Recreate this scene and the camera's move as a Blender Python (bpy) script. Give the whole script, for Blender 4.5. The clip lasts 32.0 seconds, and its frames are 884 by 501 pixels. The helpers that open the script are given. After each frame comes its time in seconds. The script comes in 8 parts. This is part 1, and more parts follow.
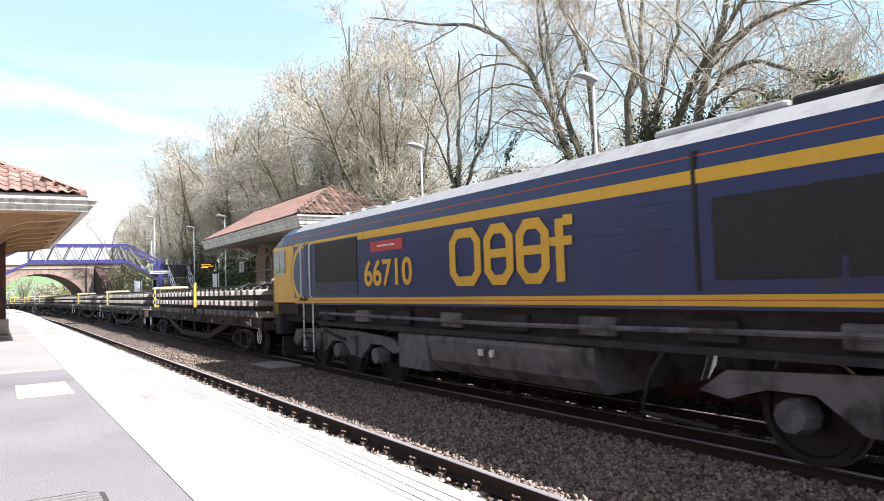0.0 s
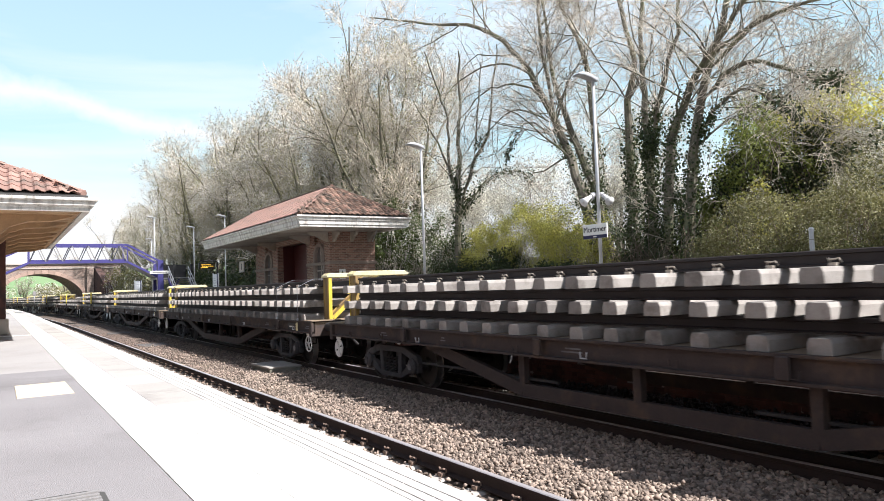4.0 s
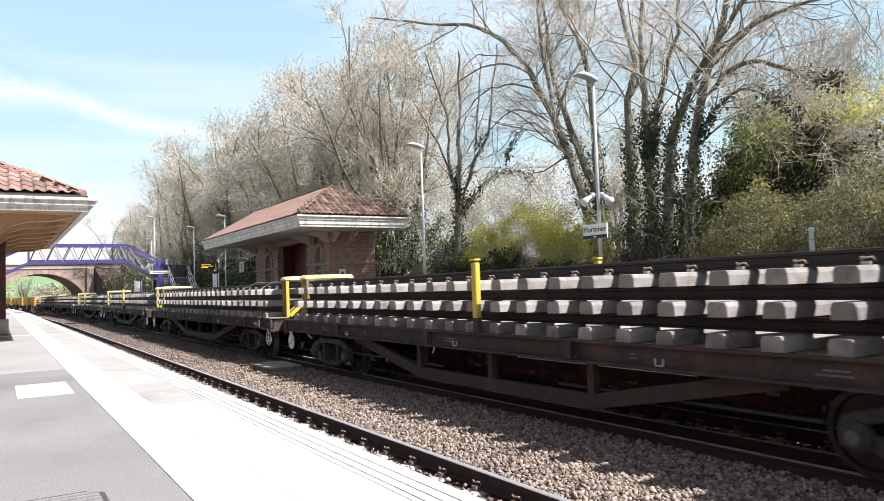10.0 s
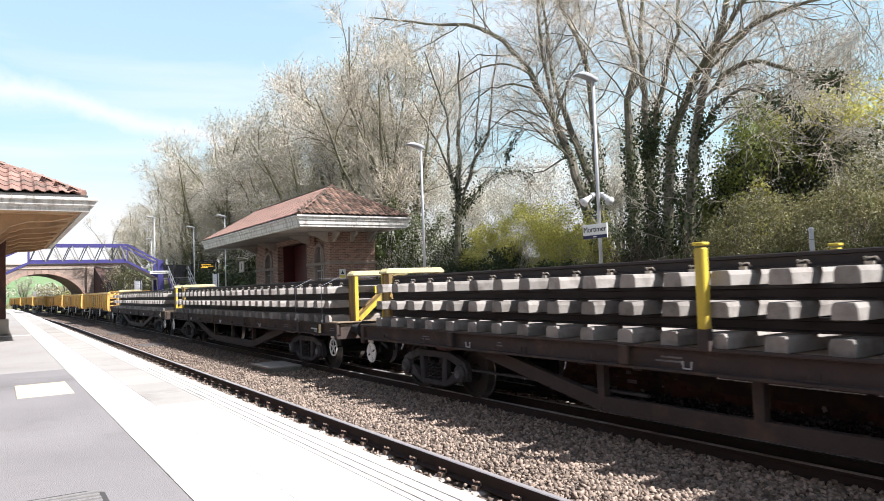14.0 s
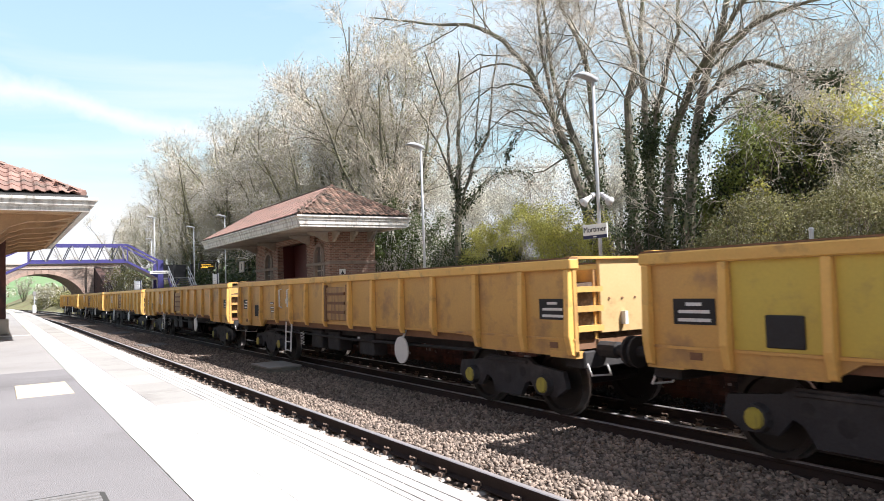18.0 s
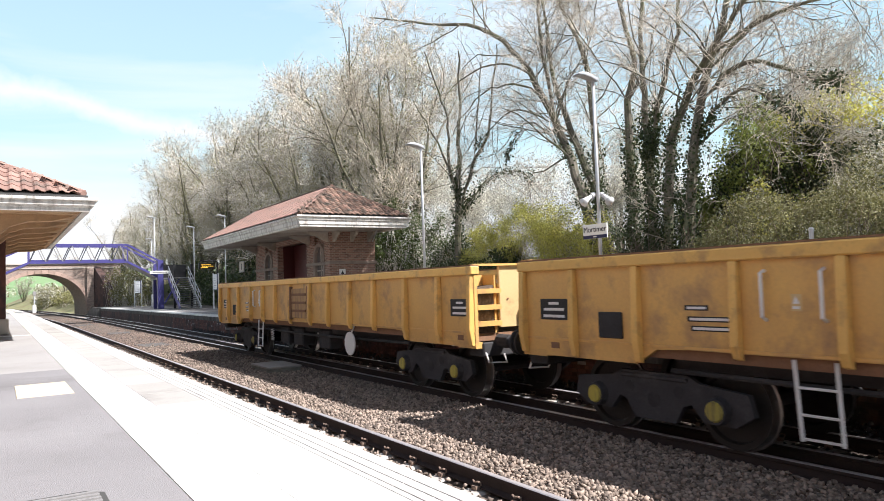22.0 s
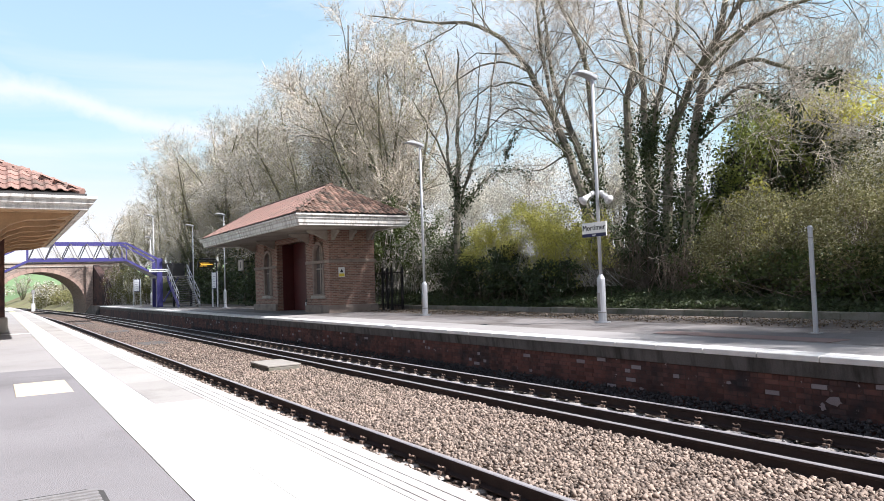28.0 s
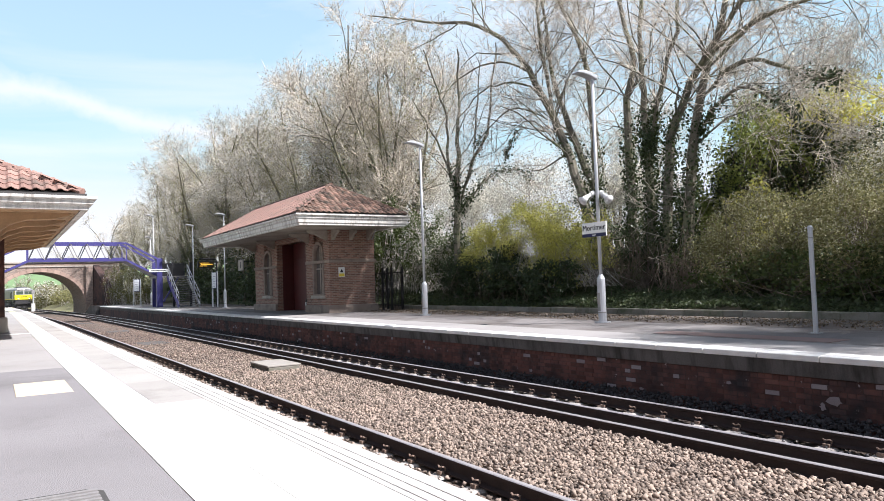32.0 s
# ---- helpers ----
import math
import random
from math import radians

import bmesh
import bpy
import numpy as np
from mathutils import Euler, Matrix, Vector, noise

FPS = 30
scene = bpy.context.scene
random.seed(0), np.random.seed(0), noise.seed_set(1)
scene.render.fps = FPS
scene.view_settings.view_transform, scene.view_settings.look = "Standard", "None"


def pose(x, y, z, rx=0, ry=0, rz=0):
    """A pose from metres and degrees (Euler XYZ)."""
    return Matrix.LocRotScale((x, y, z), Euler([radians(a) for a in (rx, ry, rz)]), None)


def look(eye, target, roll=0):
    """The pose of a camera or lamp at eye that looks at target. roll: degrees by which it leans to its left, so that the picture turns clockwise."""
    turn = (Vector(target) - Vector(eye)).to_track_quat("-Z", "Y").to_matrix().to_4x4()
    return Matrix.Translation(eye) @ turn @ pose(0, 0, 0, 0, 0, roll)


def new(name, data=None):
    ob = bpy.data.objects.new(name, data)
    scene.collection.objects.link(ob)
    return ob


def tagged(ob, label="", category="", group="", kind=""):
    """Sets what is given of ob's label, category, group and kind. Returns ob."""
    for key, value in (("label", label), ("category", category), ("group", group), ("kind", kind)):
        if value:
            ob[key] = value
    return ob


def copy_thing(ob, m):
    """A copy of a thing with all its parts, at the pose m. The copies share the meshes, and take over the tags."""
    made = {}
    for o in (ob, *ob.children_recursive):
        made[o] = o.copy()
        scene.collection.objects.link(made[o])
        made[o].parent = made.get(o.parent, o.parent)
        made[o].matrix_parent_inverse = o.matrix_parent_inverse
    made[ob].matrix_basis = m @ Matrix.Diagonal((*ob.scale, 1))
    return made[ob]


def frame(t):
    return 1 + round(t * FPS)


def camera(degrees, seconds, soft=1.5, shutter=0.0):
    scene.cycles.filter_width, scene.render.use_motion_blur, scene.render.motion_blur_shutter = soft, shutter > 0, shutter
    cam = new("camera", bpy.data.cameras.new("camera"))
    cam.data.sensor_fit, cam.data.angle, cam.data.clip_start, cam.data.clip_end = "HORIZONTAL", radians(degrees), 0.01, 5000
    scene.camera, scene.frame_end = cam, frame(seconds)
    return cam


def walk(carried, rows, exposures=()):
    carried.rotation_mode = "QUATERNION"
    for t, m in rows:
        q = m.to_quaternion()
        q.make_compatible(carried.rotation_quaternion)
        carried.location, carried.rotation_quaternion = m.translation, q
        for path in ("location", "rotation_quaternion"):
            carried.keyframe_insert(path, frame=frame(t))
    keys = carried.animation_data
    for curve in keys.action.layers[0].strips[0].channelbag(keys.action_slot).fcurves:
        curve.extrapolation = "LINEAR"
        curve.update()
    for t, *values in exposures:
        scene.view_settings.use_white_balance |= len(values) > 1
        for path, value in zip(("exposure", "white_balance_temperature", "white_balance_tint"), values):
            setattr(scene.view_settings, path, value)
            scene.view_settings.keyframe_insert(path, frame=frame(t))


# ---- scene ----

def view(pitch, yaw):
    eye = Vector((0.0, 0.0, 1.917))
    p, w = radians(pitch), radians(yaw)
    return look(eye, eye + Vector((math.sin(w) * math.cos(p), math.cos(w) * math.cos(p), math.sin(p))), -1.944)


cam = camera(64.52, 32.0, soft=0.65, shutter=0.06)
walk(cam, [(0.0, view(2.823, 32.446)), (24.5, view(2.823, 32.446)), (24.9, view(2.685, 32.515)), (32.0, view(2.685, 32.515))],
     exposures=[(0.0, 1.2, 6300, 13), (1.0, 1.3, 6500, 13), (2.0, 1.12, 6450, 12), (6.0, 1.05, 6400, 12), (8.0, 1.0, 6380, 12), (20.0, 1.05, 6400, 12), (22.0, 1.06, 6400, 12), (23.5, 0.97, 6350, 13), (32.0, 0.97, 6270, 14)])

# ---- light: a clear spring day with thin cloud, sun high behind the camera's right shoulder ----
SUN_WAY = Vector((1.22, -1.76, 2.39)).normalized()
sun_data = bpy.data.lights.new("sun", "SUN")
sun_data.energy, sun_data.angle, sun_data.color = 5.0, radians(0.53), (1.0, 0.97, 0.94)
sun = new("sun", sun_data)
sun.matrix_world = look((40, -60, 80), Vector((40, -60, 80)) - SUN_WAY)

world = bpy.data.worlds.new("sky")
scene.world = world
world.use_nodes = True
wt = world.node_tree
wt.nodes.clear()
w_out = wt.nodes.new("ShaderNodeOutputWorld")
w_bg = wt.nodes.new("ShaderNodeBackground")
w_sky = wt.nodes.new("ShaderNodeTexSky")
w_sky.sky_type, w_sky.sun_disc = "NISHITA", False
w_sky.sun_elevation, w_sky.sun_rotation = math.asin(SUN_WAY.z), math.atan2(SUN_WAY.x, SUN_WAY.y)
w_sky.dust_density, w_sky.air_density, w_sky.ozone_density = 0.4, 0.7, 1.0
w_bg.inputs["Strength"].default_value = 0.05
w_co = wt.nodes.new("ShaderNodeTexCoord")
w_map = wt.nodes.new("ShaderNodeMapping")
w_map.inputs["Scale"].default_value = (1.0, 1.6, 5.5)
w_map.inputs["Rotation"].default_value = (0.0, radians(14), radians(20))
w_no = wt.nodes.new("ShaderNodeTexNoise")
w_no.inputs["Scale"].default_value, w_no.inputs["Detail"].default_value, w_no.inputs["Roughness"].default_value = 1.6, 7.0, 0.55
w_no.inputs["Distortion"].default_value = 0.6
w_ra = wt.nodes.new("ShaderNodeMapRange")
w_ra.inputs[1].default_value, w_ra.inputs[2].default_value, w_ra.inputs[3].default_value, w_ra.inputs[4].default_value = 0.44, 0.74, 0.0, 0.8
w_mix = wt.nodes.new("ShaderNodeMix")
w_mix.data_type = "RGBA"
w_mix.inputs[7].default_value = (10.8, 11.0, 11.4, 1)
# pale haze thickening towards the horizon, alike all round
w_sep = wt.nodes.new("ShaderNodeSeparateXYZ")
w_ramp = wt.nodes.new("ShaderNodeValToRGB")
for k, (at, col) in enumerate(((0.07, (0.97, 0.99, 1.0, 1)), (0.38, (0.52, 0.76, 0.955, 1)), (0.13, (0.84, 0.955, 0.99, 1)), (0.19, (0.63, 0.905, 0.985, 1)), (0.27, (0.59, 0.845, 0.975, 1)))):
    el = w_ramp.color_ramp.elements[k] if k < 2 else w_ramp.color_ramp.elements.new(at)
    el.position, el.color = at, col
w_sc = wt.nodes.new("ShaderNodeVectorMath")
w_sc.operation = "SCALE"
w_sc.inputs["Scale"].default_value = 10.8
w_hz = wt.nodes.new("ShaderNodeMapRange")
w_hz.inputs[1].default_value, w_hz.inputs[2].default_value, w_hz.inputs[3].default_value, w_hz.inputs[4].default_value = 0.38, 0.56, 0.96, 0.0
w_haze = wt.nodes.new("ShaderNodeMix")
w_haze.data_type = "RGBA"
w_n = wt.nodes.new("ShaderNodeVectorMath")
w_n.operation, w_n.inputs[1].default_value = "DOT_PRODUCT", (-0.155, 0.25, -0.956)
w_c = wt.nodes.new("ShaderNodeVectorMath")
w_c.operation, w_c.inputs[1].default_value = "DOT_PRODUCT", (0.13, 0.964, 0.231)
w_wob = wt.nodes.new("ShaderNodeTexNoise")
w_wob.inputs["Scale"].default_value, w_wob.inputs["Detail"].default_value, w_wob.inputs["Roughness"].default_value = 9.0, 6.0, 0.6
w_ad, w_abs, w_a, w_b, w_mul, w_max = [wt.nodes.new("ShaderNodeMath") for _ in range(2)] + [wt.nodes.new("ShaderNodeMapRange") for _ in range(2)] + [wt.nodes.new("ShaderNodeMath") for _ in range(2)]
w_ad.operation, w_ad.inputs[1].default_value = "MULTIPLY_ADD", 0.07
w_abs.operation, w_mul.operation, w_max.operation = "ABSOLUTE", "MULTIPLY", "MAXIMUM"
w_off = wt.nodes.new("ShaderNodeMath")
w_off.operation, w_off.inputs[1].default_value = "SUBTRACT", 0.035
for node, values in ((w_a, (0.002, 0.024, 0.75, 0.0)), (w_b, (0.974, 0.993, 0.0, 1.0))):
    for k, val in enumerate(values):
        node.inputs[k + 1].default_value = val
for a, b in ((w_co.outputs["Generated"], w_n.inputs[0]), (w_co.outputs["Generated"], w_c.inputs[0]), (w_co.outputs["Generated"], w_wob.inputs["Vector"]), (w_wob.outputs[0], w_ad.inputs[0]),
             (w_n.outputs["Value"], w_ad.inputs[2]), (w_ad.outputs[0], w_off.inputs[0]), (w_off.outputs[0], w_abs.inputs[0]), (w_abs.outputs[0], w_a.inputs[0]), (w_c.outputs["Value"], w_b.inputs[0]),
             (w_a.outputs[0], w_mul.inputs[0]), (w_b.outputs[0], w_mul.inputs[1]), (w_mul.outputs[0], w_max.inputs[0]), (w_ra.outputs[0], w_max.inputs[1])):
    wt.links.new(a, b)
for a, b in ((w_co.outputs["Generated"], w_map.inputs["Vector"]), (w_map.outputs["Vector"], w_no.inputs["Vector"]),
             (w_no.outputs[0], w_ra.inputs[0]), (w_max.outputs[0], w_mix.inputs[0]), (w_co.outputs["Generated"], w_sep.inputs[0]), (w_sep.outputs[2], w_hz.inputs[0]), (w_sep.outputs[2], w_ramp.inputs[0]), (w_ramp.outputs[0], w_sc.inputs[0]), (w_sc.outputs[0], w_haze.inputs[7]), (w_hz.outputs[0], w_haze.inputs[0]),
             (w_sky.outputs[0], w_haze.inputs[6]), (w_haze.outputs[2], w_mix.inputs[6]),
             (w_mix.outputs[2], w_bg.inputs["Color"]), (w_bg.outputs[0], w_out.inputs["Surface"])):
    wt.links.new(a, b)


# ---- materials ----
def mat(name, col, col2=None, rough=0.75, metal=0.0, scale=3.0, fine=45.0, mix=0.5, bump=0.25, rand=0.0, island=0.0, dirt=None, dirt_scale=0.7, dirt_at=0.55,
        streak=False, spec=0.4, emit=0.0, world=False, flake=None, flake_at=0.66):
    """A surface of two colours, mottled at two scales, with relief; rand and island vary single pieces."""
    m = bpy.data.materials.new(name)
    m.use_nodes = True
    t = m.node_tree
    b = t.nodes["Principled BSDF"]
    col2 = col2 or tuple(c * 0.72 for c in col)
    co = t.nodes.new("ShaderNodeTexCoord")
    where = co.outputs["Object"]
    if world:
        where = t.nodes.new("ShaderNodeNewGeometry").outputs["Position"]
    elif rand:
        # each piece takes its grain from another spot
        spot, mul, off = t.nodes.new("ShaderNodeObjectInfo"), t.nodes.new("ShaderNodeMath"), t.nodes.new("ShaderNodeVectorMath")
        mul.operation, mul.inputs[1].default_value = "MULTIPLY", 60.0
        t.links.new(spot.outputs["Random"], mul.inputs[0])
        t.links.new(where, off.inputs[0])
        t.links.new(mul.outputs[0], off.inputs[1])
        where = off.outputs[0]
    n1, n2 = t.nodes.new("ShaderNodeTexNoise"), t.nodes.new("ShaderNodeTexNoise")
    n1.inputs["Scale"].default_value, n1.inputs["Detail"].default_value = scale, 5.0
    n2.inputs["Scale"].default_value, n2.inputs["Detail"].default_value = fine, 4.0
    for n in (n1, n2):
        t.links.new(where, n.inputs["Vector"])
    ad = t.nodes.new("ShaderNodeMath")
    ad.operation = "MULTIPLY_ADD"
    ad.inputs[1].default_value, ad.inputs[2].default_value = 0.45, 0.0
    t.links.new(n2.outputs[0], ad.inputs[0])
    ad2 = t.nodes.new("ShaderNodeMath")
    ad2.operation = "MULTIPLY_ADD"
    ad2.inputs[1].default_value = 0.55
    t.links.new(n1.outputs[0], ad2.inputs[0])
    t.links.new(ad.outputs[0], ad2.inputs[2])
    rg = t.nodes.new("ShaderNodeMapRange")
    rg.inputs[1].default_value, rg.inputs[2].default_value = 0.5 - 0.22 / max(mix * 2, 0.1), 0.5 + 0.22 / max(mix * 2, 0.1)
    t.links.new(ad2.outputs[0], rg.inputs[0])
    mx = t.nodes.new("ShaderNodeMix")
    mx.data_type = "RGBA"
    mx.inputs[6].default_value, mx.inputs[7].default_value = (*col, 1), (*col2, 1)
    t.links.new(rg.outputs[0], mx.inputs[0])
    last = mx.outputs[2]
    if dirt:
        n3 = t.nodes.new("ShaderNodeTexNoise")
        n3.inputs["Scale"].default_value, n3.inputs["Detail"].default_value, n3.inputs["Roughness"].default_value = dirt_scale, 8.0, 0.65
        if streak:
            mp = t.nodes.new("ShaderNodeMapping")
            mp.inputs["Scale"].default_value = (3.0, 3.0, 0.35)
            t.links.new(where, mp.inputs["Vector"])
            t.links.new(mp.outputs["Vector"], n3.inputs["Vector"])
        else:
            t.links.new(where, n3.inputs["Vector"])
        r3 = t.nodes.new("ShaderNodeMapRange")
        r3.inputs[1].default_value, r3.inputs[2].default_value = dirt_at - 0.1, dirt_at + 0.13
        t.links.new(n3.outputs[0], r3.inputs[0])
        m3 = t.nodes.new("ShaderNodeMix")
        m3.data_type = "RGBA"
        m3.inputs[7].default_value = (*dirt, 1)
        t.links.new(r3.outputs[0], m3.inputs[0])
        t.links.new(last, m3.inputs[6])
        last = m3.outputs[2]
    if flake:
        n4, r4, m4 = t.nodes.new("ShaderNodeTexNoise"), t.nodes.new("ShaderNodeMapRange"), t.nodes.new("ShaderNodeMix")
        n4.inputs["Scale"].default_value, n4.inputs["Detail"].default_value, n4.inputs["Roughness"].default_value = 5.0, 9.0, 0.7
        r4.inputs[1].default_value, r4.inputs[2].default_value = flake_at, flake_at + 0.035
        m4.data_type = "RGBA"
        m4.inputs[7].default_value = (*flake, 1)
        t.links.new(where, n4.inputs["Vector"])
        t.links.new(n4.outputs[0], r4.inputs[0])
        t.links.new(r4.outputs[0], m4.inputs[0])
        t.links.new(last, m4.inputs[6])
        last = m4.outputs[2]
    if rand or island:
        src = t.nodes.new("ShaderNodeObjectInfo").outputs["Random"] if rand else t.nodes.new("ShaderNodeNewGeometry").outputs["Random Per Island"]
        hv = t.nodes.new("ShaderNodeHueSaturation")
        rr = t.nodes.new("ShaderNodeMapRange")
        k = rand or island
        rr.inputs[3].default_value, rr.inputs[4].default_value = 1.0 - k, 1.0 + k
        t.links.new(src, rr.inputs[0])
        t.links.new(rr.outputs[0], hv.inputs["Value"])
        t.links.new(last, hv.inputs["Color"])
        last = hv.outputs[0]
    t.links.new(last, b.inputs["Base Color"])
    b.inputs["Roughness"].default_value, b.inputs["Metallic"].default_value = rough, metal
    b.inputs["Specular IOR Level"].default_value = spec
    if bump:
        bp = t.nodes.new("ShaderNodeBump")
        bp.inputs["Strength"].default_value, bp.inputs["Distance"].default_value = bump, 0.02
        t.links.new(ad2.outputs[0], bp.inputs["Height"])
        t.links.new(bp.outputs[0], b.inputs["Normal"])
    if emit:
        b.inputs["Emission Color"].default_value, b.inputs["Emission Strength"].default_value = (*col, 1), emit
    return m


TARMAC = mat("tarmac", (0.19, 0.181, 0.184), (0.272, 0.262, 0.265), 0.9, scale=0.8, fine=140, bump=0.5, dirt=(0.145, 0.137, 0.137), dirt_scale=0.5, dirt_at=0.6)
PALE_TARMAC = mat("pale_tarmac", (0.36, 0.343, 0.33), (0.3, 0.288, 0.278), 0.9, scale=0.7, fine=120, bump=0.4, dirt=(0.27, 0.258, 0.245), dirt_scale=0.4, dirt_at=0.6)
PAVER = mat("paver_concrete", (0.4, 0.385, 0.36), (0.345, 0.33, 0.31), 0.85, scale=1.5, fine=90, bump=0.25, rand=0.06, dirt=(0.22, 0.205, 0.19), dirt_at=0.62, world=True)
PALE_PAVER = mat("new_paver_concrete", (0.6, 0.58, 0.55), (0.5, 0.48, 0.45), 0.85, scale=1.5, fine=90, bump=0.25, rand=0.04, world=True)
WALL_BLOCK = mat("mossy_wall_block", (0.24, 0.22, 0.19), (0.16, 0.15, 0.125), 0.9, scale=3, fine=60, bump=0.35, rand=0.15, dirt=(0.09, 0.1, 0.06), dirt_at=0.58, dirt_scale=2, world=True)
VERGE = mat("dry_verge_grass", (0.27, 0.25, 0.13), (0.17, 0.19, 0.08), 0.95, scale=0.4, fine=6, bump=0.6, dirt=(0.16, 0.12, 0.08), dirt_scale=0.3)
PALE_BUD = mat("pale_bud", (0.46, 0.4, 0.28), (0.36, 0.32, 0.2), 0.8, bump=0, island=0.3)
WHITE_PAINT = mat("white_line_paint", (0.8, 0.79, 0.76), (0.7, 0.69, 0.66), 0.7, scale=2, fine=60, bump=0.2, dirt=(0.55, 0.53, 0.5), dirt_scale=0.9, dirt_at=0.66)
COVER_PAINT = mat("faded_cover_paint", (0.62, 0.52, 0.36), (0.56, 0.49, 0.38), 0.75, scale=4, fine=60, bump=0.15, dirt=(0.4, 0.34, 0.27), dirt_at=0.64)
CREAM_PAINT = mat("yellow_line_paint", (0.78, 0.72, 0.42), (0.8, 0.77, 0.62), 0.75, scale=1.5, fine=60, bump=0.15)
COPING = mat("coping_stone", (0.6, 0.58, 0.56), (0.5, 0.48, 0.46), 0.85, scale=2, fine=70, bump=0.3, rand=0.06, dirt=(0.36, 0.34, 0.33), dirt_at=0.64, dirt_scale=2, world=True)
GROOVE = mat("dark_groove", (0.08, 0.078, 0.075), rough=0.95)
STONE = mat("limestone", (0.47, 0.42, 0.36), (0.36, 0.32, 0.28), 0.85, scale=3, fine=50, bump=0.3, dirt=(0.22, 0.2, 0.18), dirt_at=0.62, dirt_scale=1.5)
OLD_BRICK = mat("sooty_brick", (0.17, 0.07, 0.054), (0.1, 0.05, 0.044), 0.9, scale=5, fine=60, bump=0.4, rand=0.34, dirt=(0.034, 0.03, 0.032), dirt_scale=1.3, dirt_at=0.52, world=True, flake=(0.36, 0.3, 0.29), flake_at=0.635)
OLD_BRICK_BED = mat("sooty_wall", (0.125, 0.07, 0.058), (0.08, 0.05, 0.045), 0.92, scale=2.5, fine=40, bump=0.5, dirt=(0.035, 0.03, 0.032), dirt_scale=1.3, dirt_at=0.52, world=True, flake=(0.36, 0.3, 0.29), flake_at=0.635)
SOOTY_CONCRETE = mat("sooty_concrete", (0.15, 0.14, 0.135), (0.08, 0.075, 0.07), 0.92, scale=2, fine=50, bump=0.35, dirt=(0.035, 0.033, 0.03), dirt_scale=1.3, dirt_at=0.54, streak=True)
LIME_STAIN = mat("lime_washed_brick", (0.34, 0.31, 0.32), (0.22, 0.18, 0.18), 0.9, fine=70, bump=0.3)
CREAM_TIMBER = mat("cream_painted_timber", (0.7, 0.68, 0.64), (0.57, 0.55, 0.51), 0.6, scale=3, fine=40, bump=0.12, dirt=(0.28, 0.25, 0.22), dirt_scale=2.2, dirt_at=0.57, streak=True)
SOFFIT = mat("weathered_soffit_boards", (0.5, 0.33, 0.185), (0.38, 0.24, 0.13), 0.75, scale=3, fine=30, bump=0.2, dirt=(0.2, 0.13, 0.08), dirt_at=0.6)
MAROON = mat("maroon_paint", (0.1, 0.02, 0.018), (0.07, 0.014, 0.013), 0.5, scale=4, fine=40, bump=0.1)
CLAY = mat("clay_pantile", (0.345, 0.21, 0.17), (0.25, 0.15, 0.125), 0.88, scale=5, fine=60, bump=0.35, rand=0.28, dirt=(0.2, 0.16, 0.135), dirt_scale=2.5, dirt_at=0.58, world=True)
MOSSY_CLAY = mat("mossy_clay_pantile", (0.27, 0.155, 0.115), (0.17, 0.11, 0.085), 0.9, scale=4, fine=50, bump=0.4, rand=0.45, dirt=(0.055, 0.048, 0.038), dirt_scale=3.5, dirt_at=0.5, world=True)
LEAD = mat("dark_lead", (0.06, 0.058, 0.056), rough=0.6)
GALV = mat("galvanised_steel", (0.52, 0.53, 0.55), (0.43, 0.44, 0.47), 0.45, 0.35, scale=4, fine=60, bump=0.06)
BLUE_STEEL = mat("blue_painted_steel", (0.062, 0.055, 0.21), (0.05, 0.045, 0.16), 0.45, scale=3, fine=40, bump=0.05)
BLACK_STEEL = mat("black_painted_steel", (0.014, 0.014, 0.016), rough=0.5, bump=0.05)
STAIR_STEEL = mat("weathered_stair_steel", (0.3, 0.29, 0.28), (0.2, 0.19, 0.19), 0.6, bump=0.1)
RAIL_SIDE = mat("rusty_rail_web", (0.052, 0.034, 0.03), (0.028, 0.02, 0.018), 0.85, scale=5, fine=60, bump=0.3)
RAIL_HEAD = mat("polished_rail_head", (0.5, 0.47, 0.47), (0.4, 0.38, 0.39), 0.35, 0.35, scale=3, fine=30, bump=0.03)
SLEEPER = mat("concrete_sleeper", (0.46, 0.43, 0.39), (0.36, 0.33, 0.3), 0.9, scale=4, fine=60, bump=0.3, rand=0.12, dirt=(0.22, 0.18, 0.15), dirt_scale=2.0, dirt_at=0.62, world=True)
NEW_SLEEPER = mat("clean_concrete_sleeper", (0.36, 0.335, 0.31), (0.25, 0.23, 0.21), 0.9, scale=5, fine=60, bump=0.25, rand=0.26, dirt=(0.15, 0.13, 0.115), dirt_scale=3.0, dirt_at=0.57)
TRACK_CLIP = mat("rusty_rail_clip", (0.3, 0.22, 0.17), (0.2, 0.14, 0.11), 0.75, 0.1, bump=0.1)
CLIP = mat("rail_clip_steel", (0.5, 0.46, 0.4), (0.36, 0.3, 0.24), 0.6, 0.2, bump=0.1)
BALLAST_BED = mat("ballast_bed", (0.12, 0.09, 0.07), (0.07, 0.055, 0.045), 0.95, scale=1.2, fine=28, bump=1.0, dirt=(0.19, 0.155, 0.13), dirt_scale=16, dirt_at=0.56)
BALLAST = mat("ballast_stone", (0.325, 0.252, 0.2), (0.185, 0.148, 0.124), 0.9, scale=0.8, fine=30, bump=0.3, island=0.6)
BROWN_BALLAST = mat("weathered_ballast_stone", (0.21, 0.155, 0.125), (0.13, 0.1, 0.085), 0.9, scale=0.8, fine=30, bump=0.3, island=0.55)
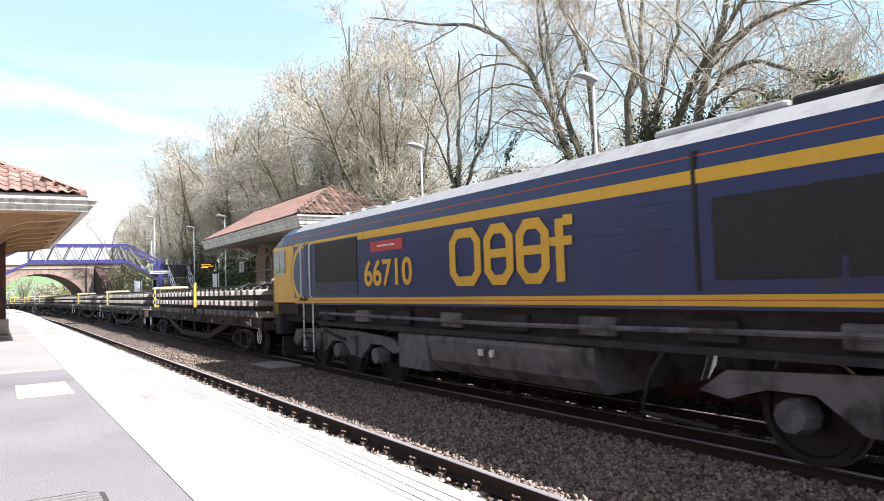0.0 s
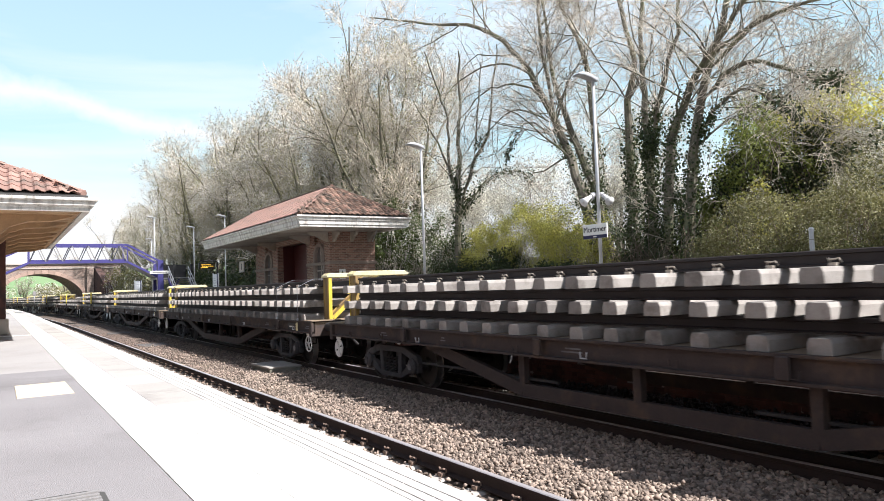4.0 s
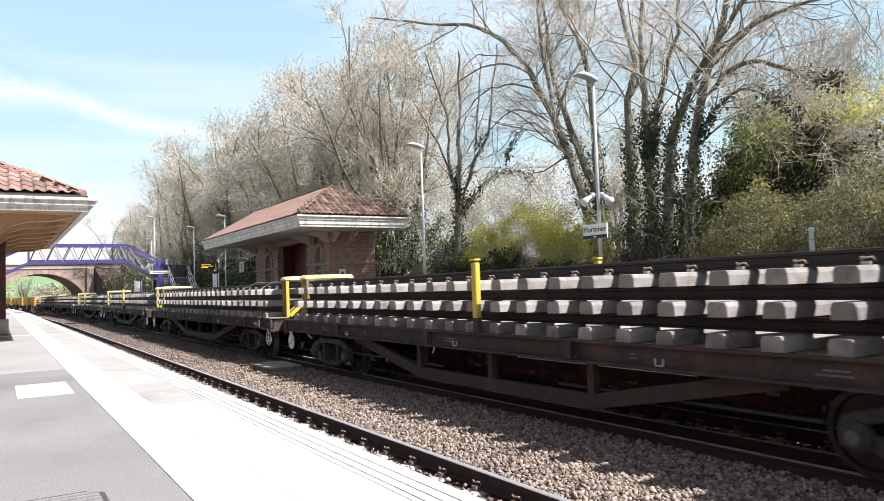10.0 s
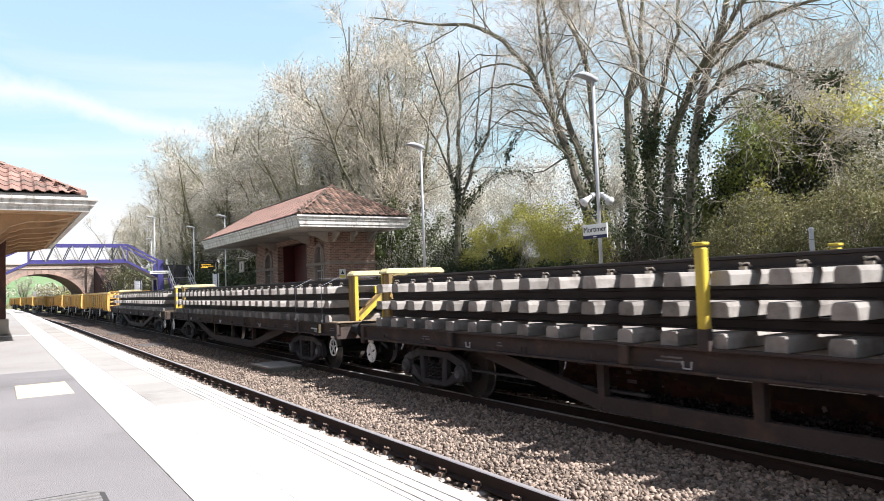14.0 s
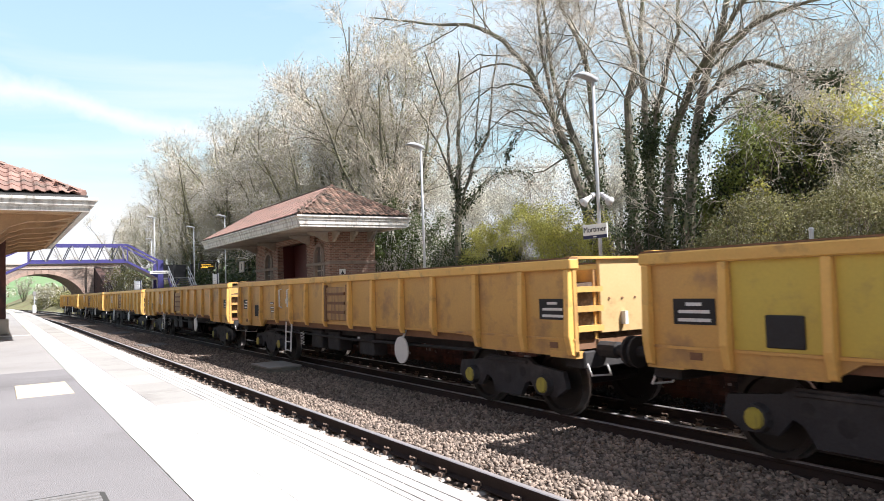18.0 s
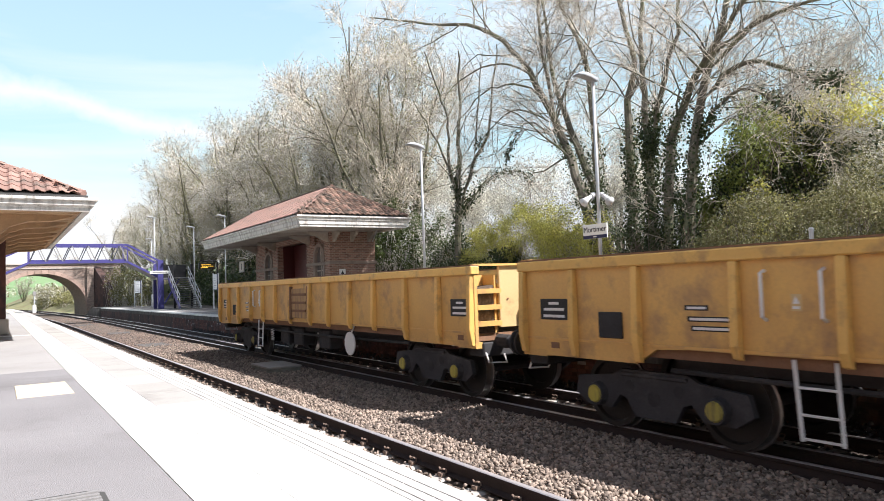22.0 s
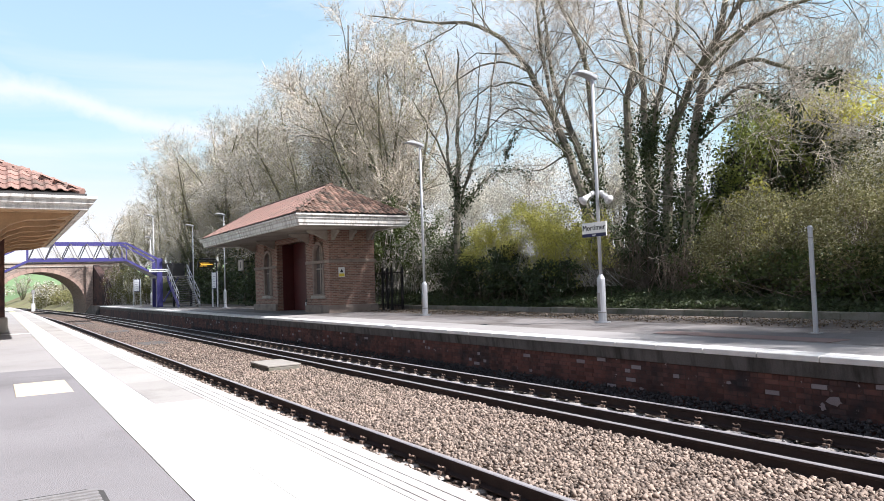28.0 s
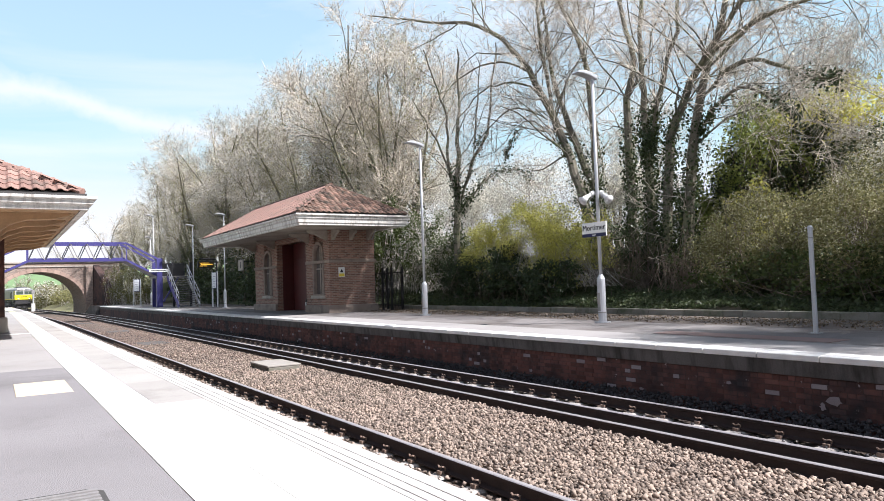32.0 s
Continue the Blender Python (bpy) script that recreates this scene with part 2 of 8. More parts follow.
MIXED_BALLAST = mat("mixed_ballast_stone", (0.28, 0.22, 0.172), (0.17, 0.14, 0.115), 0.9, scale=0.8, fine=30, bump=0.3, island=0.6)
# tone set below the stone's own to deepen the shade around the far track
DARK_BALLAST = mat("dark_ballast_stone", (0.058, 0.054, 0.056), (0.038, 0.035, 0.037), 0.9, scale=2, fine=30, bump=0.3, island=0.5)
SOIL = mat("leaf_strewn_soil", (0.12, 0.095, 0.07), (0.075, 0.07, 0.045), 0.95, scale=0.8, fine=20, bump=0.6, dirt=(0.08, 0.1, 0.03), dirt_scale=0.5, dirt_at=0.5)
FIELD = mat("spring_field", (0.15, 0.25, 0.11), (0.19, 0.28, 0.13), 0.95, scale=0.02, fine=0.6, bump=0.1)
LEAF_LITTER = mat("dusty_platform_surface", (0.15, 0.13, 0.112), (0.1, 0.085, 0.075), 0.95, scale=1.5, fine=40, bump=0.4, dirt=(0.24, 0.21, 0.17), dirt_scale=1.2, dirt_at=0.6)
RED_TARMAC = mat("red_tarmac", (0.3, 0.2, 0.18), (0.26, 0.2, 0.18), 0.95, scale=2, fine=70, bump=0.3)
BARK = mat("grey_bark", (0.2, 0.18, 0.14), (0.115, 0.1, 0.08), 0.9, scale=3, fine=26, bump=0.6, dirt=(0.17, 0.18, 0.09), dirt_scale=1.3, dirt_at=0.58)
TWIG = mat("pale_twig", (0.6, 0.54, 0.45), (0.42, 0.37, 0.3), 0.9, scale=1.0, fine=12, bump=0.0, island=0.45)
GREY_TWIG = mat("lichened_twig", (0.6, 0.565, 0.51), (0.42, 0.39, 0.35), 0.9, scale=0.5, fine=9, bump=0.0, island=0.5)
DARK_TWIG = mat("brown_twig", (0.2, 0.155, 0.12), (0.13, 0.1, 0.075), 0.9, scale=1.0, fine=12, bump=0.0, island=0.25)


def brickwork(name, col, col2, mortar, rough=0.9, squash=1.0):
    """Courses of brick too far off to be told apart singly."""
    m = mat(name, col, col2, rough, scale=2.0, fine=30, bump=0.3)
    t = m.node_tree
    b = t.nodes["Principled BSDF"]
    src = b.inputs["Base Color"].links[0].from_socket
    co = [n for n in t.nodes if n.bl_idname == "ShaderNodeTexCoord"][0]
    sp, ad, cb, bk = t.nodes.new("ShaderNodeSeparateXYZ"), t.nodes.new("ShaderNodeMath"), t.nodes.new("ShaderNodeCombineXYZ"), t.nodes.new("ShaderNodeTexBrick")
    t.links.new(co.outputs["Object"], sp.inputs[0])
    t.links.new(sp.outputs[0], ad.inputs[0])
    t.links.new(sp.outputs[1], ad.inputs[1])
    t.links.new(ad.outputs[0], cb.inputs[0])
    t.links.new(sp.outputs[2], cb.inputs[1])
    t.links.new(cb.outputs[0], bk.inputs["Vector"])
    bk.inputs["Scale"].default_value, bk.inputs["Brick Width"].default_value, bk.inputs["Row Height"].default_value = 1.0, 0.225, 0.075
    bk.inputs["Mortar Size"].default_value, bk.inputs["Mortar Smooth"].default_value = 0.009, 0.3
    bk.inputs["Color2"].default_value = tuple(c * 0.62 for c in col2) + (1,)
    bk.inputs["Mortar"].default_value = (*mortar, 1)
    t.links.new(src, bk.inputs["Color1"])
    t.links.new(bk.outputs["Color"], b.inputs["Base Color"])
    return m


BRICK_BED = brickwork("shelter_brickwork", (0.37, 0.205, 0.15), (0.27, 0.15, 0.115), (0.34, 0.29, 0.24))
BRIDGE_BRICK = brickwork("bridge_brickwork", (0.36, 0.26, 0.215), (0.28, 0.2, 0.165), (0.33, 0.29, 0.25))


def leaf_mat(name, col, col2, through_light=0.35, rough=0.55):
    m = mat(name, col, col2, rough, scale=1.2, fine=9, bump=0.0, island=0.4)
    t = m.node_tree
    b, out = t.nodes["Principled BSDF"], t.nodes["Material Output"]
    tr, ms = t.nodes.new("ShaderNodeBsdfTranslucent"), t.nodes.new("ShaderNodeMixShader")
    src = b.inputs["Base Color"].links[0].from_socket
    t.links.new(src, tr.inputs["Color"])
    ms.inputs[0].default_value = through_light
    t.links.new(b.outputs[0], ms.inputs[1])
    t.links.new(tr.outputs[0], ms.inputs[2])
    t.links.new(ms.outputs[0], out.inputs["Surface"])
    return m


BUD_GREEN = leaf_mat("opening_leaf", (0.36, 0.34, 0.15), (0.27, 0.25, 0.11), 0.35)
IVY = leaf_mat("ivy_leaf", (0.035, 0.052, 0.02), (0.06, 0.082, 0.03), 0.25, 0.38)
BUSH = leaf_mat("bush_leaf", (0.05, 0.075, 0.02), (0.085, 0.105, 0.03))
LIME_BUSH = leaf_mat("new_spring_leaf", (0.62, 0.58, 0.16), (0.46, 0.45, 0.13), 0.5)
OLIVE = leaf_mat("olive_leaf", (0.15, 0.15, 0.055), (0.25, 0.23, 0.1))
BLOSSOM = leaf_mat("white_blossom", (0.72, 0.69, 0.62), (0.55, 0.53, 0.44), 0.3, 0.8)
GRASS = leaf_mat("rough_grass", (0.05, 0.075, 0.03), (0.085, 0.1, 0.045))
CLIMBER = leaf_mat("bright_climber_leaf", (0.2, 0.25, 0.06), (0.3, 0.33, 0.09), 0.4)
CREAM_BUD = leaf_mat("cream_lit_bud", (0.56, 0.53, 0.36), (0.42, 0.41, 0.24), 0.35, 0.7)
LITTER = mat("dry_leaf", (0.17, 0.125, 0.085), (0.1, 0.08, 0.055), 0.9, bump=0, island=0.4)


# ---- building helpers ----
class Geo:
    """Collects vertices and faces, and turns them into one mesh."""

    def __init__(self):
        self.v, self.f, self.m = [], [], []

    def add(self, vs, fs, mi=0):
        n = len(self.v)
        self.v.extend(vs)
        self.f.extend([tuple(i + n for i in q) for q in fs])
        self.m.extend([mi] * len(fs))
        return self

    def box(self, x0, x1, y0, y1, z0, z1, mi=0):
        return self.add([(x, y, z) for z in (z0, z1) for y in (y0, y1) for x in (x0, x1)],
                        [(0, 2, 3, 1), (4, 5, 7, 6), (0, 1, 5, 4), (2, 6, 7, 3), (0, 4, 6, 2), (1, 3, 7, 5)], mi)

    def prism(self, poly, axis, a, b, mi=0):
        """A polygon in the two other axes, drawn out from a to b along the axis."""
        def at(u, w, h):
            return (h, u, w) if axis == "x" else (u, h, w) if axis == "y" else (u, w, h)
        n = len(poly)
        vs = [at(u, w, a) for u, w in poly] + [at(u, w, b) for u, w in poly]
        fs = [tuple(range(n))[::-1], tuple(range(n, 2 * n))] + [(i, (i + 1) % n, n + (i + 1) % n, n + i) for i in range(n)]
        return self.add(vs, fs, mi)

    def tube(self, pts, radii, sides=8, mi=0, caps=True):
        pts = [Vector(p) for p in pts]
        if not hasattr(radii, "__len__"):
            radii = [radii] * len(pts)
        base, rings = len(self.v), len(pts)
        ref = None
        for i, p in enumerate(pts):
            d = (pts[min(i + 1, rings - 1)] - pts[max(i - 1, 0)]).normalized()
            if ref is None:
                ref = Vector((1, 0, 0)) if abs(d.x) < 0.8 else Vector((0, 1, 0))
            u = (ref - d * ref.dot(d)).normalized()
            w = d.cross(u)
            ref = u
            for k in range(sides):
                a = 2 * math.pi * k / sides
                self.v.append(tuple(p + (u * math.cos(a) + w * math.sin(a)) * radii[i]))
        for i in range(rings - 1):
            for k in range(sides):
                a, b = base + i * sides + k, base + i * sides + (k + 1) % sides
                self.f.append((a, b, b + sides, a + sides))
                self.m.append(mi)
        if caps:
            self.f.append(tuple(range(base, base + sides))[::-1])
            self.f.append(tuple(range(base + (rings - 1) * sides, base + rings * sides)))
            self.m += [mi, mi]
        return self

    def beam(self, a, b, w, h, mi=0):
        """A straight bar of width w and height h from a to b."""
        a, b = Vector(a), Vector(b)
        d = (b - a).normalized()
        s = d.cross(Vector((0, 0, 1)))
        s = Vector((1, 0, 0)) if s.length < 0.01 else s.normalized()
        u = s.cross(d)
        vs = [tuple(p + s * (i * w / 2) + u * (j * h / 2)) for p in (a, b) for i, j in ((-1, -1), (1, -1), (1, 1), (-1, 1))]
        return self.add(vs, [(3, 2, 1, 0), (4, 5, 6, 7), (0, 1, 5, 4), (1, 2, 6, 5), (2, 3, 7, 6), (3, 0, 4, 7)], mi)

    def mesh(self, name, mats, bevel=0.0, smooth=False):
        me = bpy.data.meshes.new(name)
        me.from_pydata(self.v, [], self.f)
        mats = mats if isinstance(mats, (list, tuple)) else [mats]
        for m in mats:
            me.materials.append(m)
        if len(mats) > 1:
            me.polygons.foreach_set("material_index", self.m)
        bm = bmesh.new()
        bm.from_mesh(me)
        bmesh.ops.recalc_face_normals(bm, faces=bm.faces)
        if bevel:
            es = [e for e in bm.edges if len(e.link_faces) == 2 and e.calc_face_angle(0) > 0.6]
            bmesh.ops.bevel(bm, geom=es, offset=bevel, segments=1, affect="EDGES", clamp_overlap=True)
        bm.to_mesh(me)
        bm.free()
        if smooth:
            me.shade_smooth()
        return me


def quick_mesh(name, v, f, mats, mi=None):
    """A mesh from arrays of vertices and of equal-sized faces."""
    v, f = np.asarray(v, dtype=np.float32), np.asarray(f, dtype=np.int32)
    me = bpy.data.meshes.new(name)
    me.vertices.add(len(v))
    me.vertices.foreach_set("co", v.ravel())
    me.loops.add(f.size)
    me.loops.foreach_set("vertex_index", f.ravel())
    me.polygons.add(len(f))
    me.polygons.foreach_set("loop_start", np.arange(0, f.size, f.shape[1], dtype=np.int32))
    for m in (mats if isinstance(mats, (list, tuple)) else [mats]):
        me.materials.append(m)
    if mi is not None:
        me.polygons.foreach_set("material_index", np.asarray(mi, dtype=np.int32))
    me.update(calc_edges=True)
    return me


def thing(name, label, category, group="", at=None, kind=""):
    ob = new(name)
    ob.empty_display_size = 0.2
    if at is not None:
        ob.matrix_world = at
    return tagged(ob, label, category, group, kind)


def part(name, geo, material, parent, label="", bevel=0.0, smooth=False, at=None):
    """One mesh object under a thing or a part. geo is a Geo or a ready mesh."""
    me = geo.mesh(name, material, bevel, smooth) if isinstance(geo, Geo) else geo
    ob = new(name, me)
    ob.parent = parent
    if at is not None:
        ob.matrix_basis = at
    if label:
        tagged(ob, label)
    return ob


def solid(name, geo, material, label, category, kind="", bevel=0.0, smooth=False, group=""):
    me = geo.mesh(name, material, bevel, smooth) if isinstance(geo, Geo) else geo
    return tagged(new(name, me), label, category, group, kind)


def lettering(name, words, size, parent, material, at, thick=0.004, bold=0.0):
    """Flat raised letters in the built-in font, as a mesh."""
    cu = bpy.data.curves.new(name, "FONT")
    cu.body, cu.size, cu.extrude, cu.align_x, cu.align_y = words, size, thick, "CENTER", "CENTER"
    cu.offset = bold
    tmp = new(name, cu)
    me = bpy.data.meshes.new_from_object(tmp.evaluated_get(bpy.context.evaluated_depsgraph_get()))
    bpy.data.objects.remove(tmp)
    me.materials.clear()
    me.materials.append(material)
    return part(name, me, None, parent, at=at)


# ---- the line of the railway: straight, then a wide bend to the left ----
C_FAR, C_NEAR, BEND, RADIUS = 7.645, 3.45, 50.0, 1050.0


def shift(y):
    return -max(0.0, y - BEND) ** 2 / (2 * RADIUS)


def along(u, x0=C_FAR):
    """The pose on the line at the distance u from the camera."""
    if u < BEND:
        return pose(x0, u, 0)
    a = (u - BEND) / RADIUS
    return pose(x0 - RADIUS * (1 - math.cos(a)), BEND + RADIUS * math.sin(a), 0, 0, 0, math.degrees(a))


def sweep(geo, profile, ys, mi=0, closed=True):
    """A profile (x, z) drawn along the line through the stations ys; mi may be a list, one index a side."""
    n, base = len(profile), len(geo.v)
    for y in ys:
        s = shift(y)
        geo.v.extend([(x + s, y, z) for x, z in profile])
    for i in range(len(ys) - 1):
        for k in range(n if closed else n - 1):
            a, b = base + i * n + k, base + i * n + (k + 1) % n
            geo.f.append((a, b, b + n, a + n))
            geo.m.append(mi[k] if isinstance(mi, list) else mi)
    if closed:
        geo.f.append(tuple(range(base, base + n)))
        geo.f.append(tuple(range(base + (len(ys) - 1) * n, base + len(ys) * n)))
        geo.m += [0, 0]
    return geo


def stations(y0, y1, step=8.0):
    ys = [y0]
    while ys[-1] < min(BEND, y1):
        ys.append(min(BEND, y1))
    while ys[-1] < y1:
        ys.append(min(ys[-1] + step, y1))
    return ys

# ---- the ground ----
def ground_z(x, y):
    xx = x - shift(min(y, 400.0))
    if y < 88:
        h = -0.32
        if xx > 15.9:
            h = 0.86 + min(xx - 15.9, 9.0) * 0.26 + max(0.0, xx - 24.9) * 0.05
        elif xx > 9.6:
            h = 0.5
    else:
        h = -0.32 + max(0.0, min(xx - 9.6, 12.0)) * 0.42 + max(0.0, min(-1.5 - xx, 10.0)) * 0.25
    far = max(0.0, y - 230.0)
    h += min(far * 0.055, 16.0) + 0.012 * max(0.0, x - 60.0)
    rough = 0.0 if -1.5 < xx < 15.9 else 0.22
    return h + rough * (noise.noise(Vector((x * 0.35, y * 0.35, 0.0))) + 0.5 * noise.noise(Vector((x, y, 3.0))))


def build_ground():
    xs = [-900, -500, -250, -120, -60, -30, -15, -6, -2, 2, 6, 9.2, 9.7, 12, 15.7, 16.0] + [16.5 + 0.5 * i for i in range(28)] + [32, 36, 42, 50, 62, 80, 110, 160, 250, 450, 900]
    ys = [-120, -60, -30, -12, -4] + [i * 0.75 for i in range(0, 54)] + [42 + 2.5 * i for i in range(24)] + [104, 110, 118, 128, 140, 155, 175, 200, 230, 270, 320, 380, 450, 530, 640, 800, 1100, 1600, 2400]
    v, f, mi = [], [], []
    for y in ys:
        for x in xs:
            v.append((x + (shift(min(y, 330.0)) if y > BEND else 0), y, ground_z(x + shift(min(y, 330.0)), y)))
    n = len(xs)
    for j in range(len(ys) - 1):
        for i in range(n - 1):
            f.append((j * n + i, j * n + i + 1, (j + 1) * n + i + 1, (j + 1) * n + i))
            mi.append(1 if ys[j] >= 200 else 2 if ys[j] >= 88 else 0)
    ob = new("ground", quick_mesh("ground", v, f, [SOIL, FIELD, VERGE], mi))
    ob.data.shade_smooth()
    tagged(ob, "leaf-strewn soil bank rising to green spring fields", "ground", kind="structure")


build_ground()

# ---- ballast bed ----
bed = Geo()
sweep(bed, [(2.05, -0.34), (2.05, -0.24), (2.75, -0.21), (4.22, -0.2), (4.32, -0.15), (5.4, -0.12), (6.7, -0.15), (6.86, -0.2), (8.5, -0.22), (9.05, -0.2), (9.12, -0.34)], stations(-30, 520, 10))
solid("ballast_bed", bed, BALLAST_BED, "brown stone ballast bed under two railway tracks", "ballast", "structure")


def stones(name, regions, material, label, seed):
    """Loose angular stones strewn on the bed. regions: x0, x1, y0, y1, count, size, height at x0 and x1."""
    rng = np.random.default_rng(seed)
    shape = np.array([(1, 0, 0), (0.25, 0.95, 0.1), (-0.8, 0.5, -0.1), (-0.75, -0.6, 0.1), (0.3, -0.9, -0.05), (0.15, 0.1, 0.75), (-0.05, -0.05, -0.7)])
    faces = np.array([(0, 1, 5), (1, 2, 5), (2, 3, 5), (3, 4, 5), (4, 0, 5), (1, 0, 6), (2, 1, 6), (3, 2, 6), (4, 3, 6), (0, 4, 6)])
    vs, fs, n0 = [], [], 0
    for x0, x1, y0, y1, n, size, z0, z1 in regions:
        k = rng.random(n)
        x, y = x0 + (x1 - x0) * k, y0 + (y1 - y0) * rng.random(n)
        z = z0 + (z1 - z0) * k + rng.normal(0, 0.35 * size, n)
        s = size * rng.uniform(0.6, 1.35, n)
        a, b, c = rng.uniform(0, 6.28, (3, n))
        ca, sa, cb, sb = np.cos(a), np.sin(a), np.cos(b), np.sin(b)
        p = shape[None] * s[:, None, None] * rng.uniform(0.65, 1.2, (n, 7, 1)) * np.stack([np.ones(n), rng.uniform(0.7, 1, n), rng.uniform(0.5, 0.95, n)], 1)[:, None]
        q = np.stack([p[..., 0] * ca[:, None] - p[..., 1] * sa[:, None], p[..., 0] * sa[:, None] + p[..., 1] * ca[:, None], p[..., 2]], -1)
        q = np.stack([q[..., 0] * cb[:, None] + q[..., 2] * sb[:, None], q[..., 1], -q[..., 0] * sb[:, None] + q[..., 2] * cb[:, None]], -1)
        yy = np.maximum(0, y - BEND)
        q += np.stack([x - yy * yy / (2 * RADIUS), y, z], -1)[:, None]
        vs.append(q.reshape(-1, 3))
        fs.append((faces[None] + (n0 + 7 * np.arange(n))[:, None, None]).reshape(-1, 3))
        n0 += 7 * n
    ob = new(name, quick_mesh(name, np.concatenate(vs), np.concatenate(fs), material))
    return tagged(ob, label, "ballast", kind="stuff")


stones("ballast_stones", [(4.28, 6.8, 2.2, 6, 10500, 0.036, -0.13, -0.13), (4.28, 6.8, 6, 12, 12500, 0.037, -0.13, -0.13), (4.28, 6.78, 12, 19, 6500, 0.04, -0.13, -0.13),
                          (2.9, 4.1, 1.5, 25, 5000, 0.038, -0.19, -0.19), (2.9, 6.8, -14, 2.2, 6000, 0.05, -0.16, -0.16)],
       BALLAST, "loose pinkish-brown crushed stone ballast between the tracks", 3)
stones("mixed_ballast_stones", [(4.28, 6.78, 11, 21, 6500, 0.04, -0.13, -0.13), (4.28, 6.75, 19, 30, 4500, 0.045, -0.135, -0.135)],
       MIXED_BALLAST, "mixed brown stone ballast between the tracks", 6)
stones("weathered_ballast_stones", [(4.28, 6.75, 17, 25, 3500, 0.045, -0.13, -0.13), (4.28, 6.75, 25, 42, 7500, 0.05, -0.14, -0.14), (4.28, 6.7, 42, 80, 4500, 0.065, -0.16, -0.16), (2.9, 4.1, 25, 60, 2500, 0.05, -0.19, -0.19)],
       BROWN_BALLAST, "weathered dark brown ballast further along the line", 7)
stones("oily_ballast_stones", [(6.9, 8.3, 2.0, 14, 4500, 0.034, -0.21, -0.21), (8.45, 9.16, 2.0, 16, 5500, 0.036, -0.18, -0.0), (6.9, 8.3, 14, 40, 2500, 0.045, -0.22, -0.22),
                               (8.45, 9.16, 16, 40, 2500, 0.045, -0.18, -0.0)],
       DARK_BALLAST, "dark ballast stones with shade in their colour along the far track and platform wall", 4)


# ---- tracks ----
def rail_profile(x, side=1):
    pts = [(-0.07, -0.165), (0.07, -0.165), (0.07, -0.15), (0.012, -0.132), (0.01, -0.05), (0.035, -0.038), (0.036, -0.008), (0.026, 0.0), (-0.026, 0.0), (-0.036, -0.008), (-0.035, -0.038), (-0.01, -0.05), (-0.012, -0.132), (-0.07, -0.15)]
    return [(x + a, b) for a, b in pts]


def sleeper_geo(half=1.25):
    g = Geo()
    prof = [(-0.14, -0.36), (0.14, -0.36), (0.13, -0.20), (0.09, -0.178), (-0.09, -0.178), (-0.13, -0.20)]
    mid = [(-0.13, -0.36), (0.13, -0.36), (0.11, -0.225), (0.085, -0.215), (-0.085, -0.215), (-0.11, -0.225)]
    xs = [(-half, prof), (-0.45, prof), (-0.3, mid), (0.3, mid), (0.45, prof), (half, prof)]
    n = 6
    for x, pr in xs:
        g.v.extend([(x, a, b) for a, b in pr])
    for i in range(len(xs) - 1):
        for k in range(n):
            g.f.append((i * n + k, i * n + (k + 1) % n, (i + 1) * n + (k + 1) % n, (i + 1) * n + k))
            g.m.append(0)
    g.f += [tuple(range(n)), tuple(range(5 * n, 6 * n))]
    g.m += [0, 0]
    return g


def clip_geo():
    """A sprung rail clip in its cast shoulder, centred on the rail, on its platform side."""
    g = Geo()
    for s in (-1,):
        g.box(s * 0.075, s * 0.125, -0.04, 0.04, -0.18, -0.135)
        g.tube([(s * 0.055, -0.03, -0.135), (s * 0.065, -0.045, -0.1), (s * 0.1, -0.04, -0.085), (s * 0.115, 0.0, -0.095), (s * 0.1, 0.04, -0.085), (s * 0.06, 0.045, -0.12)], 0.01, 5)
    return g


SLEEPER_MESH, CLIP_MESH = sleeper_geo().mesh("sleeper", SLEEPER), clip_geo().mesh("rail_clip", TRACK_CLIP)


def build_track(cx, label, y0, pitch, detailed):
    track = thing("railway_track", label, "railway track", kind="structure")
    for s in (-1, 1):
        g = Geo()
        idx = [0] * 14
        idx[6] = idx[7] = idx[8] = 1
        sweep(g, rail_profile(cx + s * 0.7525), stations(-30, 520, 8), idx)
        part("rail", g, [RAIL_SIDE, RAIL_HEAD], track, "rusty steel rail with a polished head")
    n = int((detailed - y0) / pitch)
    for i in range(n):
        y = y0 + i * pitch
        sl = part("sleeper", SLEEPER_MESH, None, track, at=pose(cx, y, 0))
        if 0 < y < 32:
            part("rail_clip", CLIP_MESH, None, sl, at=pose(0.7525, 0, 0))
    rest = Geo()
    y = y0 + n * pitch
    while y < 110:
        rest.box(cx - 1.25 + shift(y), cx + 1.25 + shift(y), y - 0.13, y + 0.13, -0.34, -0.185)
        y += pitch
    part("far_sleepers", rest, SLEEPER, track)
    tagged(track.children[-1], kind="stuff")


build_track(C_NEAR, "near railway track on concrete sleepers beside the platform", 1.42 - 0.65 * 30, 0.65, 50)
build_track(C_FAR, "far railway track on concrete sleepers with dark ballast", 1.05 - 0.605 * 32, 0.605, 45)

# a spare rail lying in the far track
spare = thing("spare_rail", "rusty spare rail lying between the running rails", "rail")
for ya, yb in ((-20.0, 0.0), (0.006, 18.288), (18.294, 36.576), (36.582, 75.0)):
    g = Geo()
    sweep(g, [(x, z - 0.01) for x, z in rail_profile(7.5)], stations(ya, yb, 8), [0] * 6 + [1] * 3 + [0] * 5)
    length = part("rail_length", g, [RAIL_SIDE, RAIL_HEAD], spare)
    part("fishplate", Geo().box(7.445, 7.47, ya - 0.2, ya + 0.25, -0.115, -0.05), RAIL_SIDE, length)

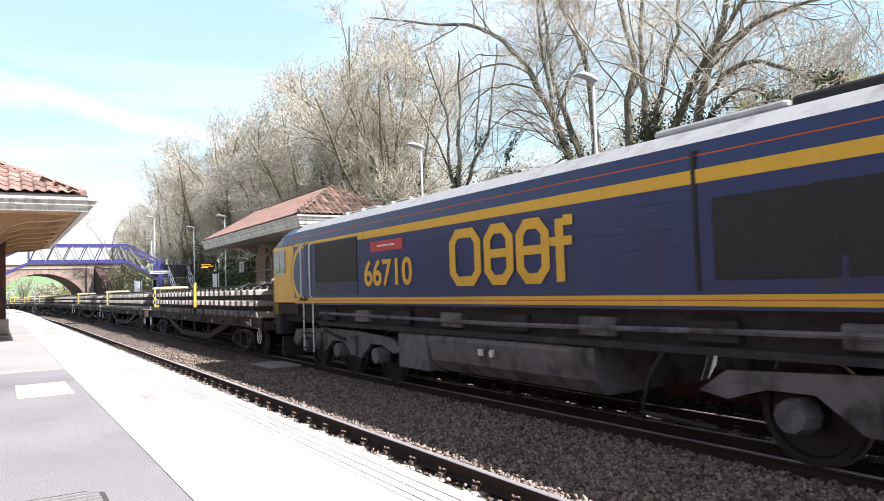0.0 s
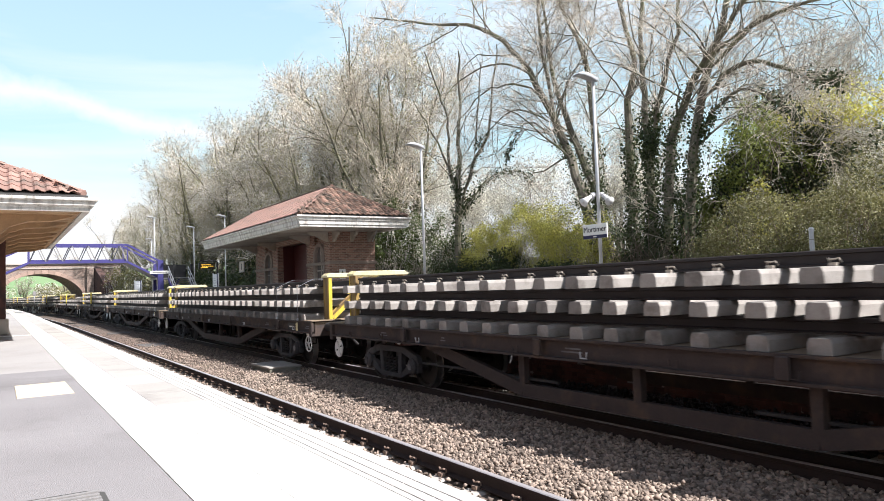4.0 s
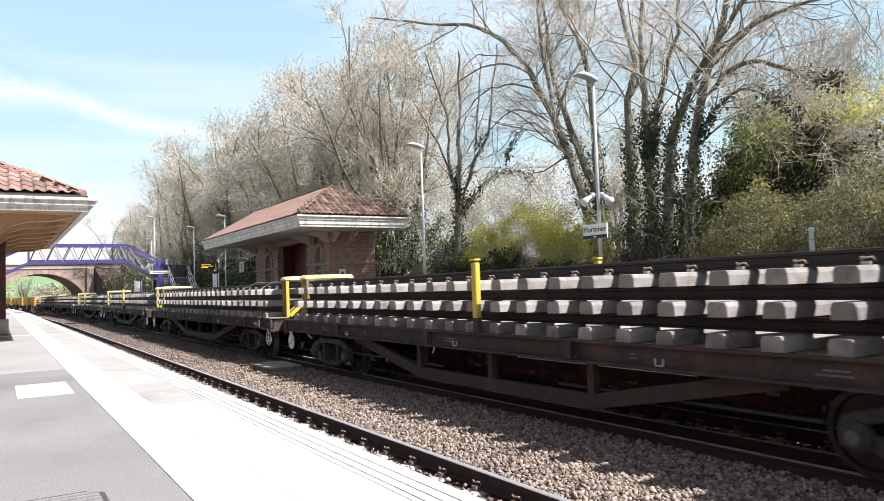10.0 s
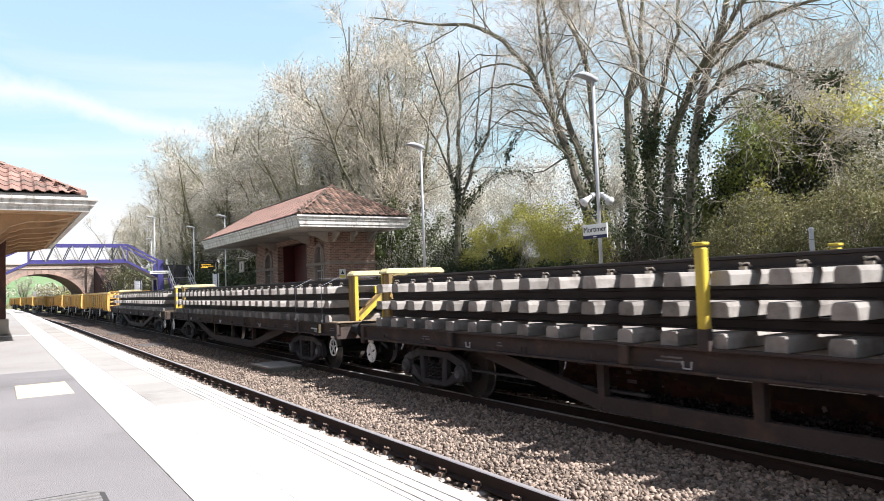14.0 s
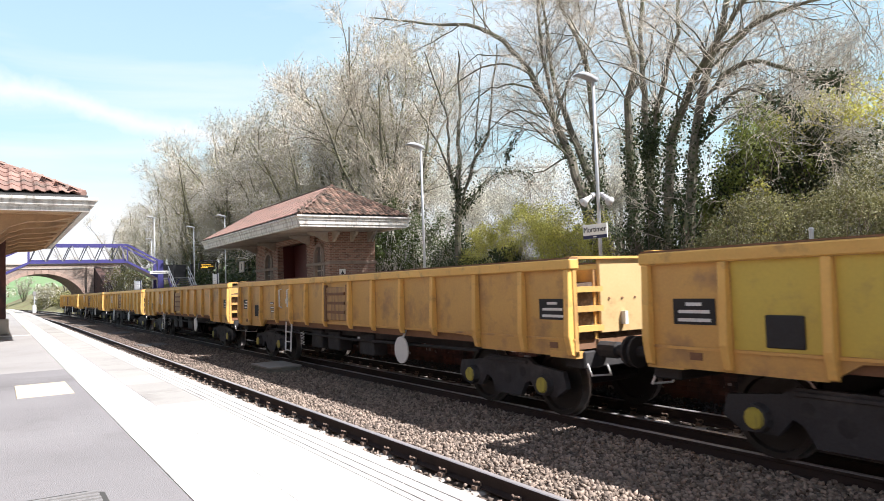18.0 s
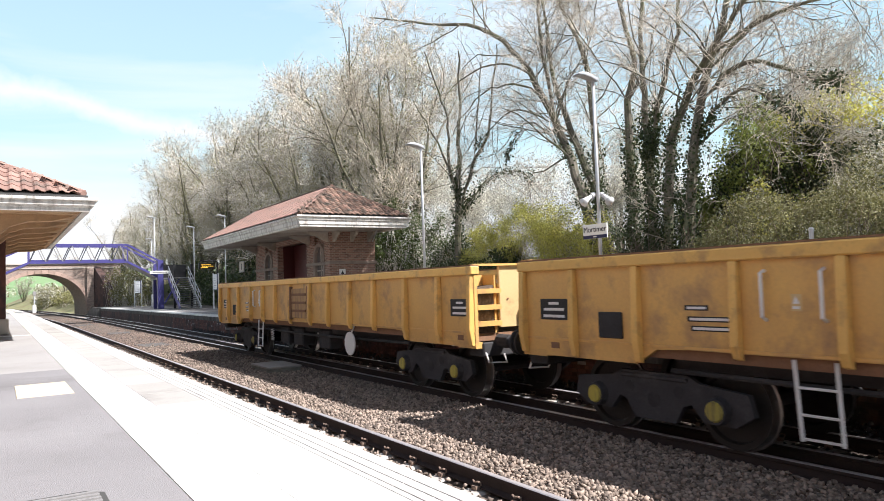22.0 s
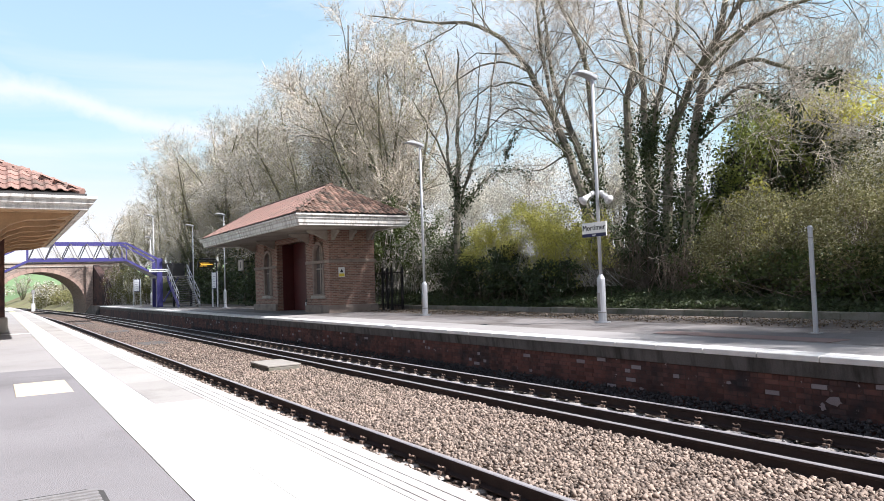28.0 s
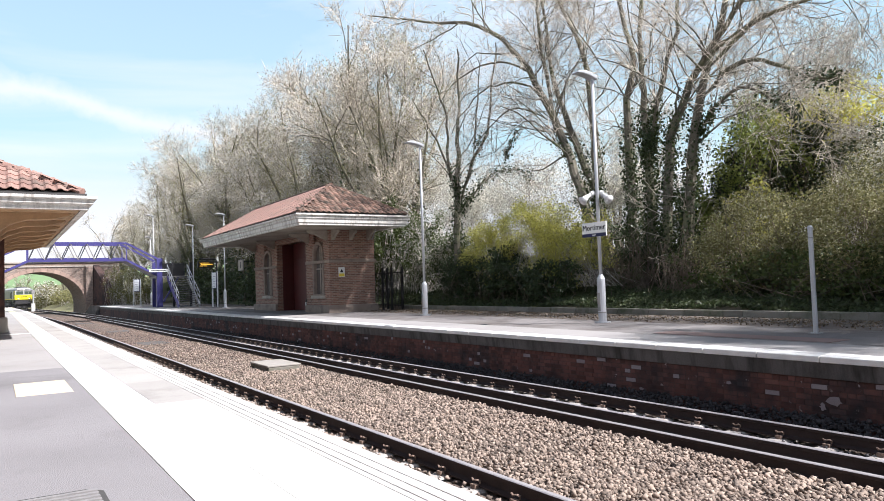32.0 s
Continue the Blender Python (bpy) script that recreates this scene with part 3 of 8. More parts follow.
# a cable chamber between the tracks
LID = mat("grey_concrete_lid", (0.36, 0.335, 0.3), (0.27, 0.25, 0.225), 0.9, fine=60, bump=0.3)
chamber = thing("cable_chamber", "low grey concrete cable chamber with two lids in the ballast", "cable chamber", at=pose(6.05, 17.7, -0.16))
part("body", Geo().box(-0.4, 0.4, -0.72, 0.72, -0.15, 0.14), WALL_BLOCK, chamber, bevel=0.015)
for k in (-1, 1):
    part("lid", Geo().box(-0.43, 0.43, k * 0.37 - 0.355, k * 0.37 + 0.355, 0.144, 0.19), LID, chamber, bevel=0.01)

for x, y, turn in ((5.35, 30.5, 3), (5.6, 42.0, -4), (5.3, 57.0, 6)):
    lidt = thing("trough_lid", "flat grey concrete trough lid lying in the ballast", "trough lid", "trough lids between the tracks", at=pose(x + shift(y), y, -0.125, 0, 0, turn))
    part("slab", Geo().box(-0.55, 0.55, -0.9, 0.9, -0.06, 0.03), SOOTY_CONCRETE, lidt, bevel=0.012)
    part("lifting_slot", Geo().box(-0.06, 0.06, 0.6, 0.66, 0.0305, 0.034), GROOVE, lidt)

# ---- near platform ----
NP, FP = 0.915, 0.80
plat = thing("near_platform", "sunlit station platform of pale concrete, tarmac and coping", "platform", kind="structure")
part("retaining_wall", sweep(Geo(), [(1.6, -0.34), (1.86, -0.34), (1.86, NP - 0.11), (1.6, NP - 0.11)], stations(-20, 88, 8)), OLD_BRICK_BED, plat)
part("fill", sweep(Geo(), [(-14, -0.34), (1.59, -0.34), (1.59, NP - 0.02), (-14, NP - 0.02)], stations(-20, 88, 8)), SOIL, plat)
part("tarmac", Geo().box(-14, 0.795, -20, 11.25, NP - 0.019, NP), TARMAC, plat, "dark grey tarmac surface")
part("pale_tarmac", sweep(Geo(), [(-14, NP - 0.019), (0.795, NP - 0.019), (0.795, NP), (-14, NP)], [11.256, 22.65, 22.66, 50, 58, 66, 74, 82, 88]), PALE_TARMAC, plat)
part("joint_strip", Geo().box(-3, 0.79, 22.62, 22.9, NP - 0.01, NP + 0.004), WHITE_PAINT, plat)
part("white_line", Geo().box(0.80, 1.2, -20, 24.0, NP - 0.019, NP + 0.003), WHITE_PAINT, plat, "broad white painted line")
part("yellow_line", sweep(Geo(), [(0.80, NP - 0.019), (1.2, NP - 0.019), (1.2, NP + 0.003), (0.80, NP + 0.003)], stations(24.01, 88, 8)), CREAM_PAINT, plat, "faded yellow painted line")
slab = Geo().box(0, 0.43, 0, 0.894, -0.045, 0.0).mesh("paving_slab", PAVER, 0.004)
new_slab = Geo().box(0, 0.43, 0, 0.894, -0.045, 0.0).mesh("paving_slab", PALE_PAVER, 0.004)
for i in range(68):
    part("paving_slab", slab if i > 21 else new_slab, None, plat, at=pose(1.206, -13 + i * 0.9, NP))
part("far_paving", sweep(Geo(), [(1.206, NP - 0.045), (1.635, NP - 0.045), (1.635, NP), (1.206, NP)], stations(48.21, 88, 8)), PAVER, plat)
cope_prof = [(1.64, -0.11), (1.9, -0.11), (1.915, -0.02), (1.905, 0.0)]
for gx in (1.815, 1.745, 1.68):
    cope_prof += [(gx + 0.006, 0.0), (gx + 0.005, -0.009), (gx - 0.005, -0.009), (gx - 0.006, 0.0)]
cope_prof.append((1.64, 0.0))
cope = Geo().prism(cope_prof, "y", 0, 0.894).mesh("coping_slab", COPING)
for i in range(68):
    part("coping_slab", cope, None, plat, at=pose(0, -13 + i * 0.9, NP))
part("far_coping", sweep(Geo(), [(1.64, NP - 0.11), (1.915, NP - 0.11), (1.915, NP), (1.64, NP)], stations(48.21, 88, 8)), COPING, plat)
patch = thing("inspection_cover", "pale cream painted rectangular cover in the tarmac", "cover", at=pose(0.16, 8.34, NP))
part("plate", Geo().box(0, 0.52, 0, 1.22, -0.015, 0.006), COVER_PAINT, patch, bevel=0.003)
grate = thing("drain_grate", "dark ribbed metal drain grate in the tarmac", "drain", at=pose(-0.2, 3.2, NP))
part("frame", Geo().prism([(0.02, 0), (0.58, 0), (0.66, 0.08), (0.66, 0.82), (0.58, 0.9), (0.02, 0.9)], "z", -0.02, 0.004), GROOVE, grate)
rib = Geo().box(0.03, 0.63, 0, 0.03, 0.0, 0.012).mesh("rib", STAIR_STEEL)
for i in range(13):
    part("rib", rib, None, grate, at=pose(0, 0.06 + i * 0.062, 0.0045))

# ---- far platform ----
# dark tarmac whose tone and blotches take in dappled tree shade
FAR_TARMAC = mat("shaded_far_tarmac", (0.25, 0.235, 0.225), (0.18, 0.165, 0.16), 0.92, scale=1.1, fine=90, bump=0.4, dirt=(0.12, 0.105, 0.095), dirt_scale=0.6, dirt_at=0.54)
fplat = thing("far_platform", "opposite platform with sooty brick face and white-edged coping", "platform", kind="structure")
part("wall_face", sweep(Geo(), [(9.2, -0.34), (9.5, -0.34), (9.5, FP - 0.3), (9.2, FP - 0.3)], stations(-20, 84, 8)), OLD_BRICK_BED, fplat, "sooty brick wall")
part("concrete_corbel", sweep(Geo(), [(9.16, FP - 0.3), (9.5, FP - 0.3), (9.5, FP - 0.09), (9.13, FP - 0.09)], stations(-20, 84, 8)), SOOTY_CONCRETE, fplat, "stained concrete band under the coping")
part("surface", sweep(Geo(), [(9.52, -0.1), (10.75, -0.1), (10.75, FP - 0.006), (9.52, FP - 0.006)], stations(-20, 84, 8)), PALE_TARMAC, fplat)
part("middle_surface", sweep(Geo(), [(10.755, -0.1), (13.4, -0.1), (13.4, FP - 0.006), (10.755, FP - 0.006)], stations(-20, 84, 8)), FAR_TARMAC, fplat, "dark grey-brown tarmac with dappled shade in its colour")
part("back_surface", sweep(Geo(), [(13.406, -0.1), (15.72, -0.1), (15.72, FP + 0.02), (13.406, FP - 0.006)], stations(-20, 84, 8)), LEAF_LITTER, fplat, "dusty leaf-strewn back of the platform")
part("red_patch", Geo().box(10.9, 11.5, 6.0, 9.5, FP - 0.02, FP + 0.003), RED_TARMAC, fplat, "patch of red tarmac")
fcope = Geo().prism([(9.1, -0.088), (9.52, -0.088), (9.52, 0.0), (9.12, 0.0), (9.1, -0.015)], "y", 0.008, 0.892).mesh("coping_slab", WHITE_PAINT, 0.006)
for i in range(88):
    part("coping_slab", fcope, None, fplat, at=pose(shift(4.27 + (i - 6) * 0.9), 4.27 + (i - 6) * 0.9, FP))
# bricks standing proud of the sooty face: single pieces where the camera is near, one joined sheet further on
brick_long = Geo().box(-0.007, 0.0, 0.004, 0.219, 0.004, 0.069).mesh("brick", OLD_BRICK, 0.003)
brick_short = Geo().box(-0.007, 0.0, 0.004, 0.108, 0.004, 0.069).mesh("brick", OLD_BRICK, 0.003)
brick_pale = Geo().box(-0.009, 0.0, 0.006, 0.219, 0.005, 0.068).mesh("brick", LIME_STAIN, 0.003)
rng_b = random.Random(5)
rest_b, rest_p = Geo(), Geo()
for row in range(9):
    zz, step, y = -0.18 + row * 0.0745, (0.225 if row % 2 else 0.114), 2.6 + 0.056 * (row % 2)
    while y < 46:
        pale = rng_b.random() < (0.035 if row > 3 else 0.02)
        deep = rng_b.uniform(-0.004, 0.003)
        if 4.2 < y < 9.4:
            part("brick", brick_pale if pale else brick_long if row % 2 else brick_short, None, fplat, at=pose(9.199 + deep, y, zz))
        else:
            (rest_p if pale else rest_b).box(9.192 + deep, 9.2, y + 0.005, y + step - 0.006, zz + 0.005, zz + 0.068)
        y += step
OLD_BRICK_ISLAND = mat("sooty_brick_sheet", (0.17, 0.07, 0.054), (0.1, 0.05, 0.044), 0.9, scale=5, fine=60, bump=0.4, island=0.34, dirt=(0.034, 0.03, 0.032), dirt_scale=1.3, dirt_at=0.52, world=True, flake=(0.36, 0.3, 0.29), flake_at=0.635)
tagged(part("brick_face", rest_b, OLD_BRICK_ISLAND, fplat), kind="stuff")
tagged(part("limed_brick_face", rest_p, LIME_STAIN, fplat), kind="stuff")
rng_s = random.Random(8)
for yy, zz, ww, hh in ((5.05, 0.22, 0.16, 0.07), (5.2, 0.12, 0.05, 0.06), (11.2, 0.08, 0.07, 0.04), (8.3, 0.03, 0.05, 0.035), (6.6, 0.3, 0.05, 0.03)):
    g = Geo().prism([(yy + ww * math.cos(k * 0.393) * rng_s.uniform(0.45, 1.1), zz + hh * math.sin(k * 0.393) * rng_s.uniform(0.45, 1.1)) for k in range(16)], "x", 9.184, 9.19)
    part("lime_stain", g, LIME_STAIN, fplat, "flaking white lime stain")
# the ramp at the platform's end
g = Geo()
s = shift(86)
g.prism([(78 + 0.5, FP), (84.0, FP), (90.0, -0.2), (84.0, -0.34), (78.5, -0.34)], "x", 9.1 + s, 13.0 + s)
part("ramp", g, SOOTY_CONCRETE, fplat)
low = thing("low_wall", "low grey concrete block wall holding the bank", "wall", kind="structure")
blk = Geo().box(0, 0.28, 0.004, 0.596, 0, 0.21).mesh("wall_block", WALL_BLOCK, 0.008)
for i in range(64):
    part("wall_block", blk, None, low, at=pose(15.72 + 0.01 * math.sin(i * 2.7), 3.0 + i * 0.6, FP - 0.03))

# ---- waiting shelter ----
def arch_outline(y0, y1, z0, z1, steps=8):
    r = (y1 - y0) / 2
    return [(y0, z0), (y1, z0)] + [((y0 + y1) / 2 + r * math.cos(math.pi * k / steps), z1 - r + r * math.sin(math.pi * k / steps)) for k in range(steps + 1)]


def hip_roof(owner, x0, x1, y0, y1, z, k, tile_mats, ends, near_test, name="tile"):
    """A hipped roof of pantiles. near_test tells which tiles are pieces of their own."""
    xm, run = (x0 + x1) / 2, (x1 - x0) / 2
    ridge = z + run * k
    g = Geo()
    g.add([(x0, y0, z), (x1, y0, z), (x1, y1, z), (x0, y1, z), (xm, y0 + run, ridge), (xm, y1 - run, ridge)],
          [(0, 1, 4), (1, 2, 5, 4), (2, 3, 5), (3, 0, 4, 5), (0, 3, 2, 1)])
    part("roof_deck", g, LEAD, owner)
    slope, w, lift = math.hypot(1, k), 0.24, 0.3
    prof = [(-0.125, 0.012), (-0.09, 0.045), (-0.04, 0.055), (0.0, 0.035), (0.04, 0.012), (0.09, 0.004), (0.125, 0.012)]
    t = Geo()
    for yy, dz in ((-0.01, 0.022), (lift * 1.1, 0.0)):
        t.v.extend([(a, yy, b + dz) for a, b in prof])
    t.v.extend([(a, -0.01, b + 0.004) for a, b in prof])
    for i in range(6):
        t.f += [(i, i + 1, 8 + i, 7 + i), (14 + i, 15 + i, i + 1, i)]
        t.m += [0, 0]
    meshes = [t.mesh(name, m) for m in tile_mats]
    loose = [Geo() for _ in tile_mats]
    rows = int(run * slope / lift)
    for side, (ox, oy, ux, uy, length, mi) in enumerate(ends):
        # u runs along the eave, the tile's own y up the slope
        nx, ny = -uy, ux
        for r in range(rows):
            off = r * lift / slope
            for c in range(int(length / w)):
                q = (c + 0.5) * w
                if q < off + 0.05 or q > length - off - 0.05:
                    continue
                px, py, pz = ox + ux * q + nx * off, oy + uy * q + ny * off, z + off * k + 0.03
                a, b = Vector((ux, uy, 0)), Vector((nx, ny, k)).normalized()
                cc = a.cross(b)
                m = Matrix(((a.x, b.x, cc.x, px), (a.y, b.y, cc.y, py), (a.z, b.z, cc.z, pz), (0, 0, 0, 1)))
                if near_test(px, py, r):
                    part(name, meshes[mi], None, owner, at=m)
                else:
                    loose[mi].add([tuple(m @ Vector(v)) for v in t.v], t.f)
    for gl, ml in zip(loose, tile_mats):
        if gl.v:
            ob = part("tile_cover", gl, ml, owner)
            tagged(ob, kind="stuff")
    hips = [((x0, y0), (xm, y0 + run)), ((x1, y0), (xm, y0 + run)), ((x0, y1), (xm, y1 - run)), ((x1, y1), (xm, y1 - run))]
    cap = Geo()
    for (ax, ay), (bx, by) in hips:
        n = 9
        for i in range(n):
            f0, f1 = i / n, (i + 1.12) / n
            cap.tube([(ax + (bx - ax) * f0, ay + (by - ay) * f0, z + (ridge - z) * f0 + 0.02), (ax + (bx - ax) * f1, ay + (by - ay) * f1, z + (ridge - z) * f1 + 0.02)], [0.1, 0.08], 7)
    cap.tube([(xm, y0 + run - 0.1, ridge + 0.02), (xm, y1 - run + 0.1, ridge + 0.02)], 0.1, 8)
    part("ridge_tiles", cap, tile_mats[-1], owner)


WORN_STONE = mat("weathered_brown_stone", (0.31, 0.25, 0.21), (0.23, 0.18, 0.155), 0.88, scale=3, fine=50, bump=0.3, dirt=(0.15, 0.12, 0.1), dirt_at=0.6, dirt_scale=1.5)
SOFFIT_GREY = mat("dirty_cream_boards", (0.42, 0.38, 0.32), (0.33, 0.29, 0.25), 0.75, scale=3, fine=30, bump=0.2, dirt=(0.2, 0.165, 0.13), dirt_at=0.58)
BLIND_BRICK = mat("blind_window_infill", (0.12, 0.095, 0.085), (0.08, 0.065, 0.06), 0.8, scale=5, fine=40, bump=0.2)


def eaves(owner, x0, x1, y0, y1, zb, zt, boards=SOFFIT):
    """A moulded cream fascia round the roof, boarded soffit inside."""
    prof = [(0.0, zt), (0.0, zt - 0.06), (0.07, zt - 0.09), (0.07, zt - 0.17), (0.12, zt - 0.2), (0.12, zb + 0.1), (0.16, zb + 0.07), (0.16, zb), (0.3, zb), (0.3, zt)]
    for name, pa, pb, inward in (("fascia", (x0, y0), (x1, y0), (0, 1)), ("fascia", (x1, y0), (x1, y1), (-1, 0)), ("fascia", (x1, y1), (x0, y1), (0, -1)), ("fascia", (x0, y1), (x0, y0), (1, 0))):
        g = Geo()
        d = (1 if pb[0] > pa[0] else -1 if pb[0] < pa[0] else 0, 1 if pb[1] > pa[1] else -1 if pb[1] < pa[1] else 0)
        n = len(prof)
        for (bx, by), s in ((pa, 1), (pb, -1)):
            g.v.extend([(bx + inward[0] * o + d[0] * s * o, by + inward[1] * o + d[1] * s * o, zz) for o, zz in prof])
        for i in range(n):
            g.f.append((i, (i + 1) % n, n + (i + 1) % n, n + i))
            g.m.append(0)
        g.f += [tuple(range(n)), tuple(range(n, 2 * n))]
        g.m += [0, 0]
        part(name, g, CREAM_TIMBER, owner, "moulded cream painted timber fascia")
    part("soffit", Geo().box(x0 + 0.31, x1 - 0.31, y0 + 0.31, y1 - 0.31, zb + 0.05, zb + 0.09), boards, owner, "boarded soffit")


def bracket(owner, x, y, z, dx, dy, reach):
    """A carved timber bracket under the eaves."""
    prof = [(0, 0), (reach, 0), (reach, -0.1), (reach * 0.85, -0.17), (reach * 0.6, -0.2), (reach * 0.35, -0.33), (0.12, -0.42), (0, -0.45)]
    g = Geo().prism(prof, "y", -0.07, 0.07)
    ang = math.degrees(math.atan2(dy, dx))
    part("bracket", g, SOFFIT_GREY, owner, at=pose(x, y, z, 0, 0, ang), bevel=0.01)


sh = thing("waiting_shelter", "small brick platform shelter with hipped pantile roof and deep eaves", "shelter", kind="")
WX0, WX1, WY0, WY1, WT = 12.2, 14.4, 28.3, 38.6, 4.41
for y_a, y_b, z_a, z_b, x_in in ((WY0, 28.95, FP, WT, 0), (30.0, 31.0, FP, WT, 0), (28.95, 30.0, FP, 1.6, 0), (35.0, 35.85, FP, WT, 0), (36.95, WY1, FP, WT, 0), (35.85, 36.95, FP, 1.6, 0),
                                 (31.0, 35.0, 4.15, WT, 0), (28.95, 30.0, 1.6, WT, 0.14), (35.85, 36.95, 1.6, WT, 0.14)):
    part("wall_panel", Geo().box(WX0 + x_in, WX0 + 0.3, y_a, y_b, z_a, z_b), BRICK_BED, sh)
end_wall = part("end_wall", Geo().box(WX0 + 0.003, WX1, WY0 - 0.004, WY0 + 0.3, FP, WT), BRICK_BED, sh)
part("end_wall", Geo().box(WX0 + 0.003, WX1, WY1 - 0.3, WY1 + 0.004, FP, WT), BRICK_BED, sh)
part("back_wall", Geo().box(WX1 - 0.3, WX1 - 0.004, WY0, WY1, FP, WT), BRICK_BED, sh)
part("recess_lining", Geo().box(WX0 + 0.9, WX0 + 0.96, 30.9, 35.1, FP, 4.2).box(WX0 + 0.3, WX0 + 0.96, 35.0, 35.06, FP, 4.2).box(WX0 + 0.3, WX0 + 0.96, 30.94, 31.0, FP, 4.2), MAROON, sh, "maroon painted boarded recess")
for yy in (31.9, 33.9):
    part("door_leaf", Geo().box(WX0 + 0.84, WX0 + 0.895, yy - 0.85, yy + 0.85, FP + 0.02, 3.4), MAROON, sh, bevel=0.01)
for y_a, y_b in ((WY0 - 0.1, 30.97), (35.03, WY1 + 0.1)):
    part("plinth", Geo().box(WX0 - 0.1, WX1 + 0.1, y_a, y_b, FP - 0.02, 1.12), WORN_STONE, sh, "weathered stone plinth", bevel=0.02)
    part("string_course", Geo().box(WX0 - 0.06, WX1 + 0.06, y_a + 0.03, y_b - 0.03, 2.98, 3.12), WORN_STONE, sh, bevel=0.02)
for a, b in ((28.95, 30.0), (35.85, 36.95)):
    fr = Geo()
    outer, inner = arch_outline(a - 0.09, b + 0.09, 1.55, 3.98), arch_outline(a + 0.06, b - 0.06, 1.62, 3.84)
    n = len(outer)
    fr.v.extend([(WX0 - 0.05, y, z) for y, z in outer] + [(WX0 - 0.05, y, z) for y, z in inner] + [(WX0 + 0.12, y, z) for y, z in outer] + [(WX0 + 0.12, y, z) for y, z in inner])
    for i in range(n):
        j = (i + 1) % n
        fr.f += [(i, j, n + j, n + i), (2 * n + i, 2 * n + j, j, i), (n + i, n + j, 3 * n + j, 3 * n + i)]
        fr.m += [0, 0, 0]
    win = part("window", fr, WORN_STONE, sh, "arched brick and stone window surround")
    part("pane", Geo().box(WX0 + 0.1, WX0 + 0.13, a, b, 1.6, 3.9), BLIND_BRICK, win)
    part("glazing_bar", Geo().box(WX0 + 0.07, WX0 + 0.1, (a + b) / 2 - 0.03, (a + b) / 2 + 0.03, 1.6, 3.84), SOFFIT_GREY, win)
    part("glazing_bar", Geo().box(WX0 + 0.07, WX0 + 0.1, a + 0.05, b - 0.05, 2.72, 2.78), SOFFIT_GREY, win)
    part("sill", Geo().box(WX0 - 0.14, WX0 + 0.1, a - 0.16, b + 0.16, 1.42, 1.56), STONE, win, bevel=0.02)
EX0, EX1, EY0, EY1 = 9.7, 14.75, 25.5, 40.6
eaves(sh, EX0, EX1, EY0, EY1, 4.37, 4.81, SOFFIT_GREY)
hip_roof(sh, EX0 + 0.12, EX1 - 0.12, EY0 + 0.12, EY1 - 0.12, 4.84, 0.615, [CLAY, MOSSY_CLAY],
         [(EX0 + 0.12, EY1 - 0.12, 0, -1, EY1 - EY0 - 0.24, 0), (EX0 + 0.12, EY0 + 0.12, 1, 0, EX1 - EX0 - 0.24, 1)], lambda x, y, r: (y < 29.5 and x > 10.3) or y < 30)
for yy in (28.45, 30.6, 35.3, 38.4):
    bracket(sh, WX0, yy, 4.41, -1, 0, 0.95)
for xx in (12.4, 13.25, 14.1):
    bracket(sh, xx, WY0, 4.41, 0, -1, 0.6)
brace = Geo().tube([(WX1 - 0.1, WY0 - 0.02, 4.0), (WX1 - 0.5, WY0 - 1.2, 4.36)], 0.03, 6)
part("pipe", brace, GALV, sh)
notice = thing("warning_notice", "small white and yellow warning notice on the brick wall", "notice", at=pose(12.62, WY0 - 0.02, 2.35))
part("board", Geo().box(0, 0.3, -0.012, 0, 0, 0.42), WHITE_PAINT, notice, bevel=0.004)
YELLOW_SIGN = mat("yellow_sign", (0.8, 0.62, 0.06), (0.75, 0.56, 0.05), 0.5, bump=0)
DARK_INK = mat("dark_print", (0.02, 0.02, 0.025), rough=0.6, bump=0)
NAVY = mat("navy_sign", (0.012, 0.015, 0.07), rough=0.4, bump=0)
part("yellow_field", Geo().box(0.02, 0.28, -0.017, -0.0125, 0.02, 0.15), YELLOW_SIGN, notice)
part("symbol", Geo().prism([(0.07, 0.2), (0.23, 0.2), (0.15, 0.36)], "y", -0.017, -0.0125), DARK_INK, notice)
psign = thing("platform_number_sign", "small square hanging platform sign on the shelter", "sign", at=pose(11.5, 38.9, 3.0))
part("board", Geo().box(-0.03, 0.03, -0.45, 0.45, 0, 0.62), STAIR_STEEL, psign, bevel=0.01)
part("face", Geo().box(-0.036, -0.0305, -0.4, 0.4, 0.05, 0.57), STONE, psign)
part("numeral_bar", Geo().box(-0.041, -0.0365, -0.05, 0.05, 0.14, 0.48), DARK_INK, psign)
part("arm", Geo().box(-0.02, 0.7, -0.02, 0.02, 0.5, 0.54), BLACK_STEEL, psign)

# black railings beside the shelter
rl = thing("railing_fence", "black steel railings between shelter and bank", "fence")
for yy in (30.2, 28.8, 27.4):
    part("post", Geo().box(15.26, 15.34, yy - 0.04, yy + 0.04, FP, 2.72), BLACK_STEEL, rl)
for zz in (0.98, 2.45):
    part("rail", Geo().box(15.28, 15.32, 27.4, 30.2, zz, zz + 0.05), BLACK_STEEL, rl)
bar = Geo().tube([(0, 0, FP + 0.1), (0, 0, 2.55)], 0.012, 5).mesh("bar", BLACK_STEEL)
for i in range(20):
    part("bar", bar, None, rl, at=pose(15.3, 27.53 + i * 0.137, 0))
gate = thing("railing_gate", "black steel railing gate standing beside the shelter wall", "gate")
for yy in (28.05, 27.2):
    part("post", Geo().box(14.62, 14.7, yy - 0.04, yy + 0.04, FP, 2.7), BLACK_STEEL, gate)
for i in range(7):
    part("bar", bar, None, gate, at=pose(14.66, 27.3 + i * 0.11, 0.02))
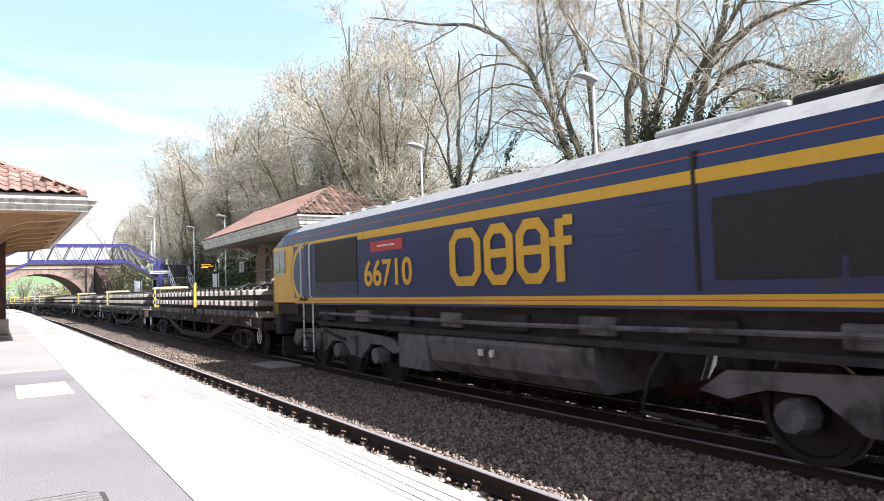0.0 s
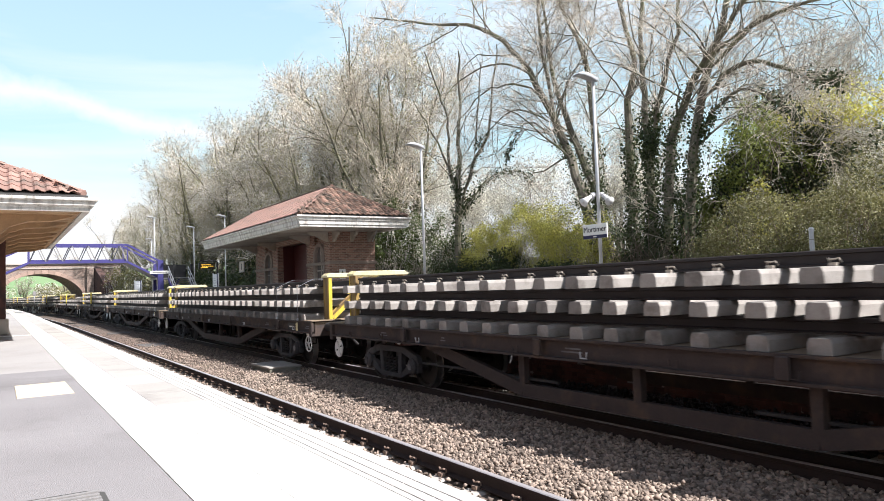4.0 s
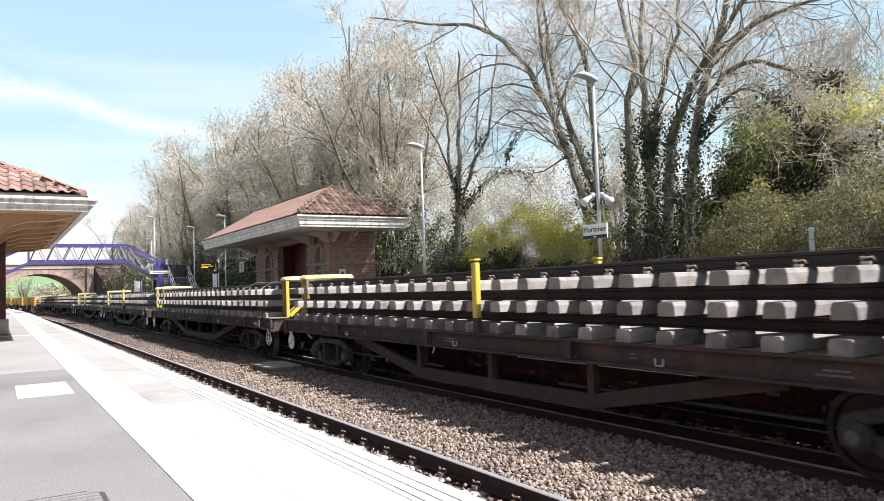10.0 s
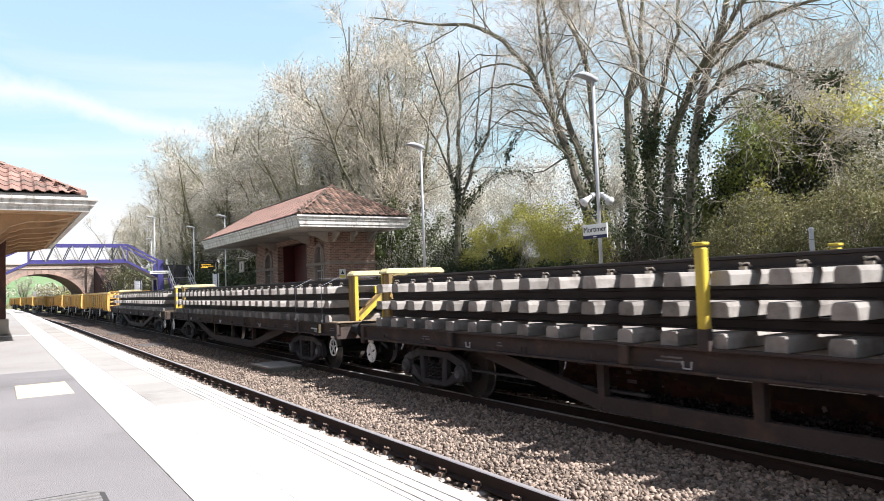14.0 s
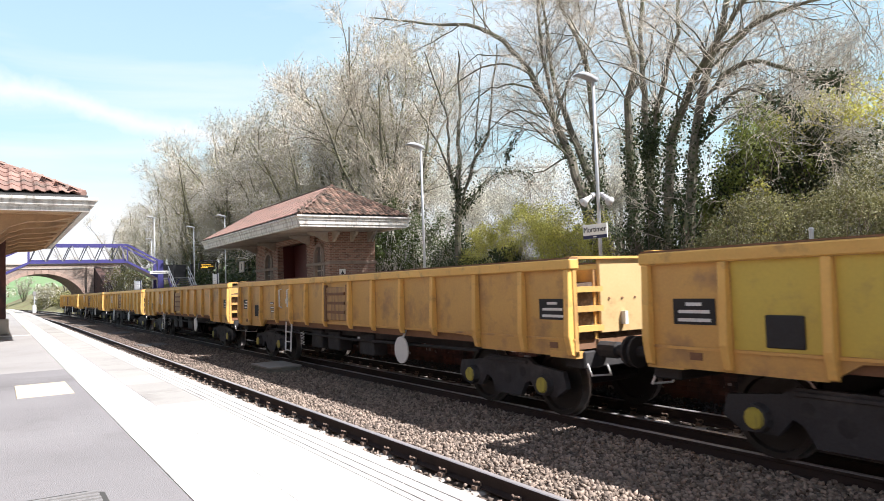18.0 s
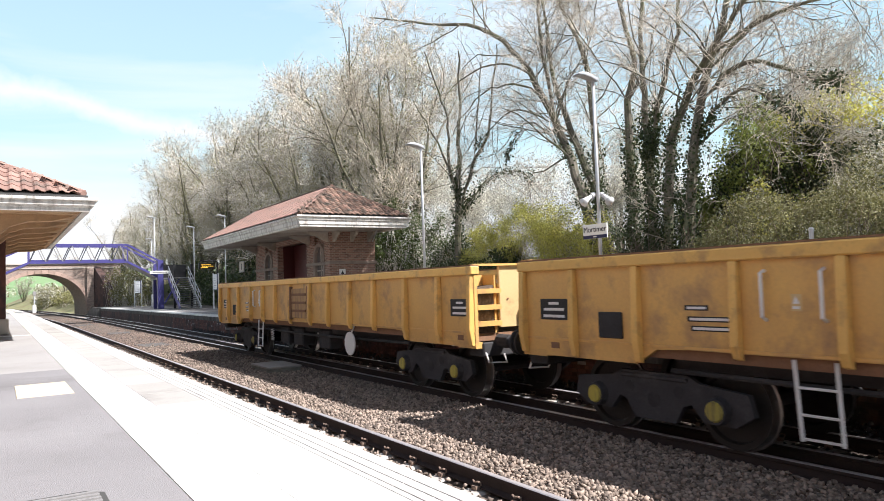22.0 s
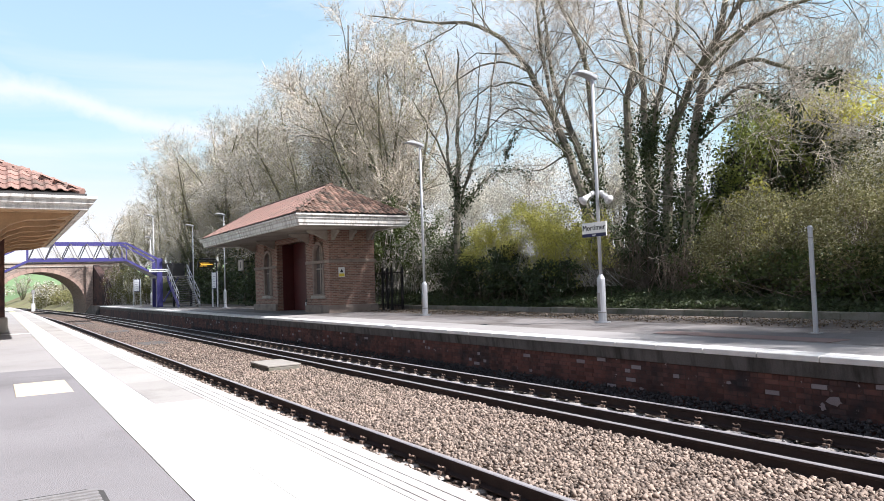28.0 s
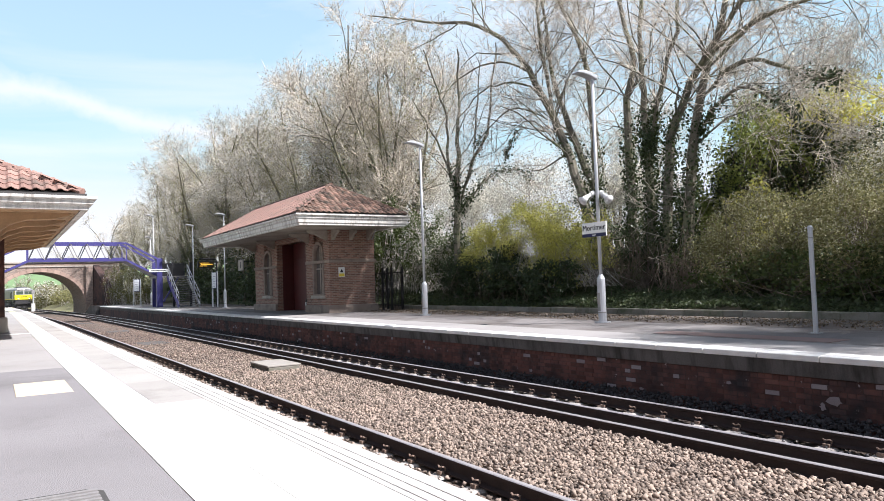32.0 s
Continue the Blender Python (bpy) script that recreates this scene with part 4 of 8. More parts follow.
part("rail", Geo().box(14.64, 14.68, 27.2, 28.05, 2.4, 2.45), BLACK_STEEL, gate)

# ---- near station building: deep canopy over the platform ----
nb = thing("station_building", "station building with deep timber canopy and pantile roof", "building")
CX1, CY0, CY1 = 1.96, 17.7, 32.2
eaves(nb, -8.0, CX1, CY0, CY1, 3.88, 4.18)
hip_roof(nb, -7.72, CX1 - 0.28, CY0 + 0.25, CY1 - 0.25, 4.27, 0.52, [CLAY, CLAY], [(-7.72, CY0 + 0.25, 1, 0, CX1 + 7.44, 0), (CX1 - 0.28, CY0 + 0.25, 0, 1, CY1 - CY0 - 0.5, 0)],
         lambda x, y, r: y - CY0 < 3.5 and -1.3 < x < 1.9)
part("gutter", Geo().box(-7.8, CX1 - 0.2, CY0 + 0.17, CY0 + 0.26, 4.185, 4.25), LEAD, nb)
part("wall", Geo().box(-6.0, -0.25, 20.0, 30.5, NP - 0.01, 3.96), BRICK_BED, nb)
part("corner_pier", Geo().box(-0.25, 0.2, 23.9, 24.4, NP, 3.96), OLD_BRICK, nb, "dark red brick pier", bevel=0.02)
part("pier_base", Geo().box(-0.28, 0.27, 23.82, 24.48, NP - 0.005, NP + 0.45), STONE, nb, bevel=0.03)
for i in range(8):
    yy = CY0 + 1.3 + i * 1.75
    g = Geo()
    g.prism([(-0.25, 3.93), (1.55, 3.93), (1.5, 3.84), (1.1, 3.74), (0.6, 3.72), (0.25, 3.6), (-0.05, 3.35), (-0.25, 3.2)], "y", yy - 0.09, yy + 0.09)
    part("bracket", g, SOFFIT, nb, "curved timber canopy bracket", bevel=0.015)
for i in range(24):
    part("soffit_board", Geo().box(-2.2, CX1 - 0.32, CY0 + 0.33 + i * 0.58, CY0 + 0.33 + i * 0.58 + 0.5, 3.9, 3.928), SOFFIT, nb)

# plain station wall behind the platform, out of the picture
part("wall", Geo().box(-7.0, -4.0, -26, 15.5, NP - 0.01, 5.6), BRICK_BED, nb)

# ---- footbridge ----
fb = thing("footbridge", "blue lattice steel footbridge over the tracks", "footbridge")
FY, FW = 58.0, 2.2
DARK_STEEL = mat("dark_grey_steel", (0.05, 0.05, 0.06), rough=0.5, bump=0.05)


for yy in (FY, FY + FW):
    for zz, hh in ((5.8, 0.14), (4.5, 0.16)):
        lab = "top_chord" if zz > 5 else "bottom_chord"
        part(lab, Geo().beam((1.9, yy, zz), (8.38, yy, zz), 0.12, hh), BLUE_STEEL, fb)
        part(lab, Geo().beam((8.38, yy, zz), (10.75, yy, zz - 1.3), 0.12, hh), BLUE_STEEL, fb)
        part(lab, Geo().beam((1.9, yy, zz), (-0.7, yy, zz - 1.3), 0.12, hh), BLUE_STEEL, fb)
    n = 12
    for i in range(n):
        a, b = 1.9 + 6.48 * i / n, 1.9 + 6.48 * (i + 1) / n
        part("diagonal", Geo().beam((a, yy, 4.5 if i % 2 == 0 else 5.8), (b, yy, 5.8 if i % 2 == 0 else 4.5), 0.05 if i % 2 else 0.07, 0.07), DARK_STEEL if i % 2 == 0 else STAIR_STEEL, fb)
    for xx in (1.9, 8.38):
        part("upright", Geo().beam((xx, yy, 4.5), (xx, yy, 5.8), 0.07, 0.07), BLUE_STEEL, fb)
    part("diagonal", Geo().beam((8.4, yy, 5.75), (9.6, yy, 3.9), 0.05, 0.06), STAIR_STEEL, fb)
    part("diagonal", Geo().beam((9.6, yy, 3.9), (10.6, yy, 4.5), 0.05, 0.06), STAIR_STEEL, fb)
part("deck", Geo().box(1.9, 8.4, FY + 0.06, FY + FW - 0.06, 4.42, 4.5), STAIR_STEEL, fb)
part("side_panel", Geo().box(1.9, 8.4, FY + 0.07, FY + 0.085, 4.56, 4.7), BLUE_STEEL, fb)
for dx, d0, d1 in ((1, 8.38, 10.75), (-1, 1.9, -0.7)):
    part("sloping_deck", Geo().beam((d0, FY + FW / 2, 4.46), (d1, FY + FW / 2, 3.16), FW - 0.15, 0.07), STAIR_STEEL, fb)
for xx, yy, wd in ((10.72, FY, 0.2), (10.72, FY + FW, 0.12), (11.3, FY + FW, 0.08)):
    part("tower_leg", Geo().box(xx - wd, xx + wd, yy - wd, yy + wd, FP - 0.05, 4.6), BLUE_STEEL, fb)
part("tower_brace", Geo().beam((11.0, FY, 1.2), (12.2, FY, 3.2), 0.1, 0.12), BLUE_STEEL, fb)
part("landing", Geo().box(10.4, 13.2, FY - 0.1, FY + FW, 3.1, 3.22), STAIR_STEEL, fb)
for xx in (11.8, 13.1):
    part("tower_leg", Geo().box(xx - 0.08, xx + 0.08, FY + 0.0, FY + 0.16, FP, 4.3), BLACK_STEEL, fb)
part("landing_screen", Geo().box(11.1, 13.1, FY + FW - 0.1, FY + FW - 0.06, 3.2, 4.3), BLACK_STEEL, fb)
# stairs down towards the camera
NST = 14
for i in range(NST):
    zz = FP + (i + 1) * (3.16 - FP) / NST
    yy = FY - 0.2 - (NST - 1 - i) * 0.28
    part("step", Geo().box(11.35, 12.75, yy - 0.28, yy + 0.03, zz - 0.05, zz), DARK_STEEL, fb, bevel=0.008)
    # pale strip stands in for the sunlight along the tread's edge
    part("step_nosing", Geo().box(11.36, 12.74, yy - 0.29, yy - 0.26, zz - 0.01, zz + 0.006), STAIR_STEEL, fb)
for xx in (11.3, 12.8):
    y_low = FY - 0.2 - NST * 0.28
    part("stringer", Geo().beam((xx, y_low, FP + 0.05), (xx, FY - 0.1, 3.1), 0.07, 0.32), BLUE_STEEL if xx < 12 else GALV, fb)
    for hh in (0.55, 0.95):
        part("handrail", Geo().tube([(xx, y_low, FP + hh + 0.1), (xx, FY - 0.1, 3.16 + hh)], 0.03, 6), GALV, fb)
    for i in range(6):
        f0 = i / 5
        part("baluster", Geo().tube([(xx, y_low + f0 * (FY - 0.1 - y_low), FP + f0 * 2.36), (xx, y_low + f0 * (FY - 0.1 - y_low), FP + 1.05 + f0 * 2.3)], 0.022, 5), GALV, fb)
fs = thing("way_out_sign", "small white direction sign on the footbridge tower", "sign", at=pose(10.3, FY - 0.2, 3.55))
part("board", Geo().box(-0.35, 1.1, -0.03, 0.0, 0, 0.22), WHITE_PAINT, fs)
part("lettering_bar", Geo().box(-0.2, 0.9, -0.035, -0.0305, 0.08, 0.14), DARK_INK, fs)

# ---- road bridge: a low brick arch ----
VOUSSOIR = mat("arch_ring_brick", (0.4, 0.29, 0.24), (0.3, 0.21, 0.17), 0.9, scale=4, fine=30, bump=0.3, rand=0.12)
rb = thing("road_bridge", "old brick arch road bridge over the railway", "bridge")
BY, BD, AX, AR, AZ, SKEW = 92.0, 8.0, 4.2, 4.6, 4.75, -0.6
n = 22
arc = [(AX + AR * math.cos(math.pi * k / n), 1.0 + (AZ - 1.0) * math.sin(math.pi * k / n)) for k in range(n + 1)]
g = Geo()
# front and back faces as strips from the arch up to the parapet
for yy, dx in ((BY, 0.0), (BY + BD, SKEW)):
    base = len(g.v)
    for x, z in arc:
        g.v.extend([(x + dx, yy, z), (x + dx, yy, 5.75)])
    for k in range(n):
        g.f.append((base + 2 * k, base + 2 * k + 1, base + 2 * k + 3, base + 2 * k + 2))
        g.m.append(0)
for k in range(n):
    (xa, za), (xb, zb) = arc[k], arc[k + 1]
    g.add([(xa, BY, za), (xb, BY, zb), (xb + SKEW, BY + BD, zb), (xa + SKEW, BY + BD, za)], [(0, 1, 2, 3)], 0)
for xa, xb in ((AX + AR, 12.5), (-9.0, AX - AR)):
    g.prism([(xa, BY + 0.002), (xb, BY + 0.002), (xb + SKEW, BY + BD), (xa + SKEW, BY + BD)], "z", -0.4, 5.74)
g.prism([(AX - AR, BY), (AX + AR, BY), (AX + AR + SKEW, BY + BD), (AX - AR + SKEW, BY + BD)], "z", 5.7, 5.76)
part("spandrel_wall", g, BRIDGE_BRICK, rb, "weathered red brick arch wall")
g = Geo()
for k in range(n):
    a0, a1 = math.pi * k / n, math.pi * (k + 0.93) / n
    q = []
    for a, r in ((a0, 0.0), (a1, 0.0), (a1, 0.42), (a0, 0.42)):
        q.append((AX + (AR + r) * math.cos(a), 1.0 + (AZ - 1.0 + r) * math.sin(a)))
    ring = Geo().prism(q, "y", BY - 0.06, BY + 0.25)
    part("voussoir", ring, VOUSSOIR, rb)
part("string_course", Geo().box(-9, 12.4, BY - 0.1, BY + 0.1, 5.3, 5.44), STONE, rb)
part("parapet_coping", Geo().box(-9, 12.4, BY - 0.12, BY + 0.4, 5.76, 5.9), STONE, rb)
wing = Geo()
wing.add([(9.6, BY, -0.4), (10.3, BY - 0.01, -0.4), (10.3, BY - 0.01, 5.5), (9.6, BY, 5.5), (11.2, BY - 7.0, -0.4), (11.9, BY - 7.0, -0.4), (11.9, BY - 7.0, 0.9), (11.2, BY - 7.0, 0.9)],
         [(0, 3, 7, 4), (1, 5, 6, 2), (3, 2, 6, 7), (4, 7, 6, 5), (0, 1, 2, 3)])
part("wing_wall", wing, OLD_BRICK_BED, rb, "sloping brick wing wall")
part("buttress", Geo().box(8.85, 9.6, BY - 0.35, BY, -0.4, 5.3), BRIDGE_BRICK, rb)


# ---- lamp posts ----
def lamp_post(x, y, label="tall galvanised lamp post with a swept lantern on the platform", top=7.0, z=FP):
    lp = thing("lamp_post", label, "lamp post", "lamp posts on the far platform", at=pose(x, y, z))
    h = top - z
    part("base_plate", Geo().tube([(0, 0, 0), (0, 0, 0.03)], 0.2, 10), GALV, lp)
    part("base_column", Geo().tube([(0, 0, 0.0), (0, 0, 1.1), (0, 0, 1.2)], [0.1, 0.1, 0.05], 14), GALV, lp)
    part("access_door", Geo().box(-0.104, -0.096, -0.05, 0.05, 0.3, 0.75), STAIR_STEEL, lp)
    part("clamp_band", Geo().tube([(0, 0, 0.24), (0, 0, 0.275)], 0.106, 14), STAIR_STEEL, lp)
    part("shaft", Geo().tube([(0, 0, 1.15), (0, 0, h)], [0.047, 0.04], 12), GALV, lp, smooth=True)
    g = Geo()
    arch = [(0.06, 0.0), (-0.1, 0.05), (-0.3, 0.1), (-0.5, 0.09), (-0.62, 0.03)]
    low_arch = [(-0.6, 0.0), (-0.45, 0.01), (-0.2, -0.02), (0.05, -0.1)]
    g.prism(arch + low_arch, "y", -0.13, 0.13)
    part("lantern", g, GALV, lp, "curved grey lantern", at=pose(0.02, 0, h + 0.02), bevel=0.02)
    return lp


lamp_post(12.77, 12.68)
lamp_post(12.85, 21.4, top=6.9)
lamp_post(12.85, 47.2)
lamp_post(12.78, 55.7)
lamp_post(11.3, 63.5, "far galvanised lamp post beyond the footbridge", top=8.5)
lamp_post(12.4, 71.0, "far galvanised lamp post beyond the footbridge", top=7.2)

ns = thing("station_sign", "white station name board with navy lower band on a lamp post", "sign", at=pose(12.62, 12.68, 2.95))
part("board", Geo().box(-0.02, 0.02, -0.41, 0.41, 0.0, 0.36), WHITE_PAINT, ns, bevel=0.004)
part("navy_band", Geo().box(-0.025, -0.0205, -0.41, 0.41, -0.0, 0.085), NAVY, ns)
part("emblem_bar", Geo().box(-0.029, -0.0255, -0.06, 0.06, 0.03, 0.055), WHITE_PAINT, ns)
lettering("lettering", "Mortimer", 0.2, ns, DARK_INK, Matrix(((0, 0, -1, -0.024), (-1, 0, 0, 0), (0, 1, 0, 0.225), (0, 0, 0, 1))))
for zz in (0.1, 0.3):
    part("clamp", Geo().box(0.02, 0.21, -0.06, 0.06, zz - 0.015, zz + 0.015), GALV, ns)
HORN_GREY = mat("pale_horn_paint", (0.62, 0.62, 0.63), (0.52, 0.52, 0.53), 0.5, bump=0.05)
for dx, dy, turn in ((-0.14, 0.1, -8), (0.1, -0.1, 78)):
    sp = thing("horn_speaker", "grey horn loudspeaker fixed to the lamp post", "speaker", "horn speakers", at=pose(12.77 + dx, 12.68 + dy, 4.02, 0, -30, turn))
    part("horn", Geo().tube([(0, 0, 0), (-0.08, 0, 0), (-0.2, 0, -0.01), (-0.3, 0, -0.02)], [0.045, 0.05, 0.075, 0.125], 14), HORN_GREY, sp, smooth=True)
    part("driver", Geo().tube([(0.02, 0, 0), (0.12, 0, 0)], 0.06, 10), HORN_GREY, sp)
    part("bracket", Geo().box(-0.02, 0.06, -0.015, 0.015, -0.1, 0.0), STAIR_STEEL, sp)
    part("mouth", Geo().tube([(-0.285, 0, -0.02), (-0.29, 0, -0.02)], 0.1, 12), STAIR_STEEL, sp)
gp = thing("grey_post", "short grey steel post with a domed cap on the platform", "post", at=pose(12.33, 7.03, FP))
part("shaft", Geo().tube([(0, 0, 0), (0, 0, 1.88)], 0.042, 12), GALV, gp)
part("cap", Geo().tube([(0, 0, 1.88), (0, 0, 1.9), (0, 0, 1.93)], [0.05, 0.05, 0.025], 12), GALV, gp)
part("collar", Geo().tube([(0, 0, 1.7), (0, 0, 1.715)], 0.046, 12), STAIR_STEEL, gp)
part("foot", Geo().box(-0.09, 0.09, -0.09, 0.09, 0, 0.012), GALV, gp)

# ---- information displays on the far platform ----
SCREEN_OFF = mat("amber_display", (0.04, 0.03, 0.012), (0.03, 0.022, 0.01), 0.3, bump=0)
AMBER = mat("amber_text", (0.9, 0.5, 0.06), rough=0.5, bump=0, emit=0.7)
POSTER = mat("poster_paper", (0.7, 0.71, 0.72), (0.6, 0.62, 0.66), 0.4, scale=6, fine=20, bump=0)
dep = thing("departure_board", "dark electronic departure board with amber lines on a cranked post", "display", at=pose(13.3, 51.0, FP))
part("post", Geo().tube([(0, 0, 0), (0, 0, 3.3), (-0.1, 0, 3.4), (-0.3, 0, 3.42), (-1.2, 0, 3.42)], 0.06, 8), BLACK_STEEL, dep)
part("case", Geo().box(-1.3, -0.15, -0.12, 0.12, 2.8, 3.25), BLACK_STEEL, dep, bevel=0.02)
part("screen", Geo().box(-1.25, -0.2, -0.126, -0.1205, 2.84, 3.2), SCREEN_OFF, dep)
for zz, a0, a1 in ((3.12, -1.18, -0.5), (3.02, -1.1, -0.3), (2.92, -1.18, -0.7)):
    part("amber_bar", Geo().box(a0, a1, -0.131, -0.1265, zz - 0.018, zz + 0.018), AMBER, dep)
for x, y, hh, turn in ((13.0, 50.3, 2.5, 20), (11.0, 70.0, 2.5, 75)):
    st = thing("poster_stand", "white and navy timetable poster stand on two posts", "notice stand", "poster stands", at=pose(x, y, FP, 0, 0, turn))
    for yy in (-0.3, 0.3):
        part("leg", Geo().box(-0.035, 0.035, yy - 0.04, yy + 0.04, 0, hh), GALV, st)
    part("frame", Geo().box(-0.05, 0.05, -0.262, 0.262, 1.3, hh - 0.05), NAVY, st, bevel=0.01)
    part("poster", Geo().box(-0.056, -0.0505, -0.18, 0.24, 1.35, hh - 0.08), POSTER, st)
    for k in range(5):
        part("text_bar", Geo().box(-0.06, -0.0565, -0.12, 0.18, 1.45 + k * 0.17, 1.47 + k * 0.17), NAVY, st)
DIRTY_STICKER = mat("pale_sticker", (0.6, 0.6, 0.58), bump=0)
bag = thing("refuse_bin", "small dark litter bin with a pale sticker in the shelter doorway", "bin", at=pose(12.5, 31.35, FP))
part("drum", Geo().tube([(0, 0, 0), (0, 0, 0.05), (0, 0, 0.55), (0, 0, 0.6)], [0.18, 0.2, 0.22, 0.19], 12), BLACK_STEEL, bag)
part("sticker", Geo().box(-0.225, -0.215, -0.08, 0.08, 0.3, 0.45), DIRTY_STICKER, bag)
marker = thing("line_marker", "white post with a small equipment head beside the line", "marker post", at=pose(6.7 + shift(118.0) - 0.0, 118.0, -0.3))
part("post", Geo().box(-0.25, 0.25, -0.2, 0.2, 0.0, 1.3), DIRTY_STICKER, marker, bevel=0.03)
part("mast", Geo().tube([(0, 0, 1.3), (0, 0, 3.0)], 0.09, 8), GALV, marker)
part("head", Geo().box(-0.22, 0.22, -0.16, 0.16, 2.7, 3.3), STAIR_STEEL, marker, bevel=0.03)

# ---- rolling stock ----
def paint(name, col, col2=None, dirt=(0.05, 0.042, 0.035), at=0.66, rough=0.4, s=1.2, streak=True, **kw):
    return mat(name, col, col2, rough, scale=2.0, fine=30, bump=0.06, dirt=dirt, dirt_scale=s, dirt_at=at, streak=streak, **kw)


LOCO_BLUE = paint("loco_blue_paint", (0.027, 0.045, 0.14), (0.022, 0.037, 0.12), (0.04, 0.044, 0.08), 0.6, 0.35)
LOCO_YELLOW = paint("loco_yellow_paint", (0.78, 0.46, 0.04), (0.7, 0.4, 0.04), (0.4, 0.24, 0.06), 0.7, 0.38)
LOCO_GREY = paint("loco_grey_paint", (0.2, 0.2, 0.21), (0.16, 0.16, 0.17), at=0.6)
BRIGHT_YELLOW = paint("warning_yellow_paint", (0.78, 0.66, 0.02), (0.7, 0.58, 0.02), at=0.74)
ROOF_GREY = paint("dusty_roof_grey", (0.45, 0.45, 0.45), (0.35, 0.35, 0.35), (0.22, 0.21, 0.2), 0.62, 0.6)
ORANGE_RED = paint("orange_red_paint", (0.55, 0.1, 0.03), at=0.8)
NAME_RED = paint("nameplate_red", (0.6, 0.05, 0.05), at=0.85)
GRIME = mat("grimy_underframe", (0.045, 0.043, 0.045), (0.026, 0.025, 0.026), 0.85, scale=4, fine=40, bump=0.3, dirt=(0.085, 0.078, 0.078), dirt_scale=1.5, dirt_at=0.64)
DUSTY = mat("dusty_bogie_steel", (0.22, 0.215, 0.228), (0.14, 0.135, 0.142), 0.85, scale=3, fine=40, bump=0.3, dirt=(0.032, 0.03, 0.03), dirt_scale=2.0, dirt_at=0.56)
LOCO_SILL = paint("loco_dusty_blue", (0.03, 0.042, 0.1), (0.024, 0.034, 0.085), (0.05, 0.05, 0.07), 0.55, 0.5)
GRILLE = mat("dark_grille", (0.02, 0.02, 0.022), (0.012, 0.012, 0.014), 0.55, scale=6, fine=80, bump=0.2)
BOGIE = mat("grimy_bogie_steel", (0.06, 0.058, 0.062), (0.035, 0.033, 0.036), 0.85, scale=3, fine=40, bump=0.3, dirt=(0.1, 0.095, 0.095), dirt_scale=2.0, dirt_at=0.62)
WHEEL_STEEL = mat("wheel_steel", (0.055, 0.05, 0.048), (0.035, 0.032, 0.03), 0.6, 0.4, scale=4, fine=40, bump=0.15)
TREAD = mat("wheel_tread_steel", (0.5, 0.48, 0.47), rough=0.3, metal=0.9, bump=0.03)
BOX_YELLOW = paint("wagon_ochre_paint", (0.72, 0.43, 0.125), (0.57, 0.33, 0.115), (0.3, 0.18, 0.1), 0.6, 0.5, 1.6, streak=False, rand=0.1, flake=(0.3, 0.17, 0.09), flake_at=0.7)
BOX_RIB = paint("wagon_rib_paint", (0.82, 0.5, 0.14), (0.7, 0.41, 0.12), (0.32, 0.19, 0.09), 0.63, 0.5, 3.0, streak=False, rand=0.1, flake=(0.26, 0.15, 0.09), flake_at=0.68)
BOX_END = paint("wagon_pale_yellow_paint", (0.62, 0.45, 0.23), (0.54, 0.38, 0.18), (0.3, 0.18, 0.09), 0.66, 0.5, 2.0, streak=False)
BOX_DOOR = paint("wagon_door_paint", (0.5, 0.3, 0.11), (0.38, 0.22, 0.1), (0.2, 0.12, 0.08), 0.54, 0.6, 2.5)
BOX_PATCH = paint("wagon_lemon_paint", (0.66, 0.5, 0.1), (0.56, 0.42, 0.09), (0.34, 0.22, 0.09), 0.62, 0.5, 1.6, streak=False)
BOX_RUST = mat("rusty_rim", (0.27, 0.15, 0.085), (0.19, 0.1, 0.06), 0.85, scale=5, fine=40, bump=0.3)
WAGON_BROWN = mat("rusty_brown_wagon", (0.07, 0.052, 0.048), (0.04, 0.032, 0.031), 0.85, scale=3, fine=35, bump=0.25, dirt=(0.12, 0.08, 0.055), dirt_scale=2.2, dirt_at=0.62)
DECK_WOOD = mat("worn_deck_planks", (0.3, 0.23, 0.16), (0.2, 0.15, 0.11), 0.9, scale=3, fine=30, bump=0.4)
STAKE_YELLOW = paint("frame_yellow_paint", (0.68, 0.52, 0.06), (0.58, 0.43, 0.06), (0.3, 0.22, 0.12), 0.58, 0.5, 2.5)
# besides dirt and bleaching: browner for plates in shade, paler for sunlit tops
FRAME_POST = paint("dirty_shaded_frame_paint", (0.4, 0.27, 0.075), (0.3, 0.2, 0.07), (0.14, 0.095, 0.065), 0.5, 0.65, 3.0)
FRAME_PALE = paint("weathered_sunlit_frame_paint", (0.8, 0.74, 0.46), (0.72, 0.62, 0.26), (0.52, 0.44, 0.3), 0.52, 0.6, 3.0)
HUB_YELLOW = paint("hub_yellow_paint", (0.5, 0.42, 0.07), (0.4, 0.33, 0.06), (0.12, 0.1, 0.06), 0.6, 0.6, 4.0)
DIRTY_WHITE = mat("dirty_white_paint", (0.8, 0.79, 0.77), (0.68, 0.67, 0.65), 0.5, fine=50, bump=0.05, dirt=(0.36, 0.34, 0.31), dirt_at=0.7, dirt_scale=3)
NEW_RAIL = mat("dark_panel_rail", (0.04, 0.032, 0.03), (0.025, 0.02, 0.02), 0.7, scale=5, fine=60, bump=0.2)
SIDE_GLASS = mat("cab_side_glass", (0.05, 0.075, 0.06), (0.09, 0.11, 0.09), 0.06, scale=3, fine=8, bump=0.0, spec=0.6)
CAB_GLASS = mat("cab_glass", (0.03, 0.04, 0.045), (0.025, 0.03, 0.035), 0.08, scale=2, fine=10, bump=0.0, spec=0.8)


